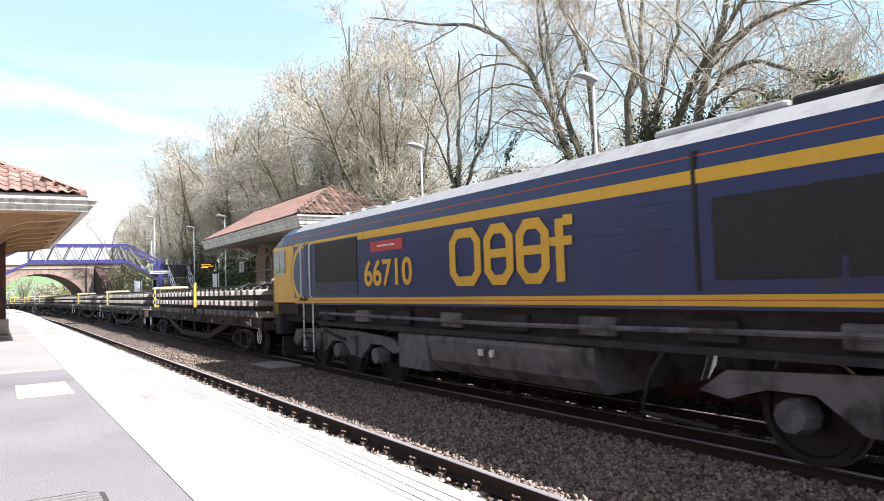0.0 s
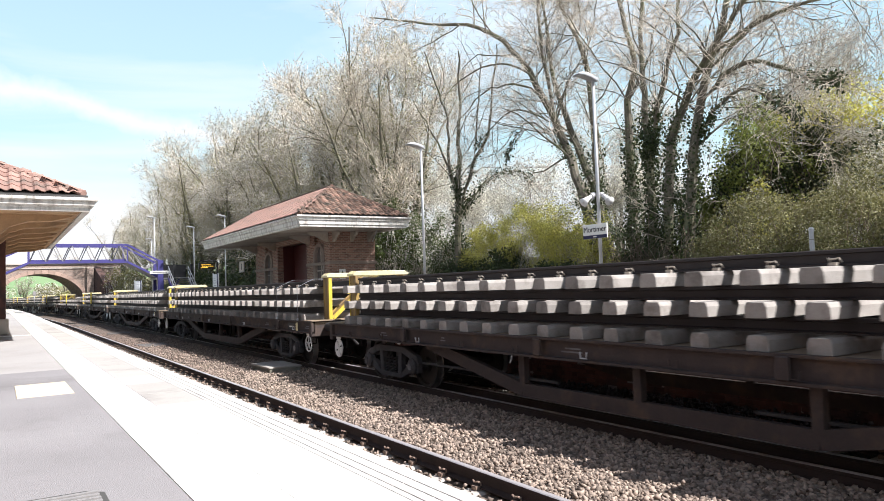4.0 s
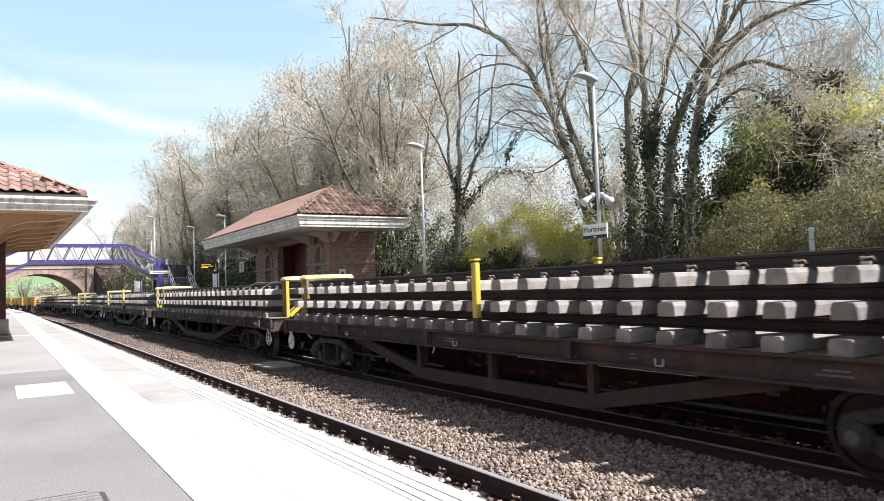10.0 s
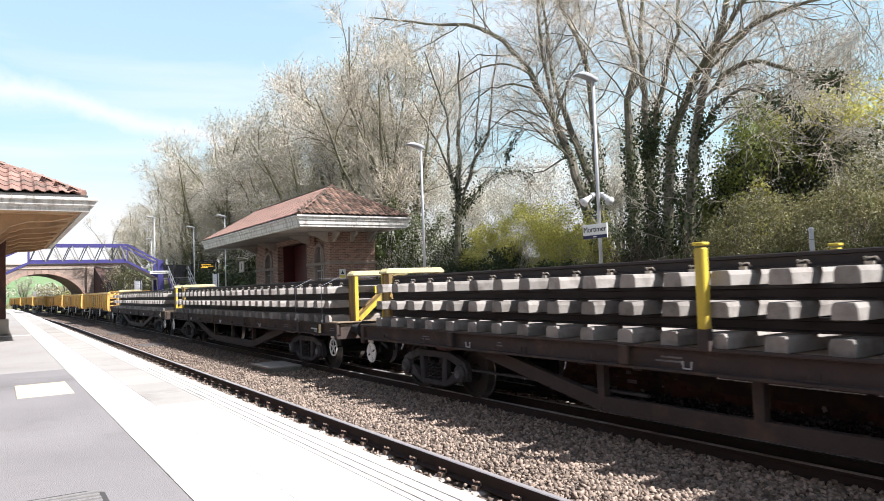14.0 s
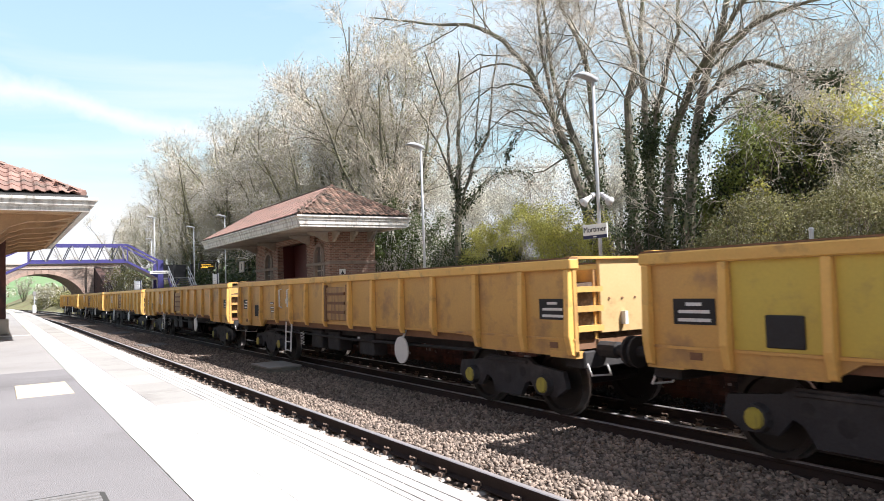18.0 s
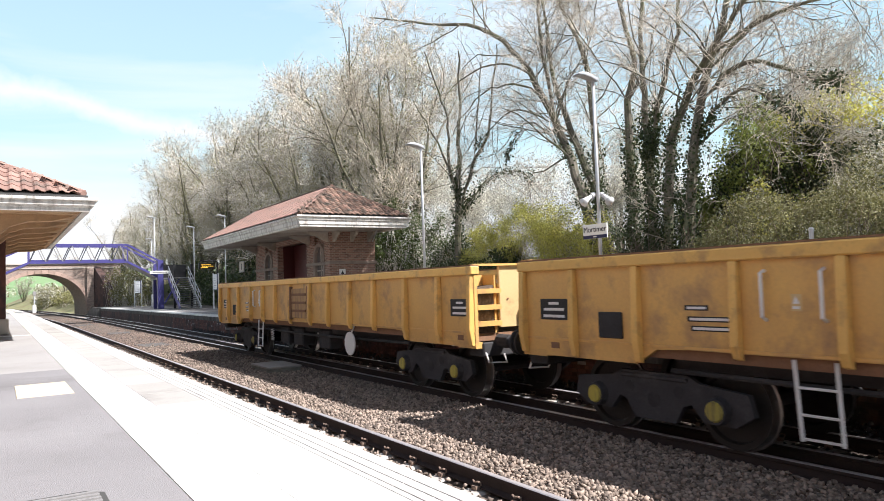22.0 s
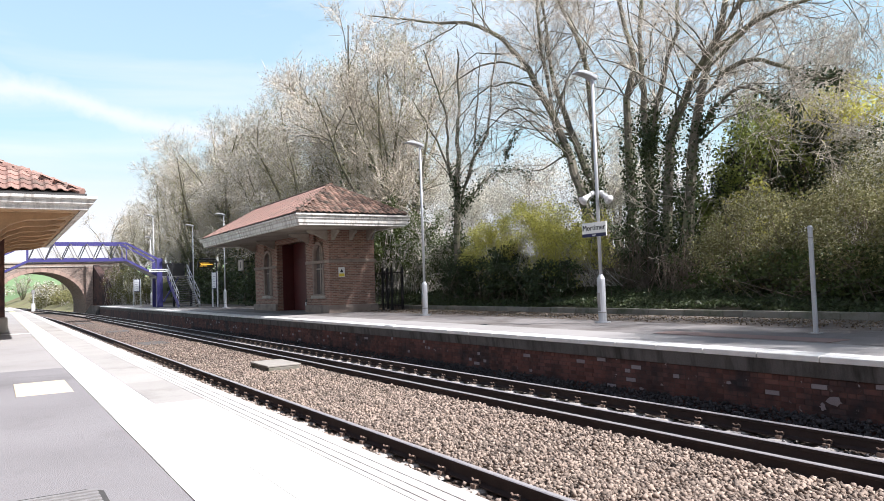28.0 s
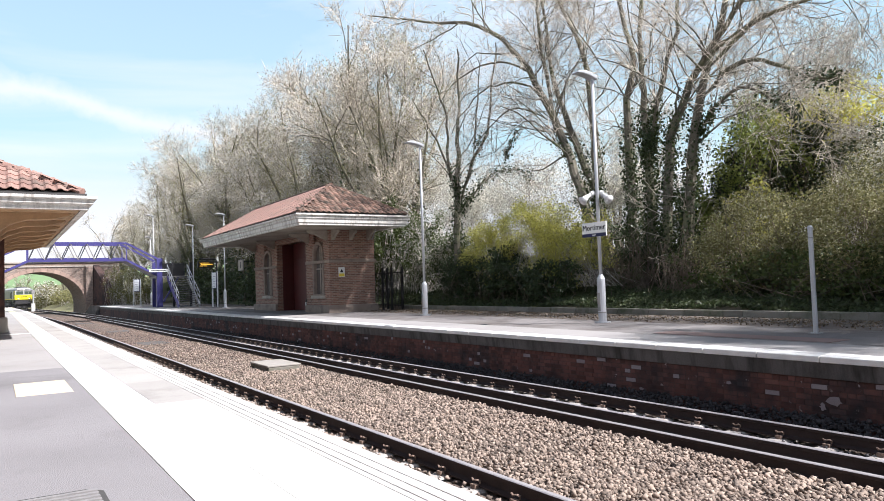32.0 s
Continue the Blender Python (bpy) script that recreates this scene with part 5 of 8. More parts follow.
def wheel_mesh(r, hub_mat=None, hub_r=0.0):
    g = Geo()
    n = 24
    prof = [(0.07, 0.0), (0.07, r * 0.3), (0.02, r * 0.35), (0.02, r * 0.82), (0.07, r * 0.86), (0.07, r), (-0.06, r * 1.01), (-0.065, r + 0.028), (-0.09, r + 0.028), (-0.09, r * 0.84), (-0.03, r * 0.8), (-0.03, 0.0)]
    m = len(prof)
    for k in range(n):
        a = 2 * math.pi * k / n
        g.v.extend([(-x, q * math.cos(a), q * math.sin(a)) for x, q in prof])
    for k in range(n):
        for i in range(m - 1):
            a, b = k * m + i, ((k + 1) % n) * m + i
            g.f.append((a, b, b + 1, a + 1))
            g.m.append(1 if i in (5, 6) else 0)
    return g.mesh("wheel", [WHEEL_STEEL, TREAD])


WHEEL_BIG, WHEEL_BOX, WHEEL_FLAT = wheel_mesh(0.53), wheel_mesh(0.46), wheel_mesh(0.42)


def add_wheels(owner, y, mesh, r, cz=0.0):
    for s in (-1, 1):
        part("wheel", mesh, None, owner, at=pose(s * 0.7525, y, r, 0, 0, 0 if s < 0 else 180))
    part("axle", Geo().tube([(-0.95, y, r), (0.95, y, r)], 0.08, 8), GRIME, owner)


def buffers(owner, y, z=1.06, way=1, x=0.87, m=None):
    for s in (-1, 1):
        b = part("buffer", Geo().tube([(s * x, y, z), (s * x, y + way * 0.3, z), (s * x, y + way * 0.31, z), (s * x, y + way * 0.5, z)], [0.11, 0.11, 0.075, 0.075], 10), m or GRIME, owner)
        part("buffer_head", Geo().tube([(s * x, y + way * 0.5, z), (s * x, y + way * 0.54, z)], [0.2, 0.2], 14), m or GRIME, b)
    part("coupling", Geo().box(-0.09, 0.09, min(y, y + way * 0.45), max(y, y + way * 0.45), z - 0.16, z - 0.02), GRIME, owner, bevel=0.02)


def ring(w, h, t, cut, notch=0.0):
    """A chamfered frame in the y-z plane, as a prism to be laid on a side."""
    def oct_(a, b, c):
        return [(-a + c, -b), (a - c, -b), (a, -b + c), (a, b - c), (a - c, b), (-a + c, b), (-a, b - c), (-a, -b + c)]
    o, i = oct_(w / 2, h / 2, cut), oct_(w / 2 - t, h / 2 - t * 0.9, cut * 0.45)
    g = Geo()
    for x in (-0.006, 0.0):
        g.v.extend([(x, a, b) for a, b in o] + [(x, a, b) for a, b in i])
    for k in range(8):
        j = (k + 1) % 8
        g.f += [(k, j, 8 + j, 8 + k), (16 + k, 16 + j, 24 + j, 24 + k), (k, j, 16 + j, 16 + k), (8 + k, 8 + j, 24 + j, 24 + k)]
        g.m += [0] * 4
    return g


def locomotive(name, label, body, trim, roof, lettered):
    lo = thing(name, label, "locomotive")
    L = 10.1
    side = [(-1.325, 1.56), (-1.325, 3.06), (-1.285, 3.36), (-1.0, 3.57), (-0.6, 3.65), (0.6, 3.65), (1.0, 3.57), (1.285, 3.36), (1.325, 3.06), (1.325, 1.56)]
    mi = [0, 0, 1, 1, 1, 1, 1, 0, 0, 0]
    g = Geo()
    ys = [-L + 1.55, L - 1.55]
    for y in ys:
        g.v.extend([(x, y, z) for x, z in side])
    n = len(side)
    for k in range(n):
        g.f.append((k, (k + 1) % n, n + (k + 1) % n, n + k))
        g.m.append(mi[k])
    g.f += [tuple(range(n)), tuple(range(n, 2 * n))]
    g.m += [0, 0]
    hull = part("body", g, [body, roof], lo)
    for w in (-1, 1):
        # cab: lower part, window band, roof
        cab = Geo()
        y0, y1 = w * (L - 1.552), w * L
        out = [(-1.325, 1.59), (1.325, 1.59), (1.325, 3.06), (-1.325, 3.06)]
        cab.prism(out, "y", y0, y1 - w * 0.02)
        cb = part("cab", cab, trim, lo, "yellow cab with side windows", bevel=0.02)
        top = Geo()
        ya, yb, yc = y0, y1 - w * 0.05, y1 - w * 0.75
        ring_a = [(-1.325, 3.063), (-1.285, 3.33), (-1.0, 3.52), (-0.6, 3.6), (0.6, 3.6), (1.0, 3.52), (1.285, 3.33), (1.325, 3.063)]
        ring_b = [(-1.3, 3.063), (-1.24, 3.12), (-0.95, 3.24), (-0.55, 3.3), (0.55, 3.3), (0.95, 3.24), (1.24, 3.12), (1.3, 3.063)]
        m8 = 8
        for yy, rg in ((ya, ring_a), (yc, ring_a), (yb, ring_b)):
            top.v.extend([(x, yy, z) for x, z in rg])
        for i in range(2):
            for k in range(m8):
                top.f.append((i * m8 + k, i * m8 + (k + 1) % m8, (i + 1) * m8 + (k + 1) % m8, (i + 1) * m8 + k))
                top.m.append(1 if 2 <= k <= 4 else 0)
        top.f += [tuple(range(m8)), tuple(range(2 * m8, 3 * m8))]
        top.m += [0, 0]
        part("cab_floor_beam", Geo().box(-1.25, 1.25, y0, y1 - w * 0.1, 1.3, 1.587), GRIME, lo, bevel=0.02)
        part("cab_roof", top, [body, roof], lo)
        for s in (-1, 1):
            for a, b in ((0.12, 0.97),):
                fr = part("cab_window", Geo().box(s * 1.327, s * 1.336, w * (L - b), w * (L - a), 2.33, 2.97), GALV, lo, "cab side window in a metal frame")
                for p0, p1 in ((a + 0.035, a + 0.4), (a + 0.43, b - 0.035)):
                    part("pane", Geo().box(s * 1.337, s * 1.342, w * (L - p1), w * (L - p0), 2.37, 2.93), SIDE_GLASS, fr)
            if lettered:
                # swept arcs where the yellow cab meets the blue body
                def arc(nm, r0, r1, a0, a1, off, mt):
                    gg = Geo()
                    for k in range(17):
                        a = radians(a0 + (a1 - a0) * k / 16)
                        gg.v.extend([(s * (1.325 + off), w * (L - 2.28 - r * 1.25 * math.cos(a)), 2.33 + r * math.sin(a)) for r in (r0, r1)])
                    for k in range(16):
                        gg.f.append((2 * k, 2 * k + 1, 2 * k + 3, 2 * k + 2))
                        gg.m.append(0)
                    part(nm, gg, mt, cb)
                arc("livery_field", 0.02, 0.6, 92, 268, 0.004, LOCO_BLUE)
                arc("livery_arc", 0.6, 0.71, 78, 282, 0.006, trim)
                arc("livery_line", 0.712, 0.745, 96, 186, 0.005, LOCO_BLUE)
                arc("livery_line", 0.712, 0.745, 188, 264, 0.005, ORANGE_RED)
            for yy in (2.22, 2.78):
                part("handrail", Geo().tube([(s * 1.33, w * (L - yy), 1.7), (s * 1.4, w * (L - yy), 1.78), (s * 1.4, w * (L - yy), 2.95), (s * 1.33, w * (L - yy), 3.02)], 0.02, 6), DIRTY_WHITE, lo)
            part("cab_door", Geo().box(s * 1.327, s * 1.332, w * (L - 2.74), w * (L - 2.26), 1.76, 2.98), LOCO_BLUE if lettered else body, lo)
            for k, zz in enumerate((0.5, 0.85, 1.2)):
                part("step", Geo().box(s * 1.12, s * 1.34, w * (L - 2.75), w * (L - 2.15), zz, zz + 0.03), GRIME, lo)
            part("ladder_rail", Geo().beam((s * 1.32, w * (L - 2.75), 0.45), (s * 1.32, w * (L - 2.75), 1.6), 0.03, 0.03), DIRTY_WHITE, lo)
            part("ladder_rail", Geo().beam((s * 1.32, w * (L - 2.15), 0.45), (s * 1.32, w * (L - 2.15), 1.6), 0.03, 0.03), DIRTY_WHITE, lo)
        if not lettered:
            part("window_band", Geo().box(-1.3, 1.3, w * (L - 0.021), w * (L - 0.0195), 2.38, 3.055), ROOF_GREY, lo, "pale grey window band")
        for s in (-1, 1):
            part("windscreen", Geo().box(s * 0.08, s * 1.12, w * (L - 0.019), w * (L - 0.008), 2.46, 2.98), CAB_GLASS if lettered else SIDE_GLASS, lo)
            part("headlight", Geo().tube([(s * 0.8, w * (L - 0.02), 1.75), (s * 0.8, w * (L + 0.02), 1.75)], 0.13, 10), DIRTY_WHITE, lo)
        part("marker_light", Geo().tube([(0, w * (L - 0.02), 3.25), (0, w * (L + 0.02), 3.25)], 0.12, 10), DIRTY_WHITE, lo)
        part("number_panel", Geo().box(-0.5, 0.5, w * (L - 0.019), w * (L - 0.013), 1.95, 2.1), GRILLE, lo)
        part("buffer_beam", Geo().box(-1.3, 1.3, w * (L - 0.4), w * (L + 0.02), 0.75, 1.29), GRIME, lo, bevel=0.03)
        part("snow_plough", Geo().box(-1.2, 1.2, w * (L - 0.3), w * (L - 0.2), 0.16, 0.7), GRIME, lo, bevel=0.02)
        buffers(lo, w * (L + 0.02), 1.06, w)
        # six-wheel bogie
        bg = part("bogie", Geo().box(-0.5, 0.5, w * (L - 6.4), w * (L - 1.1), 0.55, 0.85), GRIME, lo)
        for ax in (1.9, 3.8, 5.7):
            add_wheels(bg, w * (L - ax), WHEEL_BIG, 0.53)
            for s in (-1, 1):
                part("axlebox", Geo().tube([(s * 0.95, w * (L - ax), 0.53), (s * 1.2, w * (L - ax), 0.53)], [0.2, 0.16], 10), DUSTY, bg)
        for s in (-1, 1):
            fr = Geo()
            pts = [(L - 0.95, 0.62), (L - 1.2, 0.92), (L - 2.9, 1.0), (L - 4.7, 1.0), (L - 6.4, 0.92), (L - 6.75, 0.68), (L - 6.4, 0.62), (L - 5.95, 0.76), (L - 5.45, 0.76), (L - 5.0, 0.44), (L - 4.55, 0.44), (L - 4.1, 0.74), (L - 3.5, 0.74), (L - 3.05, 0.44), (L - 2.6, 0.44), (L - 2.2, 0.74), (L - 1.6, 0.74), (L - 1.25, 0.5)]
            fr.prism([(w * a, b) for a, b in pts], "x", s * 1.06, s * 1.16)
            part("bogie_frame", fr, DUSTY, bg)
            for ax in (2.85, 4.75):
                part("spring", Geo().tube([(s * 1.21, w * (L - ax), 0.5), (s * 1.21, w * (L - ax), 0.9)], 0.09, 10), DUSTY, bg)
            part("damper", Geo().tube([(s * 1.22, w * (L - 3.2), 0.95), (s * 1.22, w * (L - 4.3), 0.8)], 0.035, 6), GRIME, bg)
    # stripes, grilles and lettering along the sides
    for s in (-1, 1):
        X = s * 1.325

        def strip(nm, ya, yb, za, zb, mt, th=0.006, lab=""):
            return part(nm, Geo().box(X, X + s * th, ya, yb, za, zb), mt, lo, lab)
        strip("lower_stripe", -L + 1.56, L - 1.56, 1.6, 1.72, trim)
        strip("red_line", -L + 1.56, L - 1.56, 1.655, 1.668, ORANGE_RED, 0.008)
        if lettered:
            strip("upper_stripe", -L + 1.6, L - 5.3, 2.91, 3.06, trim)
            strip("upper_stripe", L - 5.295, L - 1.6, 3.0, 3.06, trim)
            part("red_pinstripe", Geo().box(s * 1.285, s * 1.309, -L + 1.6, L - 1.6, 3.205, 3.222), ORANGE_RED, lo)
        for e in (-1, 1):
            a, b = sorted((e * (L - 5.25), e * (L - 2.98)))
            strip("grille_sill", a, b, 1.78, 2.05, LOCO_SILL if lettered else GRILLE, 0.008)
            gr = strip("side_grille", a, b, 2.06, 2.74 if lettered and e < 0 else 2.97, GRILLE, 0.012, "dark louvred side grille")
            for k in range(7 if lettered and e < 0 else 10):
                part("louvre", Geo().box(X + s * 0.012, X + s * 0.015, a + 0.05, b - 0.05, 2.11 + k * 0.083, 2.125 + k * 0.083), GRILLE, gr)
        for ya, yb in ((-5.05, -3.76), (-6.45, -5.12)):
            strip("side_grille", ya, yb, 1.87, 2.73, GRILLE, 0.014, "dark louvred side grille")
        part("panel_joint", Geo().box(X, X + s * 0.014, -3.57, -3.52, 1.76, 3.28), GRIME, lo)
        if lettered:
            for k in range(9):
                strip("rib_line", -3.4, L - 5.4, 1.95 + k * 0.1, 1.956 + k * 0.1, LOCO_BLUE, 0.004)
            face = Matrix(((0, 0, s, X + s * 0.012), (s, 0, 0, 0), (0, 1, 0, 2.17), (0, 0, 0, 1)))
            for cy in (3.53,):
                mm = face.copy()
                mm[1][3] = cy
                lettering("running_number", "66710", 0.7, lo, trim, mm @ Matrix.Diagonal((1.13, 1, 1, 1)), bold=0.014)
            plate = strip("nameplate", 2.88, 4.2, 2.62, 2.82, NAME_RED, 0.012, "red nameplate")
            part("name_bar", Geo().box(X + s * 0.012, X + s * 0.016, 3.2, 3.9, 2.71, 2.74), DIRTY_WHITE, plate)
            logo = [(0.85, 0.88, 0.0), (-0.04, 0.72, 0.42), (-0.83, 0.72, 0.42)]
            for oy, wd, bar_h in logo:
                em = part("logo_shape", ring(wd, 0.92, 0.17, 0.2), trim, lo, "yellow logo shape", at=pose(X + s * 0.012, oy, 2.35))
                if bar_h:
                    part("logo_bar", Geo().box(-0.006, 0.0, -wd / 2 + 0.14, wd / 2 - 0.14, -0.05, 0.08), trim, em)
            em = part("logo_shape", Geo().box(-0.006, 0, -0.1, 0.06, -0.44, 0.4), trim, lo, "yellow logo shape", at=pose(X + s * 0.012, -1.38, 2.35))
            part("logo_bar", Geo().box(-0.006, 0.0, -0.28, -0.1, 0.3, 0.44), trim, em)
            part("logo_bar", Geo().box(-0.006, 0.0, -0.26, 0.18, 0.04, 0.16), trim, em)
    # roof detail
    part("exhaust_cover", Geo().box(-0.7, 0.7, -4.25, -2.5, 3.645, 3.74), ROOF_GREY, lo, bevel=0.03)
    part("radiator_hatch", Geo().box(-0.7, 0.7, -8.4, -4.3, 3.62, 3.75), GRILLE, lo, bevel=0.03)
    for yy in (4.2, 5.6, 6.4):
        part("roof_hatch", Geo().box(-0.7, 0.7, yy - 0.5, yy + 0.5, 3.645, 3.69), ROOF_GREY, lo, bevel=0.02)
        part("lifting_lug", Geo().box(-0.85, -0.75, yy - 0.06, yy + 0.06, 3.6, 3.67), ROOF_GREY, lo)
    # fuel tank and underframe
    tank = Geo().prism([(-1.26, 1.06), (-1.28, 0.98), (-1.2, 0.62), (-1.0, 0.42), (1.0, 0.42), (1.2, 0.62), (1.28, 0.98), (1.26, 1.06)], "y", -1.85, 2.2)
    part("fuel_tank", tank, DUSTY, lo, "dusty fuel tank", bevel=0.02)
    part("battery_box", Geo().box(-1.26, 1.26, 2.25, 3.3, 0.4, 1.06), DUSTY, lo, bevel=0.03)
    part("underframe", Geo().box(-1.12, 1.12, -L + 0.3, L - 0.3, 1.1, 1.555), GRIME, lo)
    for s in (-1, 1):
        part("sole_rail", Geo().box(s * 1.2, s * 1.3, -L + 3.0, L - 3.0, 1.08, 1.16), GRIME, lo)
        part("pipe", Geo().tube([(s * 1.24, -L + 3, 1.36), (s * 1.24, 0, 1.3), (s * 1.24, L - 3, 1.36)], 0.035, 6), DUSTY, lo)
        part("pipe", Geo().tube([(s * 1.2, -3.0, 1.15), (s * 1.25, -2.75, 0.8), (s * 1.25, -2.6, 0.35), (s * 1.2, -3.6, 0.3)], 0.03, 6), GRIME, lo)
        for k in range(9):
            yy = -7 + k * 1.7
            part("equipment_case", Geo().box(s * 1.05, s * 1.22, yy - 0.3, yy + 0.35, 1.2, 1.45), DUSTY if k % 2 else GRIME, lo, bevel=0.02)
        part("filler_cap", Geo().tube([(s * 1.29, 0.25, 0.85), (s * 1.33, 0.25, 0.85)], 0.06, 8), DIRTY_WHITE, lo)
        part("gauge", Geo().box(s * 1.29, s * 1.315, 0.5, 0.62, 0.8, 0.9), DIRTY_WHITE, lo)
    return lo


def plate_bogie(owner, y, wheelmesh, r, wb, hub, frame_mat, x=1.0):
    """A four-wheel bogie with cast side frames."""
    bg = part("bogie", Geo().box(-0.85, 0.85, y - 0.25, y + 0.25, r - 0.1, r + 0.25), GRIME, owner)
    for e in (-1, 1):
        add_wheels(bg, y + e * wb / 2, wheelmesh, r)
    for s in (-1, 1):
        fr = Geo()
        a = wb / 2
        pts = [(-a - 0.42, r - 0.02), (-a - 0.36, r + 0.2), (-a + 0.25, r + 0.26), (-0.5, r + 0.34), (0.5, r + 0.34), (a - 0.25, r + 0.26), (a + 0.36, r + 0.2), (a + 0.42, r - 0.02),
               (a + 0.2, r - 0.16), (a - 0.2, r - 0.16), (a - 0.36, r + 0.02), (0.42, r - 0.02), (0.3, r - 0.22), (-0.3, r - 0.22), (-0.42, r - 0.02), (-a + 0.36, r + 0.02), (-a + 0.2, r - 0.16), (-a - 0.2, r - 0.16)]
        fr.prism([(y + p, q) for p, q in pts], "x", s * x, s * (x + 0.08))
        part("bogie_frame", fr, frame_mat, bg)
        for e in (-1, 1):
            hb = part("axlebox", Geo().tube([(s * (x + 0.06), y + e * a, r), (s * (x + 0.17), y + e * a, r)], [0.16, 0.14], 12), frame_mat, bg)
            if hub:
                part("hub_cap", Geo().tube([(s * (x + 0.17), y + e * a, r), (s * (x + 0.19), y + e * a, r)], [0.115, 0.1], 12), hub, hb)
            part("window_hole", Geo().tube([(s * (x + 0.08), y + e * (a - 0.52), r + 0.14), (s * (x + 0.084), y + e * (a - 0.52), r + 0.14)], 0.075, 8), GRIME, bg)
        part("window_hole", Geo().tube([(s * (x + 0.08), y, r + 0.02), (s * (x + 0.084), y, r + 0.02)], 0.095, 10), GRIME, bg)
        part("frame_rib", Geo().box(s * (x + 0.08), s * (x + 0.11), y - 0.5, y + 0.5, r + 0.26, r + 0.31), frame_mat, bg, bevel=0.01)
    return bg


def hand_wheel(owner, x, y, z, solid_plate, r=0.185):
    hw = part("hand_wheel", Geo().tube([(x, y + r * math.cos(2 * math.pi * k / 20), z + r * math.sin(2 * math.pi * k / 20)) for k in range(21)], 0.018, 6, caps=False), DIRTY_WHITE, owner, "white brake hand wheel")
    if solid_plate:
        g = Geo()
        for k in range(4):
            a0 = math.pi / 2 * k + 0.35
            q = [(0.03, a0 - 0.35), (r * 0.95, a0 - 0.62), (r * 0.95, a0), (r * 0.95, a0 + 0.62), (0.03, a0 + 0.35)]
            g.prism([(y + h * math.cos(a), z + h * math.sin(a)) for h, a in q], "x", x - 0.008, x + 0.008)
        part("plate", g, DIRTY_WHITE, hw)
    else:
        for k in range(5):
            a = 2 * math.pi * k / 5 + 0.3
            part("spoke", Geo().beam((x, y, z), (x, y + r * 0.97 * math.cos(a), z + r * 0.97 * math.sin(a)), 0.018, 0.026), DIRTY_WHITE, hw)
    part("boss", Geo().tube([(x - 0.02, y, z), (x + 0.02, y, z)], 0.035, 8), DIRTY_WHITE, hw)
    part("spindle", Geo().tube([(x, y, z), (x + 0.2, y, z), (x + 0.2, y, z + 0.35)], 0.025, 6), GRIME, hw)


def cast_bogie(owner, y, wheelmesh, r, wb, x=0.98):
    """A three-piece freight bogie: open cast side frames with a coil nest in the middle."""
    bg = part("bogie", Geo().box(-0.85, 0.85, y - 0.2, y + 0.2, r - 0.05, r + 0.28), GRIME, owner)
    a = wb / 2
    for e in (-1, 1):
        add_wheels(bg, y + e * a, wheelmesh, r)
    for s in (-1, 1):
        lo, hi = sorted((s * x, s * (x + 0.11)))
        fr = Geo()
        fr.prism([(y + p, q) for p, q in ((-a - 0.2, r + 0.02), (-a - 0.12, r + 0.19), (-0.55, r + 0.34), (0.55, r + 0.34), (a + 0.12, r + 0.19), (a + 0.2, r + 0.02), (a + 0.08, r + 0.06), (0.45, r + 0.22), (-0.45, r + 0.22), (-a - 0.08, r + 0.06))], "x", lo, hi)
        for e in (-1, 1):
            fr.prism([(y + e * p, q) for p, q in ((a + 0.17, r + 0.05), (a + 0.17, r - 0.12), (a - 0.12, r - 0.13), (0.42, r - 0.27), (0.42, r - 0.17), (a - 0.2, r + 0.02))], "x", lo, hi)
            fr.prism([(y + e * p, q) for p, q in ((0.28, r - 0.27), (0.42, r - 0.27), (0.46, r + 0.24), (0.32, r + 0.24))], "x", lo, hi)
        fr.box(lo, hi, y - 0.3, y + 0.3, r - 0.27, r - 0.18)
        part("bogie_frame", fr, BOGIE, bg, "open cast steel side frame", bevel=0.012)
        for e in (-1, 1):
            box_ = part("axlebox", Geo().tube([(s * (x + 0.05), y + e * a, r), (s * (x + 0.15), y + e * a, r), (s * (x + 0.19), y + e * a, r)], [0.15, 0.15, 0.1], 12), BOGIE, bg)
            part("cap", Geo().tube([(s * (x + 0.19), y + e * a, r), (s * (x + 0.2), y + e * a, r)], 0.07, 8), DUSTY, box_)
            part("brake_block", Geo().box(s * 0.7, s * 0.82, y + e * (a - 0.52), y + e * (a - 0.45), r - 0.1, r + 0.2), GRIME, bg)
        for dx in (-0.17, 0.0, 0.17):
            part("spring", Geo().tube([(s * (x + 0.05) + 0.055 * math.cos(k * 0.9), y + dx + 0.055 * math.sin(k * 0.9), r - 0.17 + k * 0.0088) for k in range(36)], 0.014, 4), GRIME, bg)
    return bg


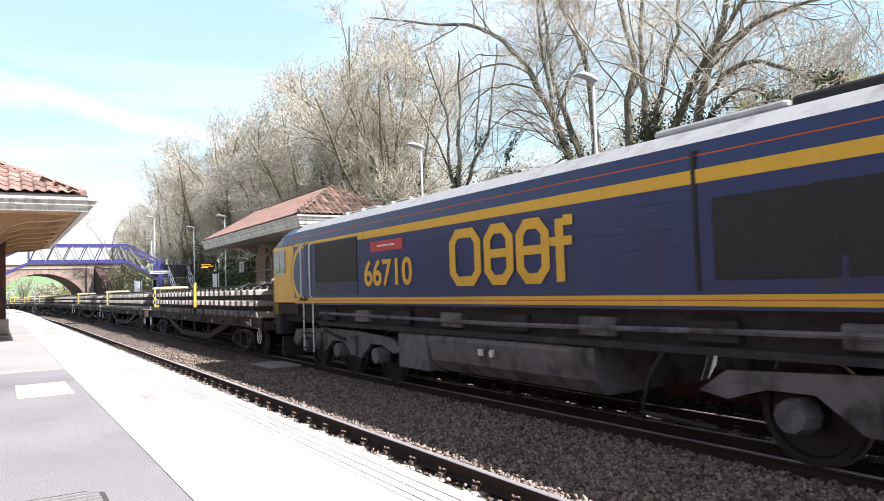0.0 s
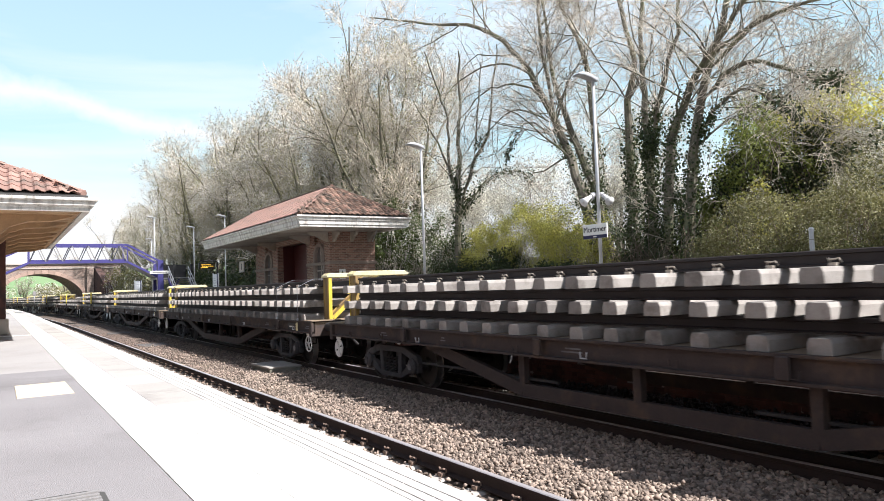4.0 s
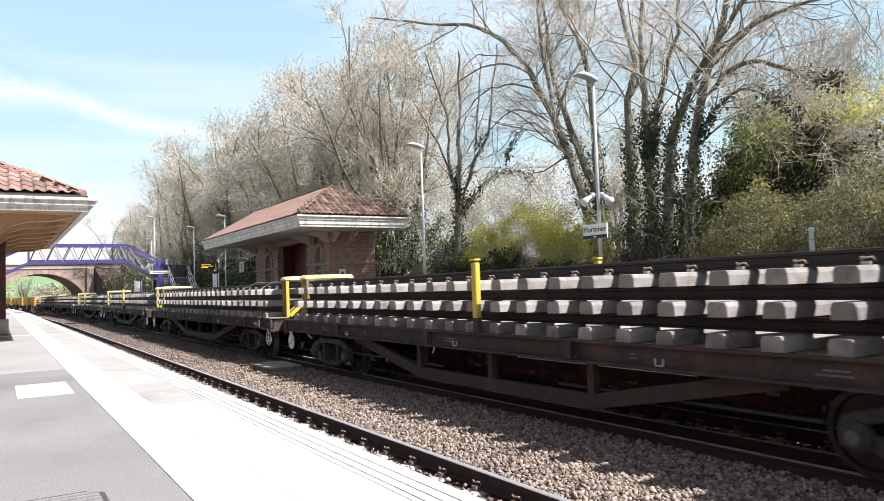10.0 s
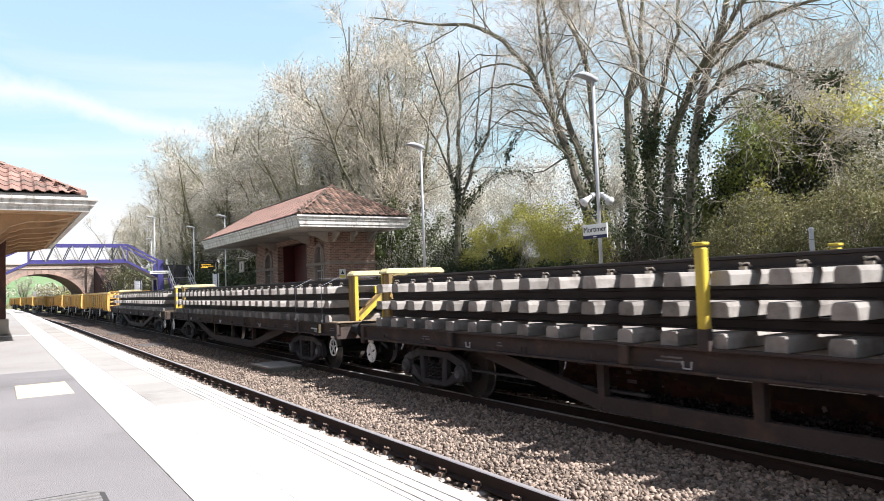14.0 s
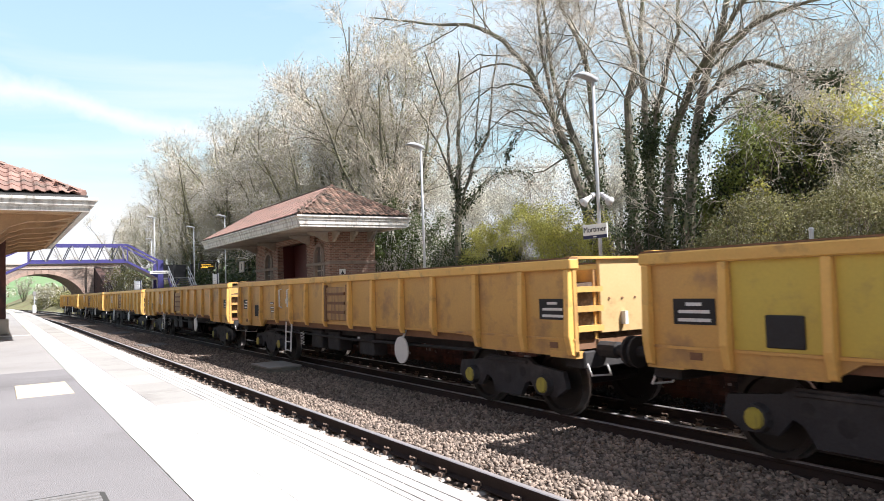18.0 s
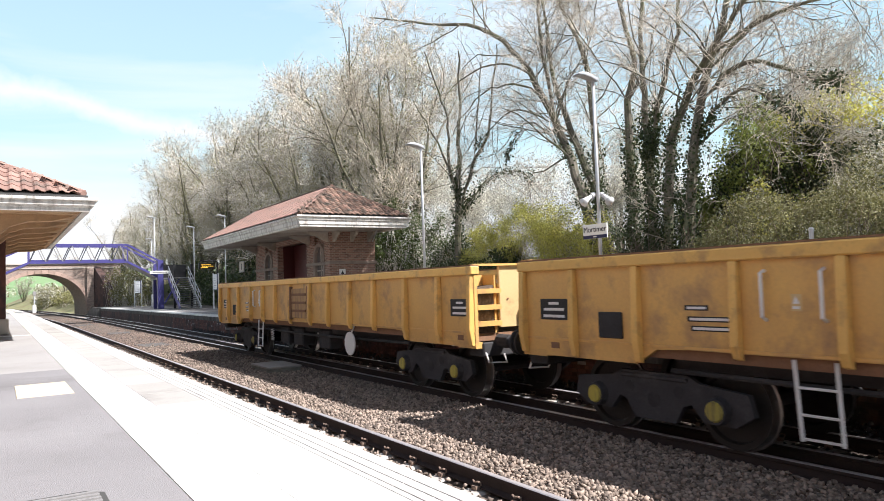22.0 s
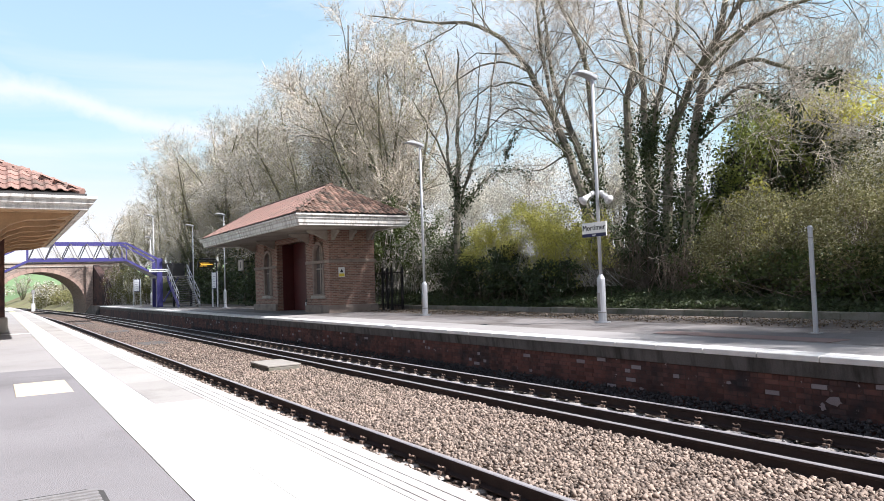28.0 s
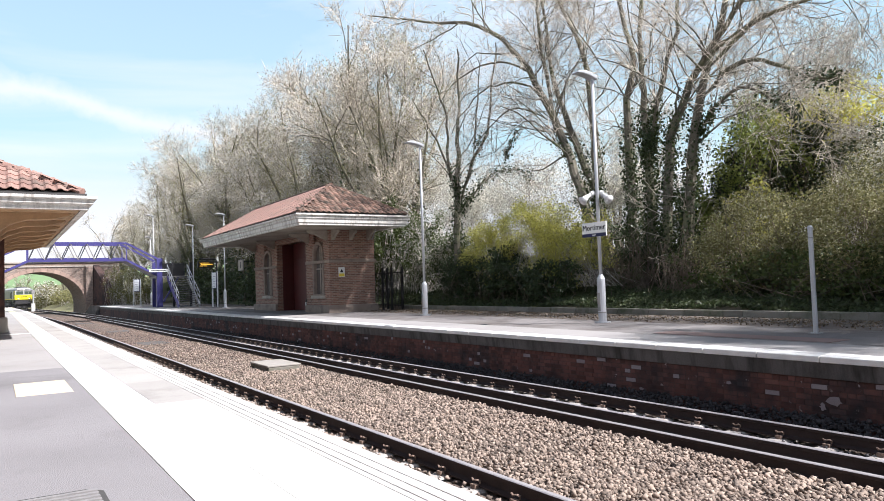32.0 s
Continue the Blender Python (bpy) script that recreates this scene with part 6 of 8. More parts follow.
def flat_wagon():
    fw = thing("flat_wagon", "grimy brown bogie flat wagon with truss frame and yellow end frames", "wagon", "loaded flat wagons of the train")
    H = 8.85
    part("deck", Geo().box(-1.22, 1.22, -H, H, 1.06, 1.14), DECK_WOOD, fw)
    for s in (-1, 1):
        part("solebar", Geo().prism([(s * 1.22, 0.86), (s * 1.32, 0.86), (s * 1.32, 0.89), (s * 1.25, 0.9), (s * 1.25, 1.11), (s * 1.32, 1.12), (s * 1.32, 1.15), (s * 1.22, 1.15)], "y", -H, H), WAGON_BROWN, fw)
        tr = [(-4.9, 0.88), (-2.2, 0.34), (2.2, 0.34), (4.9, 0.88)]
        for (a, za), (b, zb) in zip(tr, tr[1:]):
            part("truss_bar", Geo().beam((s * 1.1, a, za), (s * 1.1, b, zb), 0.1, 0.19), WAGON_BROWN, fw)
        for a in (-2.2, 0.0, 2.2):
            part("queen_post", Geo().box(s * 1.1 - 0.05, s * 1.1 + 0.05, a - 0.06, a + 0.06, 0.36, 0.88), WAGON_BROWN, fw)
        for k in range(12):
            yy = -7.7 + k * 1.4
            part("lashing_ring", Geo().tube([(s * 1.335, yy - 0.06, 1.0), (s * 1.335, yy - 0.05, 0.92), (s * 1.335, yy + 0.05, 0.92), (s * 1.335, yy + 0.06, 1.0)], 0.012, 5), GALV if k % 3 == 0 else WAGON_BROWN, fw)
        part("data_panel", Geo().box(s * 1.253, s * 1.258, -7.6, -7.1, 0.92, 1.08), GRILLE, fw)
        part("data_bar", Geo().box(s * 1.258, s * 1.261, -7.55, -7.2, 0.97, 1.0), DIRTY_WHITE, fw)
        part("label_clip", Geo().box(s * 1.323, s * 1.328, -7.98, -7.85, 0.9, 1.1), FRAME_PALE, fw)
        for a, ln in ((-8.6, 0.3), (-5.6, 0.35), (-3.1, 0.12), (0.8, 0.4), (4.1, 0.15), (6.2, 0.3)):
            part("paint_mark", Geo().box(s * 1.253, s * 1.257, a, a + ln, 0.965, 0.985), DUSTY, fw)
            part("paint_mark", Geo().box(s * 1.253, s * 1.257, a + 0.03, a + ln * 0.8, 1.01, 1.03), DUSTY, fw)
        for a in (-6.6, -2.0, 1.6, 5.4):
            part("stake_pocket", Geo().box(s * 1.322, s * 1.37, a - 0.07, a + 0.07, 0.9, 1.13), WAGON_BROWN, fw, bevel=0.01)
    for e in (-1, 1):
        part("headstock", Geo().box(-1.32, 1.32, e * H, e * (H - 0.14), 0.78, 1.16), WAGON_BROWN, fw, bevel=0.015)
        part("end_plate", Geo().box(-1.3, 1.3, e * (H - 0.55), e * (H + 0.02), 1.142, 1.17), DECK_WOOD, fw, "worn rusty end deck", bevel=0.006)
        buffers(fw, e * H, 1.0, e, m=GRIME)
        cast_bogie(fw, e * 6.4, WHEEL_FLAT, 0.42, 1.8)
        part("brake_pull", Geo().tube([(-1.05, e * 5.2, 0.5), (-1.05, e * 1.5, 0.5)], 0.025, 5), GRIME, fw)
        for s in (-1, 1):
            part("brake_label", Geo().box(s * 1.25, s * 1.262, e * 8.5 - 0.11, e * 8.5 + 0.11, 0.8, 0.88), DIRTY_WHITE, fw)
        hand_wheel(fw, -1.25, e * 8.5, 0.6, e > 0)
        hand_wheel(fw, 1.25, e * 8.5, 0.6, e < 0)
        part("hose", Geo().tube([(-0.4, e * H, 0.9), (-0.42, e * (H + 0.25), 0.75), (-0.3, e * (H + 0.45), 0.55)], 0.03, 6), GRIME, fw)
    # a braced frame of deep steel plates stands on each end deck
    for e in (-1, 1):
        def deck_y(a):
            return e * (H - a)
        cap = Geo().prism([(-0.87, 2.19), (-0.87, 2.23), (-0.79, 2.3), (0.47, 2.3), (0.55, 2.23), (0.55, 2.19)], "y", deck_y(0.02), deck_y(0.38))
        fr = part("end_frame", cap, FRAME_PALE, fw, "weathered yellow steel end frame", bevel=0.012)
        # yellow on the sunlit front flange, shaded brown on plates and rear flange
        for xx in (-0.78, 0.46):
            part("upright", Geo().box(xx - 0.025, xx + 0.025, deck_y(0.07), deck_y(0.353), 1.173, 2.188), FRAME_POST, fr, "dirty side plate with shade in its colour")
            part("flange", Geo().box(xx - 0.045, xx + 0.045, deck_y(0.04), deck_y(0.067), 1.173, 2.188), STAKE_YELLOW, fr, bevel=0.006)
            part("flange", Geo().box(xx - 0.045, xx + 0.045, deck_y(0.356), deck_y(0.38), 1.173, 2.188), FRAME_POST, fr, bevel=0.006)
            part("foot_plate", Geo().box(xx - 0.09, xx + 0.09, deck_y(0.01), deck_y(0.4), 1.1705, 1.172), FRAME_POST, fr)
        a, b = Vector((-0.16 + e * 0.56, 0, 1.2)), Vector((-0.16 - e * 0.56, 0, 2.15))
        for near, wd, mt in ((0.053, 0.03, STAKE_YELLOW), (0.21, 0.28, FRAME_POST), (0.365, 0.03, FRAME_POST)):
            off = Vector((0, deck_y(near), 0))
            part("brace", Geo().beam(a + off, b + off, wd, 0.1 if wd < 0.1 else 0.03), mt, fr)
        part("hook", Geo().box(-0.3, -0.26, deck_y(0.12), deck_y(0.08), 1.78, 1.95), STAKE_YELLOW, fr)
    return fw


PANEL_SLEEPER = Geo()
PANEL_SLEEPER.prism([(-0.125, 0.0), (0.125, 0.0), (0.12, 0.115), (0.095, 0.163), (-0.095, 0.163), (-0.12, 0.115)], "x", -1.25, 1.25)
PANEL_SLEEPER_MESH = PANEL_SLEEPER.mesh("sleeper", NEW_SLEEPER, 0.006)
PANEL_CLIP_MESH = Geo().box(-0.13, -0.075, -0.04, 0.04, 0.163, 0.2).tube([(-0.06, -0.06, 0.2), (-0.1, -0.05, 0.24), (-0.12, 0.0, 0.23), (-0.1, 0.05, 0.24), (-0.06, 0.06, 0.21)], 0.01, 5).mesh("rail_clip", CLIP)


def track_panel(clipped=False):
    tp = thing("track_panel", "stacked track panel of dark rails on pale concrete sleepers", "track panel", "track panels on the flat wagons")
    prof = [(-0.07, 0.205), (0.07, 0.205), (0.07, 0.22), (0.012, 0.235), (0.01, 0.315), (0.036, 0.325), (0.036, 0.355), (0.026, 0.365), (-0.026, 0.365), (-0.036, 0.355), (-0.036, 0.325), (-0.01, 0.315), (-0.012, 0.235), (-0.07, 0.22)]
    for s in (-1, 1):
        part("rail", Geo().prism([(s * 0.7525 + a, b - 0.038) for a, b in prof], "y", -8.4, 8.4), NEW_RAIL, tp)
    for k in range(26):
        if clipped:
            part("rail_clip", PANEL_CLIP_MESH, None, tp, at=pose(-0.7525, -8.125 + k * 0.65, 0))
        sl = part("sleeper", PANEL_SLEEPER_MESH, None, tp, at=pose(0.012 * math.sin(k * 5.1), -8.125 + k * 0.65, 0, 0, 0, 0.5 * math.sin(k * 3.3)))
    return tp


def box_wagon(patches):
    bw = thing("box_wagon", "ochre yellow bogie ballast box wagon with ribbed rusty sides", "wagon", "yellow box wagons of the train")
    H, X = 7.43, 1.32
    ribs = [-7.37, -6.41, -5.27, -4.0, -2.88, -1.71, -0.63, 0.71, 1.85, 2.9, 3.98, 5.28, 6.35, 7.36]
    for s in (-1, 1):
        sd = Geo()
        poly = [(-H, 0.92), (-5.35, 0.92), (-5.05, 1.1), (-4.6, 1.12), (4.6, 1.12), (5.05, 1.1), (5.35, 0.92), (H, 0.92), (H, 2.06), (-H, 2.06)]
        sd.prism(poly, "x", s * (X - 0.06), s * X)
        side = part("side_wall", sd, BOX_YELLOW, bw, "ochre side wall")
        part("top_rim", Geo().box(s * (X - 0.1), s * (X + 0.07), -H - 0.02, H + 0.02, 2.062, 2.2), BOX_RIB, bw, bevel=0.015)
        part("rim_edge", Geo().box(s * (X - 0.1), s * (X + 0.05), -H, H, 2.203, 2.222), BOX_RUST, bw)
        for k, yy in enumerate(ribs):
            zb = 0.93 if abs(yy) > 5 else 1.05
            part("rib", Geo().prism([(s * X, zb), (s * (X + 0.06), zb + 0.02), (s * (X + 0.11), 1.2), (s * (X + 0.075), 2.06), (s * X, 2.06)], "y", yy - 0.048, yy + 0.048), BOX_RIB, side, bevel=0.008)
        part("lower_rail", Geo().box(s * X, s * (X + 0.02), -H, H, 1.13, 1.16), BOX_YELLOW, side)
        part("solebar", Geo().box(s * 0.9, s * 1.02, -5.0, 5.0, 0.86, 1.1), GRIME, bw)
        # side access door
        dr = part("side_door", Geo().box(s * X, s * (X + 0.05), -0.5, 0.58, 1.22, 1.95), BOX_DOOR, side, "rust-streaked side door", bevel=0.012)
        for yy in (-0.55, 0.63):
            part("door_post", Geo().box(s * X, s * (X + 0.08), yy - 0.04, yy + 0.04, 1.18, 2.0), BOX_RUST, side, bevel=0.01)
        for zz in (1.4, 1.6, 1.8):
            part("door_bar", Geo().box(s * (X + 0.05), s * (X + 0.075), -0.42, 0.5, zz - 0.03, zz + 0.03), BOX_RUST, dr)
        for ya, yb in patches:
            part("lemon_patch", Geo().box(s * X, s * (X + 0.004), ya, yb, 1.165, 2.058), BOX_PATCH, side, "lemon yellow repainted panel")
        # data panels and grab rails at both ends
        for e in (-1, 1):
            mid = e * (H - (0.67 if e > 0 else 0.42))
            pn = part("data_panel", Geo().box(s * X, s * (X + 0.006), mid - 0.27, mid + 0.27, 1.4, 1.68), GRILLE, side, "dark data panel")
            for zz, ln in ((1.62, 0.2), (1.54, 0.4), (1.45, 0.42)):
                part("data_bar", Geo().box(s * (X + 0.006), s * (X + 0.009), mid - ln / 2, mid + ln / 2, zz - 0.018, zz + 0.018), DIRTY_WHITE, pn)
            part("small_plate", Geo().box(s * X, s * (X + 0.006), mid - 0.08, mid + 0.08, 1.02, 1.1), BOX_RUST, side)
        part("inspection_plate", Geo().box(s * X, s * (X + 0.025), H - 1.9, H - 1.5, 1.2, 1.52), GRIME, side, "dark inspection plate", bevel=0.02)
        for zz, a, b in ((1.58, 2.8, 3.1), (1.46, 2.83, 3.4), (1.36, 2.87, 3.4)):
            part("data_strip", Geo().box(s * X, s * (X + 0.004), H - b, H - a, zz - 0.028, zz + 0.028), GRILLE, side)
            part("data_bar", Geo().box(s * (X + 0.004), s * (X + 0.007), H - b + 0.03, H - a - 0.03, zz - 0.014, zz + 0.014), DIRTY_WHITE, side)
        for yy in (H - 3.76, H - 4.35):
            part("grab_rail", Geo().tube([(s * X, yy, 1.95), (s * (X + 0.07), yy, 1.93), (s * (X + 0.07), yy, 1.5), (s * X, yy, 1.47)], 0.02, 6), DIRTY_WHITE, side)
        wl = part("warning_label", Geo().box(s * X, s * (X + 0.004), H - 4.12, H - 4.02, 1.56, 1.72), BOX_END, side)
        part("symbol", Geo().prism([(H - 4.105, 1.63), (H - 4.035, 1.63), (H - 4.07, 1.7)], "x", s * (X + 0.004), s * (X + 0.007)), DIRTY_WHITE, wl)
        part("data_bar", Geo().box(s * (X + 0.004), s * (X + 0.007), H - 4.105, H - 4.035, 1.58, 1.605), DIRTY_WHITE, wl)
        lad = part("ladder", Geo().beam((s * 1.3, H - 4.0, 1.1), (s * 1.36, H - 4.08, 0.36), 0.03, 0.035), DIRTY_WHITE, bw, "white step ladder")
        part("ladder_rail", Geo().beam((s * 1.3, H - 4.4, 1.1), (s * 1.36, H - 4.46, 0.36), 0.03, 0.035), DIRTY_WHITE, lad)
        for zz in (0.38, 0.6, 0.85):
            part("rung", Geo().tube([(s * 1.34, H - 4.05, zz), (s * 1.34, H - 4.43, zz)], 0.014, 5), DIRTY_WHITE, lad)
        # brake disc plate
        part("brake_disc", Geo().tube([(s * 1.3, -2.75, 0.74), (s * 1.325, -2.75, 0.74)], 0.25, 20), DIRTY_WHITE, bw, "round white brake disc")
        part("disc_stem", Geo().tube([(s * 1.28, -2.75, 0.95), (s * 1.28, -2.9, 1.12)], 0.02, 5), DIRTY_WHITE, bw)
        for yy in (-0.8, 0.9, 1.9):
            part("under_gear", Geo().box(s * 0.75, s * 1.1, yy - 0.35, yy + 0.3, 0.5, 0.95), GRIME, bw, bevel=0.03)
        part("air_pipe", Geo().tube([(s * 1.12, -5, 0.85), (s * 1.12, 0, 0.8), (s * 1.12, 5, 0.85)], 0.03, 6), GRIME, bw)
        part("coil_spring", Geo().tube([(s * 1.2 + 0.045 * math.cos(k * 1.05), 2.55 + 0.045 * math.sin(k * 1.05), 0.55 + k * 0.011) for k in range(30)], 0.011, 4), DIRTY_WHITE, bw)
    part("floor", Geo().box(-X + 0.07, X - 0.07, -H + 0.12, H - 0.12, 1.0, 1.12), BOX_RUST, bw)
    part("load", Geo().prism([(-X + 0.08, 1.125), (X - 0.08, 1.125), (X - 0.08, 1.86), (0.3, 1.97), (-0.3, 1.95), (-X + 0.08, 1.85)], "y", -H + 0.14, H - 0.14), BALLAST_BED, bw, "spent ballast load")
    for e in (-1, 1):
        part("end_wall", Geo().box(-0.78, 0.78, e * (H - 0.12), e * (H - 0.06), 1.2, 2.2), BOX_END, bw, "pale yellow end wall", bevel=0.008)
        for k in range(6):
            part("bolt", Geo().tube([(-0.62 + k * 0.25, e * (H - 0.06), 1.66), (-0.62 + k * 0.25, e * (H - 0.045), 1.66)], 0.018, 6), BOX_RUST, bw)
        for c in (-1, 1):
            part("corner_wall", Geo().box(c * (X - 0.065), c * 0.78, e * (H - 0.5), e * (H - 0.44), 1.0, 2.06), BOX_YELLOW, bw)
            part("corner_side", Geo().box(c * 0.84, c * 0.785, e * (H - 0.44), e * (H - 0.12), 1.0, 2.06), BOX_YELLOW, bw)
        part("end_rim", Geo().box(-X, X, e * (H - 0.14), e * (H - 0.01), 2.2, 2.235), BOX_YELLOW, bw)
        for zz in (1.24, 1.5, 1.76):
            for c in (-1, 1):
                part("corner_step", Geo().box(c * (X - 0.065), c * 0.79, e * (H - 0.43), e * H, zz, zz + 0.075), BOX_YELLOW, bw)
        part("end_sill", Geo().box(-X, X, e * (H - 0.5), e * H, 0.9, 0.99), BOX_YELLOW, bw)
        part("headstock", Geo().box(-1.2, 1.2, e * (H - 0.35), e * (H + 0.03), 0.76, 0.99), GRIME, bw, bevel=0.02)
        buffers(bw, e * (H + 0.02), 1.0, e, m=GRIME)
        part("shunter_rail", Geo().tube([(-1.15, e * (H - 0.05), 0.95), (-1.15, e * (H + 0.1), 0.68), (-0.8, e * (H + 0.1), 0.66), (-0.78, e * (H - 0.05), 0.9)], 0.016, 6), DIRTY_WHITE, bw)
        part("lamp_bracket", Geo().box(-0.4, -0.35, e * (H - 0.06), e * (H + 0.02), 1.3, 1.48), DIRTY_WHITE, bw)
        plate_bogie(bw, H - 2.1 if e > 0 else -H + 1.78, WHEEL_BOX, 0.46, 1.78, HUB_YELLOW, BOGIE, 1.0)
    return bw


def gone(t):
    """How far the train has run, with its slight surging."""
    return 15.0 * t + 0.013 * t * t - 0.42 * math.exp(-((t - 8.6) / 2.3) ** 2) + 0.15 * math.exp(-((t - 13.2) / 1.8) ** 2)


SURGE = {1: 0.1, 10: 0.2, 11: -0.2, 12: -0.25, 14: -0.25, 17: 0.36, 18: -0.33, 19: -0.47, 20: 0.05, 21: 0.06, 22: -0.46, 23: -0.14}

MOVERS = []
engine = locomotive("diesel_locomotive", "blue and yellow six-axle diesel freight locomotive", LOCO_BLUE, LOCO_YELLOW, ROOF_GREY, True)
MOVERS.append((engine, -10.1, 0.0))
flat, panel, top_panel = flat_wagon(), track_panel(), track_panel(True)
for k in range(13):
    fw = flat if k == 0 else copy_thing(flat, pose(0, 0, 0))
    here = 10.05 + 18.8 * k + 0.11 * max(0, k - 8)
    MOVERS.append((fw, here, 0.0))
    for j in range(2 if k == 6 else 3):
        top = j == (1 if k == 6 else 2)
        tp = panel if k == 0 and j == 0 else top_panel if k == 0 and top else copy_thing(top_panel if top else panel, pose(0, 0, 0))
        MOVERS.append((tp, here + 0.05 * math.sin(k * 2.1 + j), 1.145 + 0.331 * j))
stake = thing("load_stake", "yellow steel stake holding the track panels", "stake", "stakes on the flat wagons")
part("post", Geo().box(-0.05, 0.05, -0.06, 0.06, 0.23, 1.1), STAKE_YELLOW, stake, bevel=0.015)
part("socket", Geo().box(-0.045, 0.045, -0.07, 0.07, 0.0, 0.24), WAGON_BROWN, stake, "dark rusty steel socket", bevel=0.008)
part("cap", Geo().box(-0.06, 0.06, -0.07, 0.07, 1.122, 1.16), STAKE_YELLOW, stake, bevel=0.01)
first = True
STAKES = []
for at, foot in ((9.04, 1.15), (103.65, 1.15), (122.2, 1.08), (141.7, 1.15), (178.15, 1.15), (198.73, 1.12)):
    for s in (-1, 1):
        st = stake if first else copy_thing(stake, pose(0, 0, 0))
        first = False
        STAKES.append((st, at, foot, s * 1.325))
WEBBING = mat("grey_strap_webbing", (0.3, 0.31, 0.34), (0.2, 0.21, 0.24), 0.8, fine=80, bump=0.1)


def lashing_strap(layers):
    """A webbing strap from deck edge to deck edge over the stacked panels."""
    top = 1.145 + 0.331 * layers + 0.005
    st = thing("lashing_strap", "pale webbing strap lashed over the stacked track panels", "strap", "lashing straps on the flat wagons")
    run = [(-1.3, 0.0, 1.156), (-1.29, 0.04, top - 0.16), (-0.82, 0.1, top + 0.04), (0.82, 0.1, top + 0.04), (1.29, 0.04, top - 0.16), (1.3, 0.0, 1.156)]
    g = Geo()
    for (xa, ya, za), (xb, yb, zb) in zip(run, run[1:]):
        g.add([(xa, ya - 0.017, za), (xb, yb - 0.017, zb), (xb, yb + 0.017, zb), (xa, ya + 0.017, za), (xa, ya - 0.017, za + 0.005), (xb, yb - 0.017, zb + 0.005), (xb, yb + 0.017, zb + 0.005), (xa, ya + 0.017, za + 0.005)],
              [(0, 3, 2, 1), (4, 5, 6, 7), (0, 1, 5, 4), (2, 3, 7, 6), (1, 2, 6, 5), (3, 0, 4, 7)])
    part("webbing", g, WEBBING, st)
    for s in (-1, 1):
        part("hook", Geo().box(s * 1.29, s * 1.325, -0.035, 0.035, 1.152, 1.21), GALV, st, bevel=0.006)
    return st


strap_three, strap_two = lashing_strap(3), lashing_strap(2)
STRAPS, fresh = [], {3, 2}
for k in range(13):
    layers = 2 if k == 6 else 3
    for off in (-7.9, -6.3):
        src = strap_two if layers == 2 else strap_three
        st = src if layers in fresh else copy_thing(src, pose(0, 0, 0))
        fresh.discard(layers)
        STRAPS.append((st, 10.05 + 18.8 * k + 0.11 * max(0, k - 8) + off + 0.12 * math.sin(k * 1.7 + off)))
first_box = box_wagon(((-6.35, -5.33), (-1.65, -0.69), (4.04, 5.22), (5.34, 6.29)))
boxw = box_wagon(())
for k in range(6):
    bw = first_box if k == 0 else boxw if k == 1 else copy_thing(boxw, pose(0, 0, 0))
    MOVERS.append((bw, 253.56 + 16.05 * k, 0.0))
second = locomotive("following_locomotive", "grey freight locomotive with bright yellow cab front", LOCO_GREY, BRIGHT_YELLOW, ROOF_GREY, False)


def motions():
    for ob, s, z in MOVERS:
        walk(ob, [(t, Matrix.Translation((0, 0, z)) @ along(18.5 + s - gone(t) - SURGE.get(t, 0.0))) for t in range(33)])
    for ob, s, z, x in STAKES:
        walk(ob, [(t, along(18.5 + s - gone(t) - SURGE.get(t, 0.0)) @ pose(x, 0, z)) for t in range(33)])
    for ob, s in STRAPS:
        walk(ob, [(t, along(18.5 + s - gone(t) - SURGE.get(t, 0.0))) for t in range(33)])
    walk(second, [(t, along(149.0 + 17.0 * (32 - t))) for t in range(33)])



# ---- trees and bushes ----
def sticks(p0, p1, r0, r1, sides=3):
    """Vertices and quads of many tapered sticks at once."""
    p0, p1 = np.asarray(p0, float), np.asarray(p1, float)
    r0, r1 = np.asarray(r0, float), np.asarray(r1, float)
    d = p1 - p0
    d /= np.maximum(np.linalg.norm(d, axis=1, keepdims=True), 1e-6)
    ref = np.where(np.abs(d[:, 2:3]) < 0.9, np.array([[0, 0, 1.0]]), np.array([[1.0, 0, 0]]))
    u = np.cross(d, ref)
    u /= np.linalg.norm(u, axis=1, keepdims=True)
    w = np.cross(d, u)
    a = 2 * np.pi * np.arange(sides) / sides
    circ = u[:, None] * np.cos(a)[None, :, None] + w[:, None] * np.sin(a)[None, :, None]
    v = np.concatenate([p0[:, None] + circ * r0[:, None, None], p1[:, None] + circ * r1[:, None, None]], 1)
    k = np.arange(sides)
    f = np.stack([k, (k + 1) % sides, sides + (k + 1) % sides, sides + k], 1)
    f = f[None] + (np.arange(len(p0)) * 2 * sides)[:, None, None]
    return v.reshape(-1, 3), f.reshape(-1, 4)


def leaves(rng, centres, size, flat=0.0, long=1.5):
    """Small folded leaf quads at the given places."""
    c = np.asarray(centres, float)
    n = len(c)
    d = rng.normal(0, 1, (n, 3))
    d[:, 2] *= 1.0 - flat
    d /= np.linalg.norm(d, axis=1, keepdims=True)
    e = np.cross(d, rng.normal(0, 1, (n, 3)))
    e /= np.maximum(np.linalg.norm(e, axis=1, keepdims=True), 1e-6)
    s = (size * rng.uniform(0.55, 1.3, n))[:, None]
    v = np.stack([c - d * s * long * 0.5, c + e * s * 0.5, c + d * s * long * 0.5, c - e * s * 0.5], 1)
    return v.reshape(-1, 3), np.arange(4 * n).reshape(-1, 4)


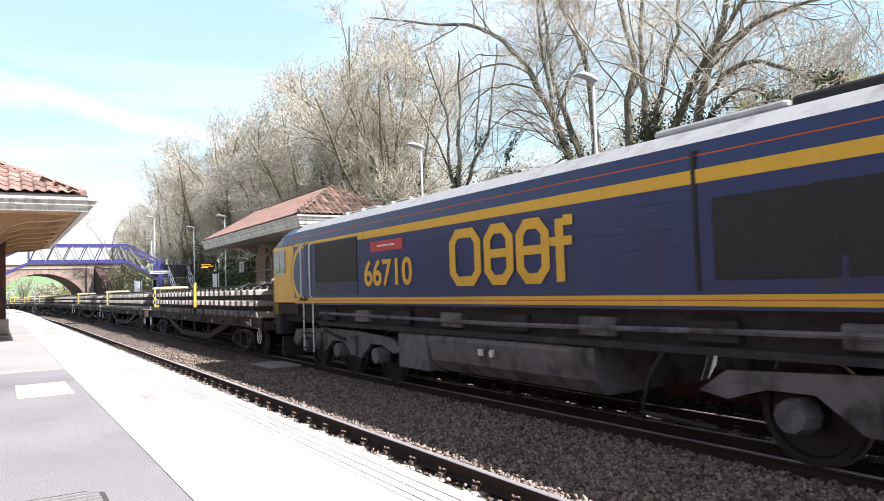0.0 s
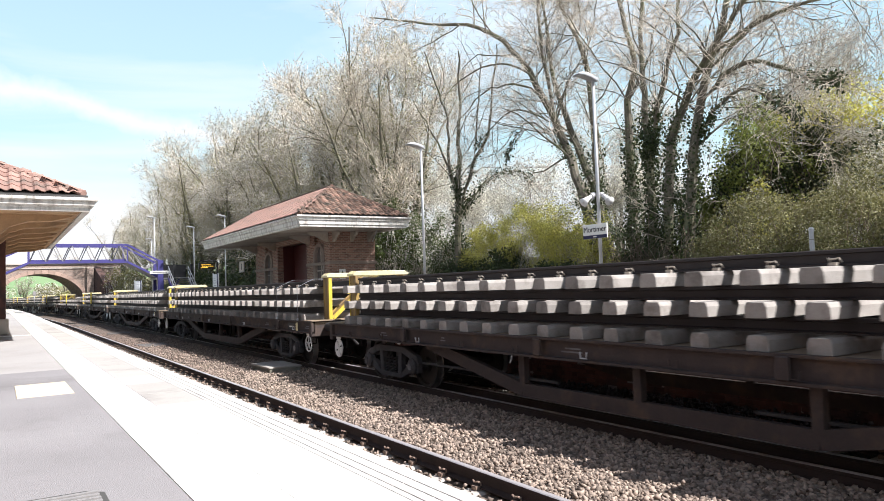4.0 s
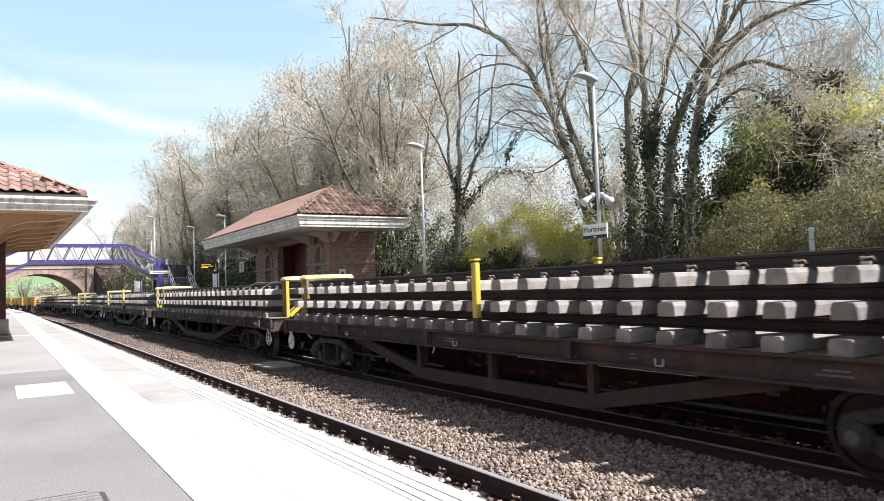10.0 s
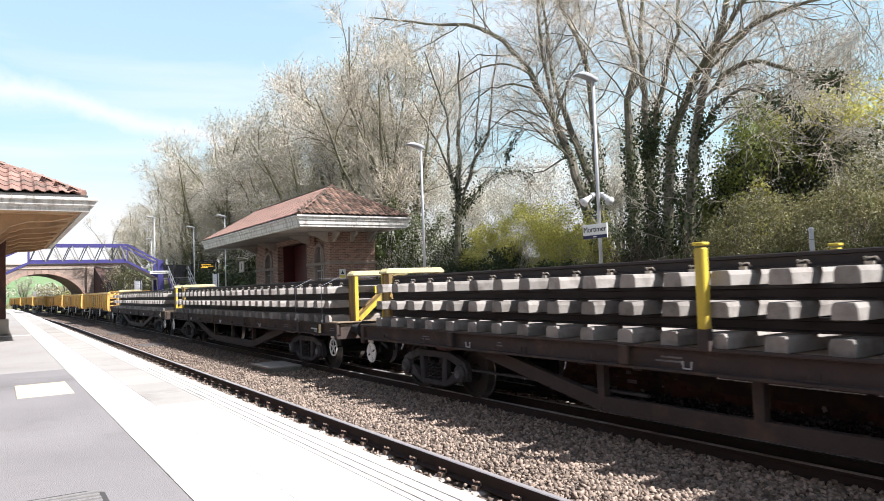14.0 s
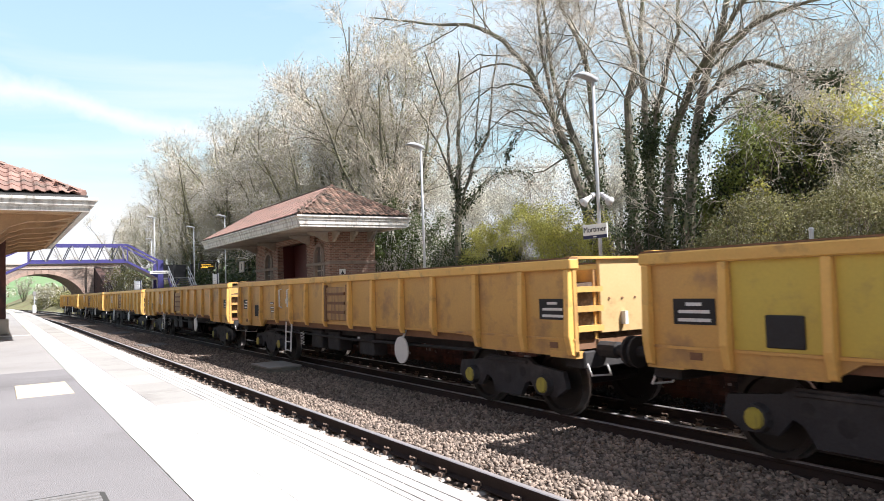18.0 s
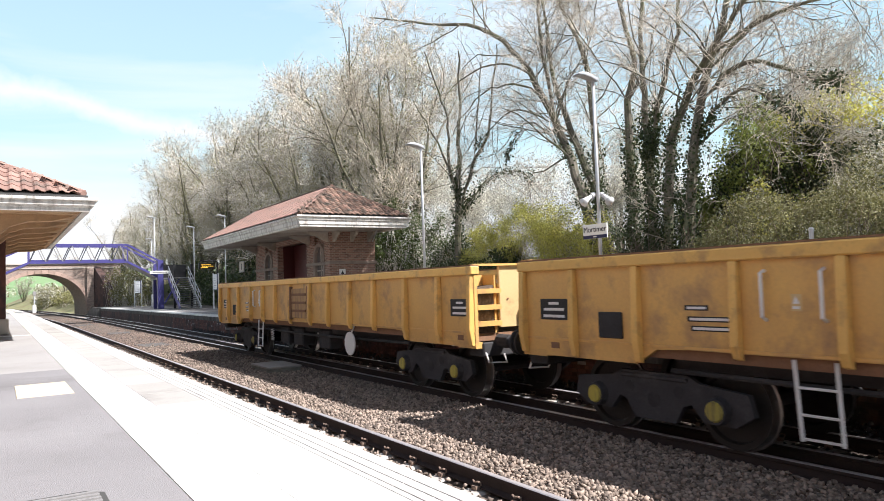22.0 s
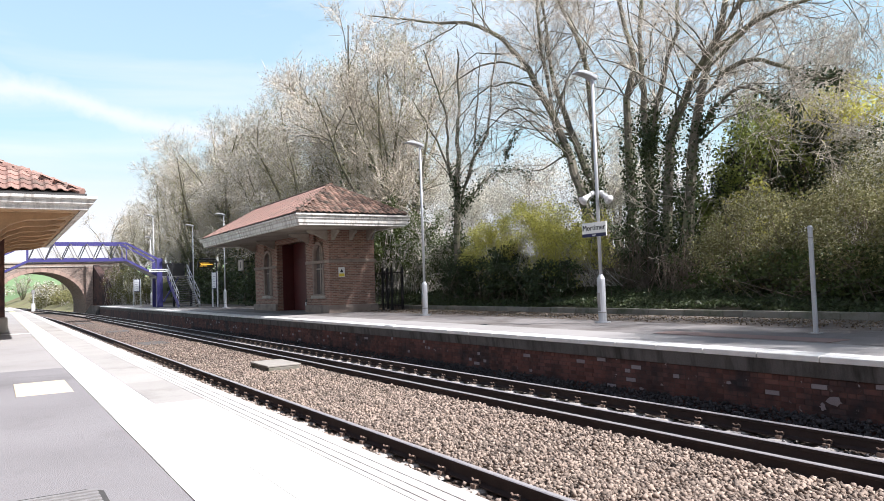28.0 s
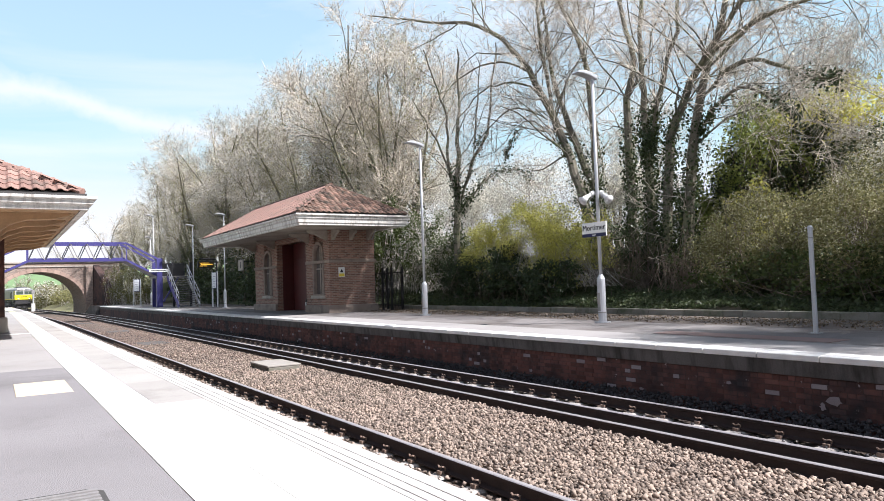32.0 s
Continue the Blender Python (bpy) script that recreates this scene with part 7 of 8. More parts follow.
class Wood:
    """Grows limbs and twigs, keeping thick ones as tubes and thin ones as sticks."""

    def __init__(self, seed):
        self.rng, self.trunk = np.random.default_rng(seed), Geo()
        self.a, self.b, self.ra, self.rb, self.tips, self.bark = [], [], [], [], [], []

    def path(self, p, d, length, n, wander, lift):
        p, d = np.array(p, float), np.array(d, float)
        pts = [p.copy()]
        for _ in range(n):
            d = d + self.rng.normal(0, wander, 3) + np.array([0, 0, lift])
            d /= np.linalg.norm(d)
            p = p + d * length / n
            pts.append(p.copy())
        return pts

    def thick(self, pts, r0, r1, sides=7, bud=1.0):
        n = len(pts)
        self.trunk.tube([tuple(p) for p in pts], [(r0 + (r1 - r0) * i / (n - 1)) * min(1.0, bud + 0.25 * i) for i in range(n)], sides, caps=False)
        self.bark.append((pts, r0))

    def thin(self, pts, r0, r1):
        n = len(pts) - 1
        for i in range(n):
            self.a.append(pts[i]), self.b.append(pts[i + 1])
            self.ra.append(r0 + (r1 - r0) * i / n), self.rb.append(r0 + (r1 - r0) * (i + 1) / n)
        self.tips.append(pts[-1])
        self.tips.append(pts[n // 2])

    def sprout(self, pts, count, lo, hi, r, level, spread=0.9, lift=0.06, start=0.25, wander=0.16, kids=(6, 5), fall=0.5):
        rng = self.rng
        n = len(pts) - 1
        for _ in range(count):
            f = start + (1 - start) * rng.random()
            i = min(int(f * n), n - 1)
            t = f * n - i
            p = pts[i] * (1 - t) + pts[i + 1] * t
            d = pts[i + 1] - pts[i]
            d = d / np.linalg.norm(d)
            side = np.cross(d, rng.normal(0, 1, 3))
            side /= max(np.linalg.norm(side), 1e-6)
            way = d * (1 - 0.35 * spread) + side * spread
            length = rng.uniform(lo, hi) * (1.15 - 0.5 * f)
            q = self.path(p, way / np.linalg.norm(way), length, 5 if level > 1 else 4 if level > 0 else 2, wander, lift)
            if level > 1:
                self.thick(q, r * (1.1 - 0.5 * f), r * 0.35, 5)
            else:
                self.thin(q, r * (1.1 - 0.4 * f), r * 0.45)
            if level > 0:
                self.sprout(q, kids[0] if level > 1 else kids[1], lo * fall, hi * fall, r * 0.5, level - 1, spread, lift, 0.2, wander, kids, fall)

    def finish(self, owner, bark, twig, min_r=0.0, label="bare twiggy crown"):
        part("trunk", self.trunk, bark, owner)
        v, f = sticks(self.a, self.b, np.maximum(self.ra, min_r), np.maximum(self.rb, min_r * 0.8))
        part("crown", quick_mesh("crown", v, f, twig), None, owner, label)


def ivy(owner, wood, count, size, zmax, material, seed, spread=0.22, stems=99, label="dark green ivy"):
    """Ivy leaves wrapped round the lower part of the trunks."""
    rng = np.random.default_rng(seed)
    places = []
    runs = [(pts, r) for pts, r in wood.bark[:stems]]
    for _ in range(count):
        pts, r = runs[rng.integers(len(runs))]
        n = len(pts) - 1
        f = rng.random() * n
        i = min(int(f), n - 1)
        p = pts[i] * (1 - f + i) + pts[i + 1] * (f - i)
        if p[2] > zmax * (0.6 + 0.6 * rng.random()):
            continue
        thick = 1.0 + 0.8 * noise.noise(Vector((p[0], p[1] * 2, p[2] * 1.3)))
        way = rng.normal(0, 1, 3) * np.array([1, 1, 0.25])
        places.append(p + way / np.linalg.norm(way) * (r * (1.05 - 0.5 * f / n) + spread * thick * rng.random() ** 1.5) + np.array([0, 0, rng.normal(0, 0.15)]))
    if places:
        v, f = leaves(rng, places, size, long=1.2)
        part("ivy", quick_mesh("ivy", v, f, material), None, owner, label)


def guided_tree(label, stems, seed, twigs=(13, 7, 7), ivy_to=6.8, ivy_n=11000):
    """A tree whose stems follow the given bends, in metres."""
    t = thing("tree", label, "tree", "bare trees on the bank")
    wd = Wood(seed)
    for pts, r0, r1 in stems:
        g = [np.array(p, float) for p in pts]
        fine = []
        for i in range(len(g) - 1):
            a, b = g[max(i - 1, 0)], g[min(i + 2, len(g) - 1)]
            for k in range(4):
                s = k / 4
                h = (2 * s ** 3 - 3 * s ** 2 + 1) * g[i] + (s ** 3 - 2 * s ** 2 + s) * (g[i + 1] - a) / 2 + (3 * s ** 2 - 2 * s ** 3) * g[i + 1] + (s ** 3 - s ** 2) * (b - g[i]) / 2
                fine.append(h + wd.rng.normal(0, 0.035, 3))
        fine.append(g[-1])
        wd.thick(fine, r0 * 0.78, r1, 9, 0.25 if g[0][2] > 2.0 else 1.0)
    main = list(wd.bark)
    for pts, r in main:
        top = [p for p in pts if p[2] > 5.0]
        if len(top) > 3:
            wd.sprout(top, twigs[0] if r > 0.062 else 4, 1.5, 4.0, max(0.02, r * 0.18), 2, 0.8, 0.02, 0.08, 0.19, twigs[1:], 0.5)
    low = [p for p in main[0][0] if p[2] < 5.0]
    for pts, r in main:
        low = [p for p in pts if p[2] < 5.5]
        if len(low) > 3:
            wd.sprout(low, 9, 0.8, 2.4, 0.016, 1, 1.0, -0.04, 0.05, 0.25, (4, 4), 0.5)
    keep = wd.bark
    wd.bark = main
    wd.finish(t, BARK, TWIG, 0.0062)
    ivy(t, wd, int(ivy_n * 3.0), 0.08, ivy_to, IVY, seed + 5, 0.2)
    return t


guided_tree("tall bare tree with arching limbs and ivy-clad stems",
            [([(19.0, 18.6, 1.2), (19.1, 19.2, 3.6), (19.0, 20.0, 6.0), (19.0, 21.2, 8.6), (18.6, 22.6, 11.3), (18.2, 24.8, 13.3), (17.6, 28.4, 14.6), (17.2, 33.5, 16.6)], 0.3, 0.03),
             ([(19.6, 18.5, 1.2), (19.5, 19.3, 4.8), (19.5, 20.4, 7.4), (19.6, 21.5, 9.7), (19.9, 22.2, 11.6), (20.4, 23.2, 14.6)], 0.24, 0.05),
             ([(19.4, 19.3, 4.8), (19.9, 19.8, 7.6), (20.0, 20.3, 11.0), (20.4, 21.8, 13.4), (20.8, 23.2, 15.6)], 0.22, 0.04),
             ([(19.0, 21.2, 8.6), (18.2, 21.6, 10.4), (17.2, 22.8, 10.9), (16.4, 23.9, 10.4), (15.8, 24.8, 9.4)], 0.075, 0.015),
             ([(19.0, 21.0, 8.3), (18.2, 21.5, 9.7), (17.4, 22.7, 10.0), (16.9, 23.6, 9.6), (16.3, 24.5, 8.2)], 0.07, 0.015),
             ([(19.0, 20.9, 8.2), (17.8, 21.9, 8.9), (17.2, 22.8, 8.4), (16.9, 23.6, 7.6)], 0.055, 0.015),
             ([(19.0, 20.2, 6.6), (18.3, 21.5, 8.3), (18.0, 22.3, 8.0), (17.9, 22.9, 7.0)], 0.05, 0.015),
             ([(19.0, 21.1, 8.4), (18.7, 21.2, 10.7), (18.8, 21.6, 12.6), (19.1, 22.0, 14.5)], 0.13, 0.04)], 21, twigs=(19, 8, 8))
guided_tree("tall bare multi-stemmed tree with ivy round its stems",
            [([(19.5, 17.6, 1.2), (19.5, 17.7, 5.0), (19.5, 17.7, 8.0), (19.6, 17.4, 9.8), (19.9, 18.2, 12.6), (20.2, 18.8, 15.5)], 0.24, 0.05),
             ([(19.2, 16.5, 1.2), (19.2, 16.5, 5.8), (19.2, 16.6, 7.8), (19.4, 16.8, 10.6), (19.7, 16.6, 14.8)], 0.23, 0.05),
             ([(19.2, 16.5, 6.2), (19.0, 15.7, 8.2), (19.0, 15.0, 10.0), (19.0, 14.3, 13.2)], 0.15, 0.04),
             ([(19.0, 15.8, 1.2), (19.0, 15.5, 5.8), (19.0, 14.7, 7.8), (18.8, 13.6, 8.9), (18.6, 12.2, 10.0), (18.4, 10.9, 11.2)], 0.24, 0.04)], 33, ivy_n=16000)
guided_tree("leaning bare tree with long drooping side limbs",
            [([(19.0, 15.1, 1.2), (19.0, 14.6, 5.2), (19.0, 14.0, 8.0), (19.2, 13.1, 10.6), (19.4, 12.2, 14.0)], 0.27, 0.05),
             ([(19.0, 14.1, 7.4), (18.8, 12.9, 8.2), (18.6, 11.7, 8.0), (18.4, 10.4, 7.2), (18.3, 9.4, 6.8)], 0.12, 0.03),
             ([(19.0, 13.9, 8.3), (18.8, 12.4, 9.1), (18.6, 10.8, 9.3), (18.4, 8.6, 8.9)], 0.11, 0.03),
             ([(19.1, 14.3, 6.4), (18.9, 13.4, 7.2), (18.8, 12.3, 7.4), (18.7, 10.8, 6.2)], 0.09, 0.025)], 47, ivy_to=6.2, ivy_n=11000)


guided_tree("slim bare tree with upright forking limbs and an ivy-clad trunk",
            [([(17.2, 25.8, 1.0), (17.25, 25.75, 4.4), (17.35, 25.7, 6.3), (17.4, 25.65, 8.2), (17.5, 25.6, 10.0), (17.5, 25.6, 12.4)], 0.23, 0.03),
             ([(17.3, 25.7, 5.6), (17.0, 25.9, 7.4), (17.0, 25.95, 9.4), (16.6, 26.2, 10.9), (16.2, 26.4, 12.4)], 0.1, 0.025),
             ([(17.3, 25.7, 5.2), (17.9, 25.3, 7.2), (18.4, 24.9, 8.5), (18.7, 24.7, 10.7), (18.9, 24.6, 12.6)], 0.12, 0.025),
             ([(17.3, 25.7, 6.0), (16.7, 26.1, 7.9), (16.2, 26.4, 9.2), (15.7, 26.7, 10.2)], 0.075, 0.02),
             ([(17.9, 25.3, 7.2), (18.1, 25.15, 9.4), (18.3, 25.0, 11.8)], 0.07, 0.02),
             ([(17.4, 25.7, 5.0), (18.2, 25.2, 6.3), (19.2, 24.6, 6.9), (20.2, 24.0, 6.6)], 0.06, 0.015)], 58, twigs=(5, 4, 4), ivy_to=6.4, ivy_n=5500)


def wild_tree(seed, height, stems, twig, bark=BARK, buds=9000, bud_mat=OLIVE, spread=0.34, min_r=0.011, tw=(9, 8, 9)):
    """A many-stemmed tree with a dense crown, built at the origin."""
    t = thing("tree", "bare twiggy tree with a pale grey-brown crown in early bud", "tree", "trees behind the platform")
    wd = Wood(seed)
    for k in range(stems):
        a = 2 * math.pi * (k + wd.rng.random() * 0.7) / stems
        lean = spread * wd.rng.uniform(0.35, 1.0)
        q = wd.path((0.35 * math.cos(a), 0.35 * math.sin(a), -0.3), (lean * math.cos(a), lean * math.sin(a), 1), height * wd.rng.uniform(0.72, 1.0), 9, 0.09, 0.02)
        wd.thick(q, 0.2, 0.03, 7)
    for pts, r in list(wd.bark):
        wd.sprout(pts, tw[0], height * 0.14, height * 0.28, 0.045, 2, 0.75, 0.06, 0.2, 0.19, tw[1:], 0.55)
    main = wd.bark[:stems]
    wd.bark = main
    wd.finish(t, bark, twig, min_r)
    if buds:
        tips = np.array(wd.tips)
        c = tips[wd.rng.integers(len(tips), size=buds)] + wd.rng.normal(0, 0.16, (buds, 3))
        v, f = leaves(wd.rng, c, 0.06, long=1.4)
        tagged(part("bud_cover", quick_mesh("bud_cover", v, f, bud_mat), None, t, "small opening buds"), kind="stuff")
    return t, wd


grey_a, _ = wild_tree(101, 16.0, 6, GREY_TWIG, buds=13000, bud_mat=BUD_GREEN)
grey_b, wb = wild_tree(102, 17.0, 7, TWIG, buds=8000, bud_mat=PALE_BUD)
grey_c, wc = wild_tree(103, 15.0, 5, GREY_TWIG, buds=13000, bud_mat=BUD_GREEN, spread=0.45)
ivy(grey_b, wb, 7000, 0.15, 7.5, IVY, 7, 0.4)
ivy(grey_c, wc, 5000, 0.13, 6.0, IVY, 8, 0.3)
ivy(grey_c, wc, 11000, 0.075, 12.5, OLIVE, 9, 0.9, label="yellow-green climbing leaf")
ivy(grey_b, wb, 9000, 0.075, 13.5, OLIVE, 10, 0.8, label="yellow-green climbing leaf")
# trees with y under 3 are unseen, added to cast shade on the far platform
spots = [(grey_b, 20.5, 36.5, 0.93, 0), (grey_a, 21.5, 41, 1.06, 40), (grey_c, 18.8, 46, 0.91, 80), (grey_b, 23.0, 50, 1.2, 225), (grey_a, 19.6, 56, 1.0, 250), (grey_a, 18.6, 50.5, 0.805, 333),
         (grey_b, 19.5, 62, 0.92, 120), (grey_a, 24.0, 46, 1.1, 280), (grey_c, 17.8, 72, 1.08, 10), (grey_c, 24.0, 61, 0.961, 20), (grey_a, 19.5, 67, 1.1, 75), (grey_b, 22.5, 74, 1.08, 20),
         (grey_c, 18.5, 80, 0.95, 260), (grey_a, 20.5, 98, 0.85, 15), (grey_c, 21.5, 70, 0.9, 33), (grey_a, 20.5, 84, 0.92, 150),
         (grey_c, 22.0, 122, 0.8, 45), (grey_a, 29.0, 27.0, 0.62, 120), (grey_c, 28.0, 17.0, 0.62, 190), (grey_a, 31.0, 14.5, 0.55, 250), (grey_a, 20.5, 140, 0.75, 60),
         (grey_a, 12.0, 165, 0.5, 150), (grey_c, 5.0, 185, 0.42, 220), (grey_a, -4.0, 210, 0.42, 20), (grey_b, 21.0, -3.5, 0.85, 200), (grey_a, 17.6, 86, 0.95, 190), (grey_a, 17.2, 108, 0.72, 77), (grey_b, 17.5, 128, 0.72, 140),
         (grey_c, 17.9, 2.2, 0.7, 110), (grey_c, 18.2, -0.6, 0.78, 45), (grey_c, 18.5, -6.5, 0.9, 20), (grey_b, 17.6, -2.5, 0.78, 310), (grey_a, 22.5, -9.0, 1.0, 100), (grey_b, 19.5, -12.0, 1.0, 250)]
used = set()
for src, x, y, k, turn in spots:
    m = pose(x, y, ground_z(x, y) - 0.1, 0, 0, turn) @ Matrix.Scale(k, 4)
    if src in used:
        c = copy_thing(src, Matrix.Identity(4))
        c.matrix_world = m
    else:
        used.add(src)
        src.matrix_world = m


def bush(label, blobs, n, size, material, twig, seed, blossom=0, stalks=160, stem=0.014, group="bushes on the bank", name="bush", bloom=BLOSSOM):
    """A thicket: leaves in uneven clumps over a tangle of stalks. blobs: centre and half-sizes."""
    rng = np.random.default_rng(seed)
    b = thing(name, label, "bush", group)
    place, bl, a0, a1 = [], [], [], []
    for (cx, cy, cz, sx, sy, sz) in blobs:
        c, s = np.array([cx, cy, cz]), np.array([sx, sy, sz])
        m = n // len(blobs)
        tufts = rng.normal(0, 1, (70, 3))
        tufts /= np.linalg.norm(tufts, axis=1, keepdims=True)
        tufts *= rng.uniform(0.35, 1.08, (70, 1))
        pick = tufts[rng.integers(70, size=m)] + np.clip(rng.normal(0, 0.12, (m, 3)), -0.19, 0.19)
        place.append(c + pick * s)
        if blossom:
            q = blossom // len(blobs)
            up = tufts[tufts[:, 2] > -0.1]
            bl.append(c + (up[rng.integers(len(up), size=q)] * 1.04 + rng.normal(0, 0.12, (q, 3))) * s)
        k = stalks // len(blobs)
        base = np.stack([rng.normal(cx, sx * 0.4, k), rng.normal(cy, sy * 0.55, k), np.full(k, cz - sz * 0.98)], 1)
        end = c + (tufts[rng.integers(70, size=k)] * rng.uniform(0.8, 1.15, (k, 1))) * s
        mid = (base + end) / 2 + rng.normal(0, 0.25, (k, 3))
        a0 += [base, mid]
        a1 += [mid, end]
    v, f = leaves(rng, np.concatenate(place), size)
    part("foliage", quick_mesh("foliage", v, f, material), None, b)
    p0, p1 = np.concatenate(a0), np.concatenate(a1)
    v, f = sticks(p0, p1, np.full(len(p0), stem), np.full(len(p0), stem * 0.55))
    tagged(part("stalk_tangle", quick_mesh("stalk_tangle", v, f, twig), None, b), kind="stuff")
    if bl:
        v, f = leaves(rng, np.concatenate(bl), size * 0.8, long=1.0)
        part("blossom", quick_mesh("blossom", v, f, bloom), None, b, "white spring blossom")
    return b


bush("yellow-green bush coming into spring leaf", [(17.9, 19.3, 3.1, 1.0, 1.9, 1.5), (18.1, 21.6, 3.5, 1.1, 2.0, 1.7), (17.8, 24.0, 3.1, 0.9, 1.8, 1.5)], 60000, 0.042, LIME_BUSH, GREY_TWIG, 61, stalks=700, stem=0.007)
bush("dark low bush at the foot of the bank", [(17.3, 22.6, 2.1, 0.9, 1.3, 1.2), (17.2, 19.6, 1.8, 0.8, 1.4, 0.9), (17.3, 25.5, 2.0, 0.9, 1.6, 1.2)], 17000, 0.075, IVY, DARK_TWIG, 62, stalks=240)
bush("mixed bush with white blossom beside the fence", [(18.3, 27.6, 2.7, 1.3, 1.9, 1.9), (18.8, 31.0, 3.2, 1.3, 2.0, 2.4)], 22000, 0.065, BUSH, GREY_TWIG, 63, blossom=9000, stalks=500, stem=0.01)
bush("dark evergreen bush behind the shelter", [(18.6, 34.5, 3.6, 1.2, 2.0, 2.8), (19.5, 39.0, 3.2, 1.4, 3.0, 2.6)], 11000, 0.1, BUSH, GREY_TWIG, 64, stalks=400)
bush("blackthorn in white blossom further back", [(24.0, 27.0, 6.2, 2.4, 4.5, 2.3), (25.0, 33.5, 6.4, 2.4, 4.0, 2.4), (23.5, 21.5, 5.2, 1.6, 2.5, 1.6), (24.0, 37.5, 7.4, 2.2, 3.4, 2.9), (21.8, 31.5, 5.6, 1.5, 2.6, 2.4)], 1200, 0.07, OLIVE, GREY_TWIG, 65, blossom=80000, stalks=500)
# cream buds on the upper tufts are blossom and painted sunlight on leaf tops
bush("big olive-green thicket with pale blossom and sunlit tops in its colour", [(18.4, 11.8, 2.5, 1.3, 2.0, 1.7), (18.2, 8.6, 2.7, 1.3, 2.2, 1.9), (18.0, 5.4, 2.7, 1.3, 2.2, 1.9)], 60000, 0.046, OLIVE, DARK_TWIG, 66, blossom=22000, stalks=420, bloom=CREAM_BUD)
# the next two masses stand out of view, added to shade the far platform
bush("unseen leafy thicket added to shade the far platform", [(20.5, -1.0, 4.0, 2.0, 2.4, 2.6), (19.5, -4.5, 3.6, 1.8, 2.6, 2.6), (23.0, -2.0, 5.5, 2.0, 3.0, 3.0), (19.0, -10.0, 4.0, 1.8, 3.0, 3.0)], 34000, 0.09, IVY, DARK_TWIG, 75)
bush("unseen tall leafy mass added to shade the far platform", [(18.4, -1.0, 6.0, 1.5, 2.0, 2.6), (18.6, -4.5, 7.0, 1.6, 2.2, 3.2), (18.2, -8.5, 6.5, 1.6, 2.4, 3.2)], 34000, 0.085, IVY, DARK_TWIG, 76)
bush("low green ground thicket", [(17.4, 9.8, 1.7, 0.8, 3.4, 0.9), (17.3, 4.0, 1.7, 0.8, 3.0, 0.9)], 13000, 0.07, BUSH, DARK_TWIG, 67, stalks=160)
bush("tall ivy-smothered evergreen tree mass", [(21.6, 14.3, 5.0, 1.2, 1.5, 2.4), (21.8, 12.6, 5.4, 1.0, 1.1, 1.8), (22.5, 9.4, 4.6, 1.4, 2.2, 1.9), (22.0, 16.6, 3.6, 1.2, 1.4, 1.7)], 30000, 0.07, IVY, DARK_TWIG, 68, stalks=300)
bush("leafy climber on the evergreen mass", [(21.2, 13.6, 5.6, 1.2, 1.7, 2.0), (21.6, 15.6, 3.9, 1.0, 1.3, 1.6)], 12000, 0.07, CLIMBER, DARK_TWIG, 78, stalks=160)
bush("sprawling scrub with yellow-green new leaf", [(22.2, 11.8, 6.8, 1.4, 2.4, 1.0), (23.5, 6.0, 5.2, 1.8, 3.0, 1.7), (20.4, 13.2, 3.4, 0.9, 1.2, 1.3)], 9000, 0.075, LIME_BUSH, GREY_TWIG, 69, blossom=2500, stalks=420)
bush("scrub in shade under the trees", [(20.6, 18.0, 2.6, 0.9, 2.6, 1.2), (21.5, 22.0, 2.8, 1.0, 2.5, 1.3)], 9000, 0.09, IVY, DARK_TWIG, 70, stalks=400)
bush("distant dark hedge below the footbridge", [(16.5, 62.0, 2.2, 1.4, 9.0, 2.4), (15.5, 48.0, 1.9, 0.9, 5.0, 1.9), (17.0, 76.0, 3.0, 1.6, 6.0, 3.0)], 12000, 0.16, IVY, DARK_TWIG, 71)
bush("pale willow scrub by the road bridge", [(11.6, 86.0, 2.6, 1.3, 3.5, 2.8), (12.6, 80.0, 2.8, 1.2, 3.0, 2.8)], 8000, 0.12, OLIVE, GREY_TWIG, 72, stalks=500, blossom=1500)
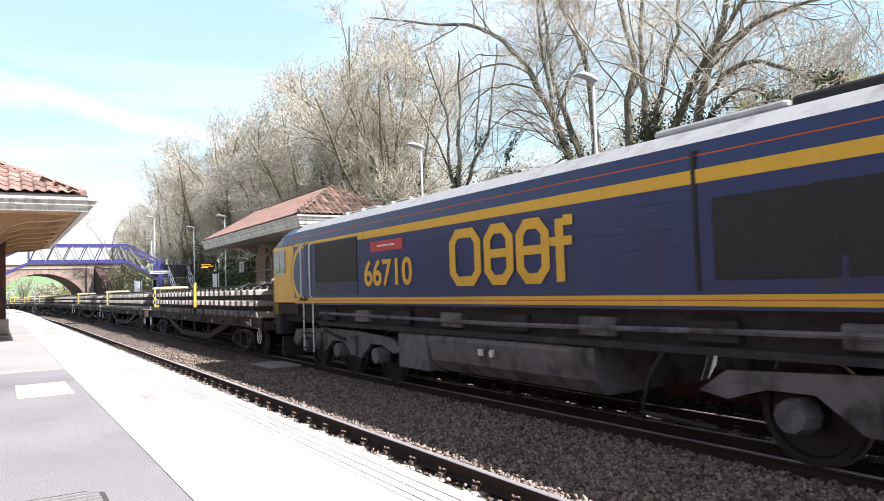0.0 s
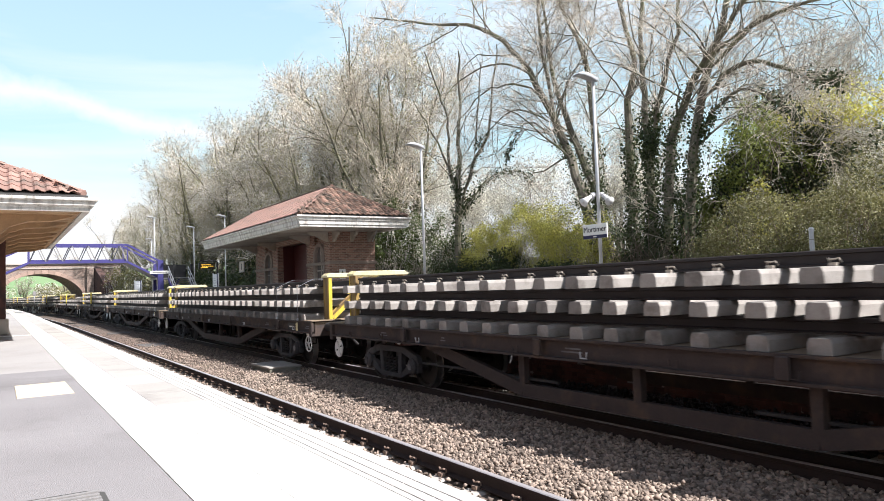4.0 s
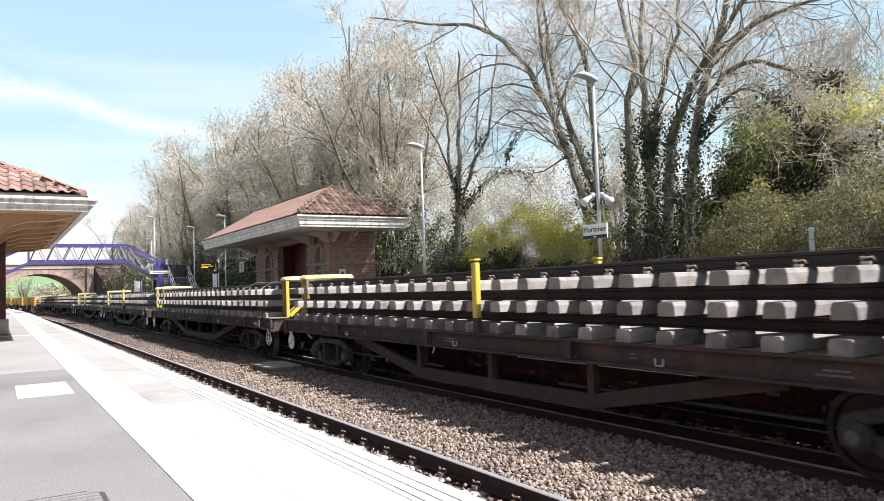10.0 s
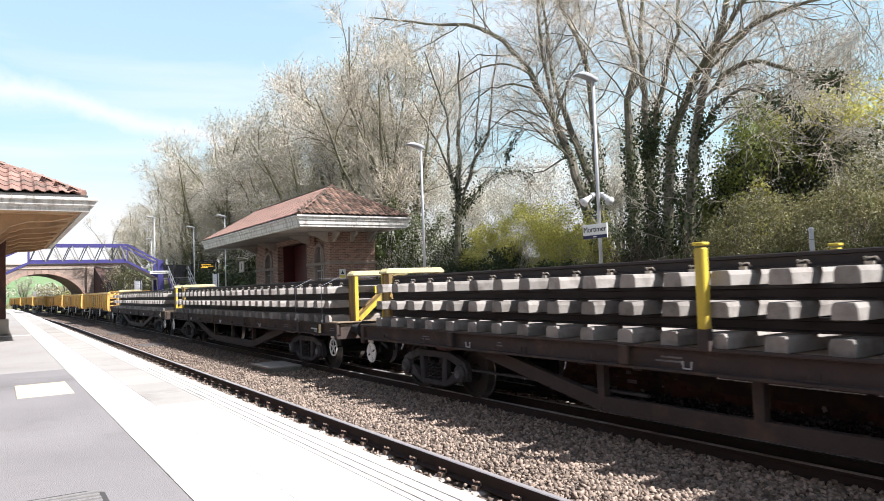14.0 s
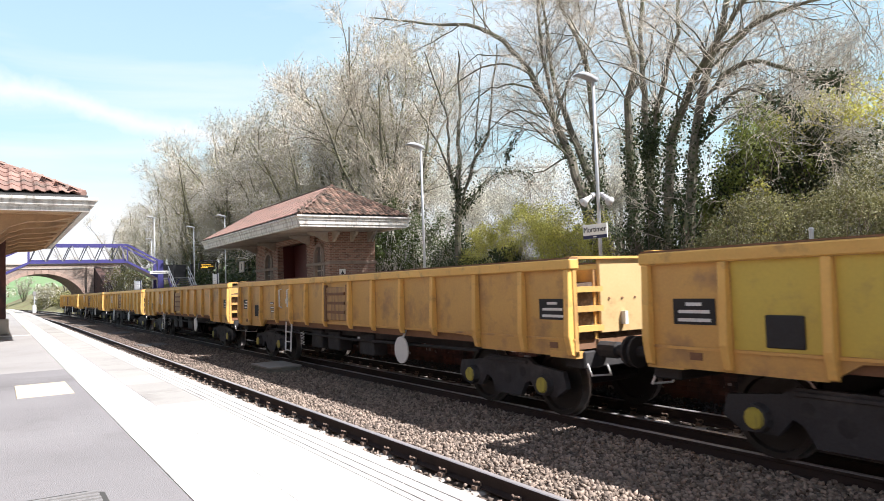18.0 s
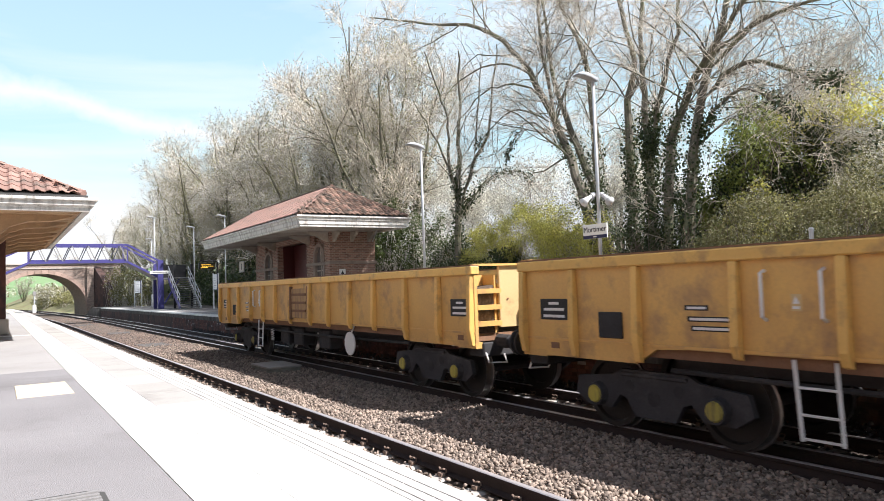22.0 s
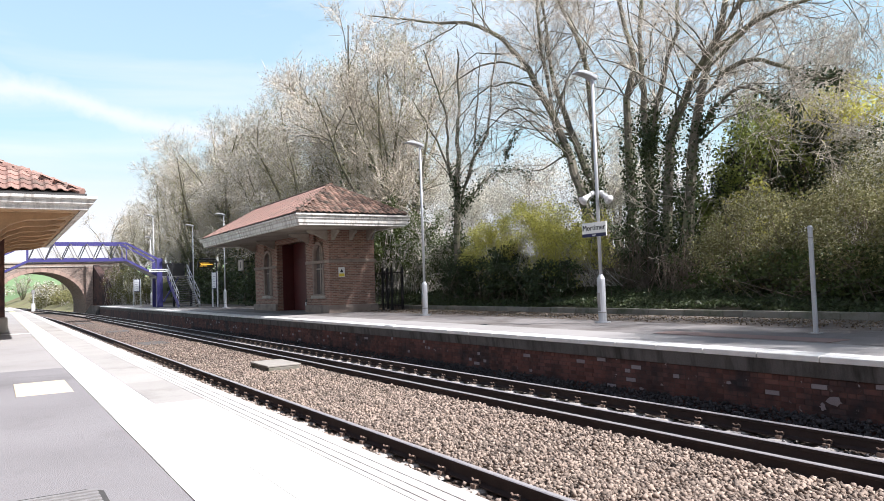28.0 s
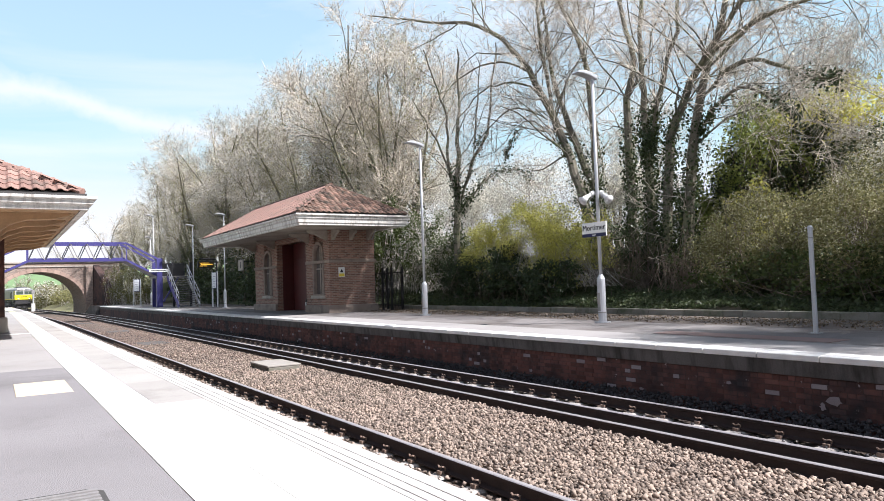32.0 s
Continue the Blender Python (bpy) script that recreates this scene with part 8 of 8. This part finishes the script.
bush("grassy cutting slope with scrub beyond the bridge", [(10.6, 112.0, 1.6, 1.6, 9.0, 1.4), (9.6, 128.0, 1.4, 2.0, 9.0, 1.6)], 6000, 0.16, OLIVE, GREY_TWIG, 73, stalks=200)
bush("white blossom bush beyond the bridge", [(7.2, 140.0, 1.8, 2.2, 5.0, 2.6), (-1.0, 170.0, 2.5, 3.5, 6.0, 3.6)], 5000, 0.2, OLIVE, GREY_TWIG, 74, blossom=7000)


bush("tangle of bare brown shoots round the tree feet", [(18.5, 16.4, 2.6, 0.7, 1.2, 1.5), (18.5, 18.2, 2.5, 0.6, 0.9, 1.4), (18.3, 14.6, 2.3, 0.6, 1.0, 1.2)], 1500, 0.05, BUSH, DARK_TWIG, 77, stalks=420, stem=0.01)


bush("pale twiggy thicket in white blossom behind the bank", [(22.6, 11.4, 4.2, 1.4, 1.7, 2.0), (24.0, 12.8, 5.4, 1.4, 2.0, 1.9), (21.6, 9.4, 3.7, 1.3, 1.6, 1.9)], 15000, 0.055, OLIVE, GREY_TWIG, 79, blossom=30000, stalks=900, stem=0.01)


def ground_cover():
    rng = np.random.default_rng(90)
    n = 62000
    x = 15.95 + 4.2 * rng.random(n) ** 1.3
    y = 2.0 + 42.0 * rng.random(n)
    z = np.array([ground_z(a, b) for a, b in zip(x, y)]) + 0.03 + 0.1 * rng.random(n)
    keep = np.array([noise.noise(Vector((a * 0.7, b * 0.7, 5.0))) > -0.5 for a, b in zip(x, y)])
    c = np.stack([x, y, z], 1)[keep]
    v, f = leaves(rng, c, 0.075, 0.3)
    tagged(new("ground_ivy", quick_mesh("ground_ivy", v, f, GRASS)), "patchy ground ivy and rough grass on the bank", "ground cover", kind="stuff")
    n = 11000
    c = np.stack([13.3 + 2.4 * rng.random(n) ** 0.6, 2 + 30 * rng.random(n), np.full(n, FP + 0.02)], 1)
    v, f = leaves(rng, c, 0.032, 0.8)
    tagged(new("fallen_leaves", quick_mesh("fallen_leaves", v, f, LITTER)), "dry fallen leaves along the back of the platform", "leaf litter", kind="stuff")


ground_cover()
motions()
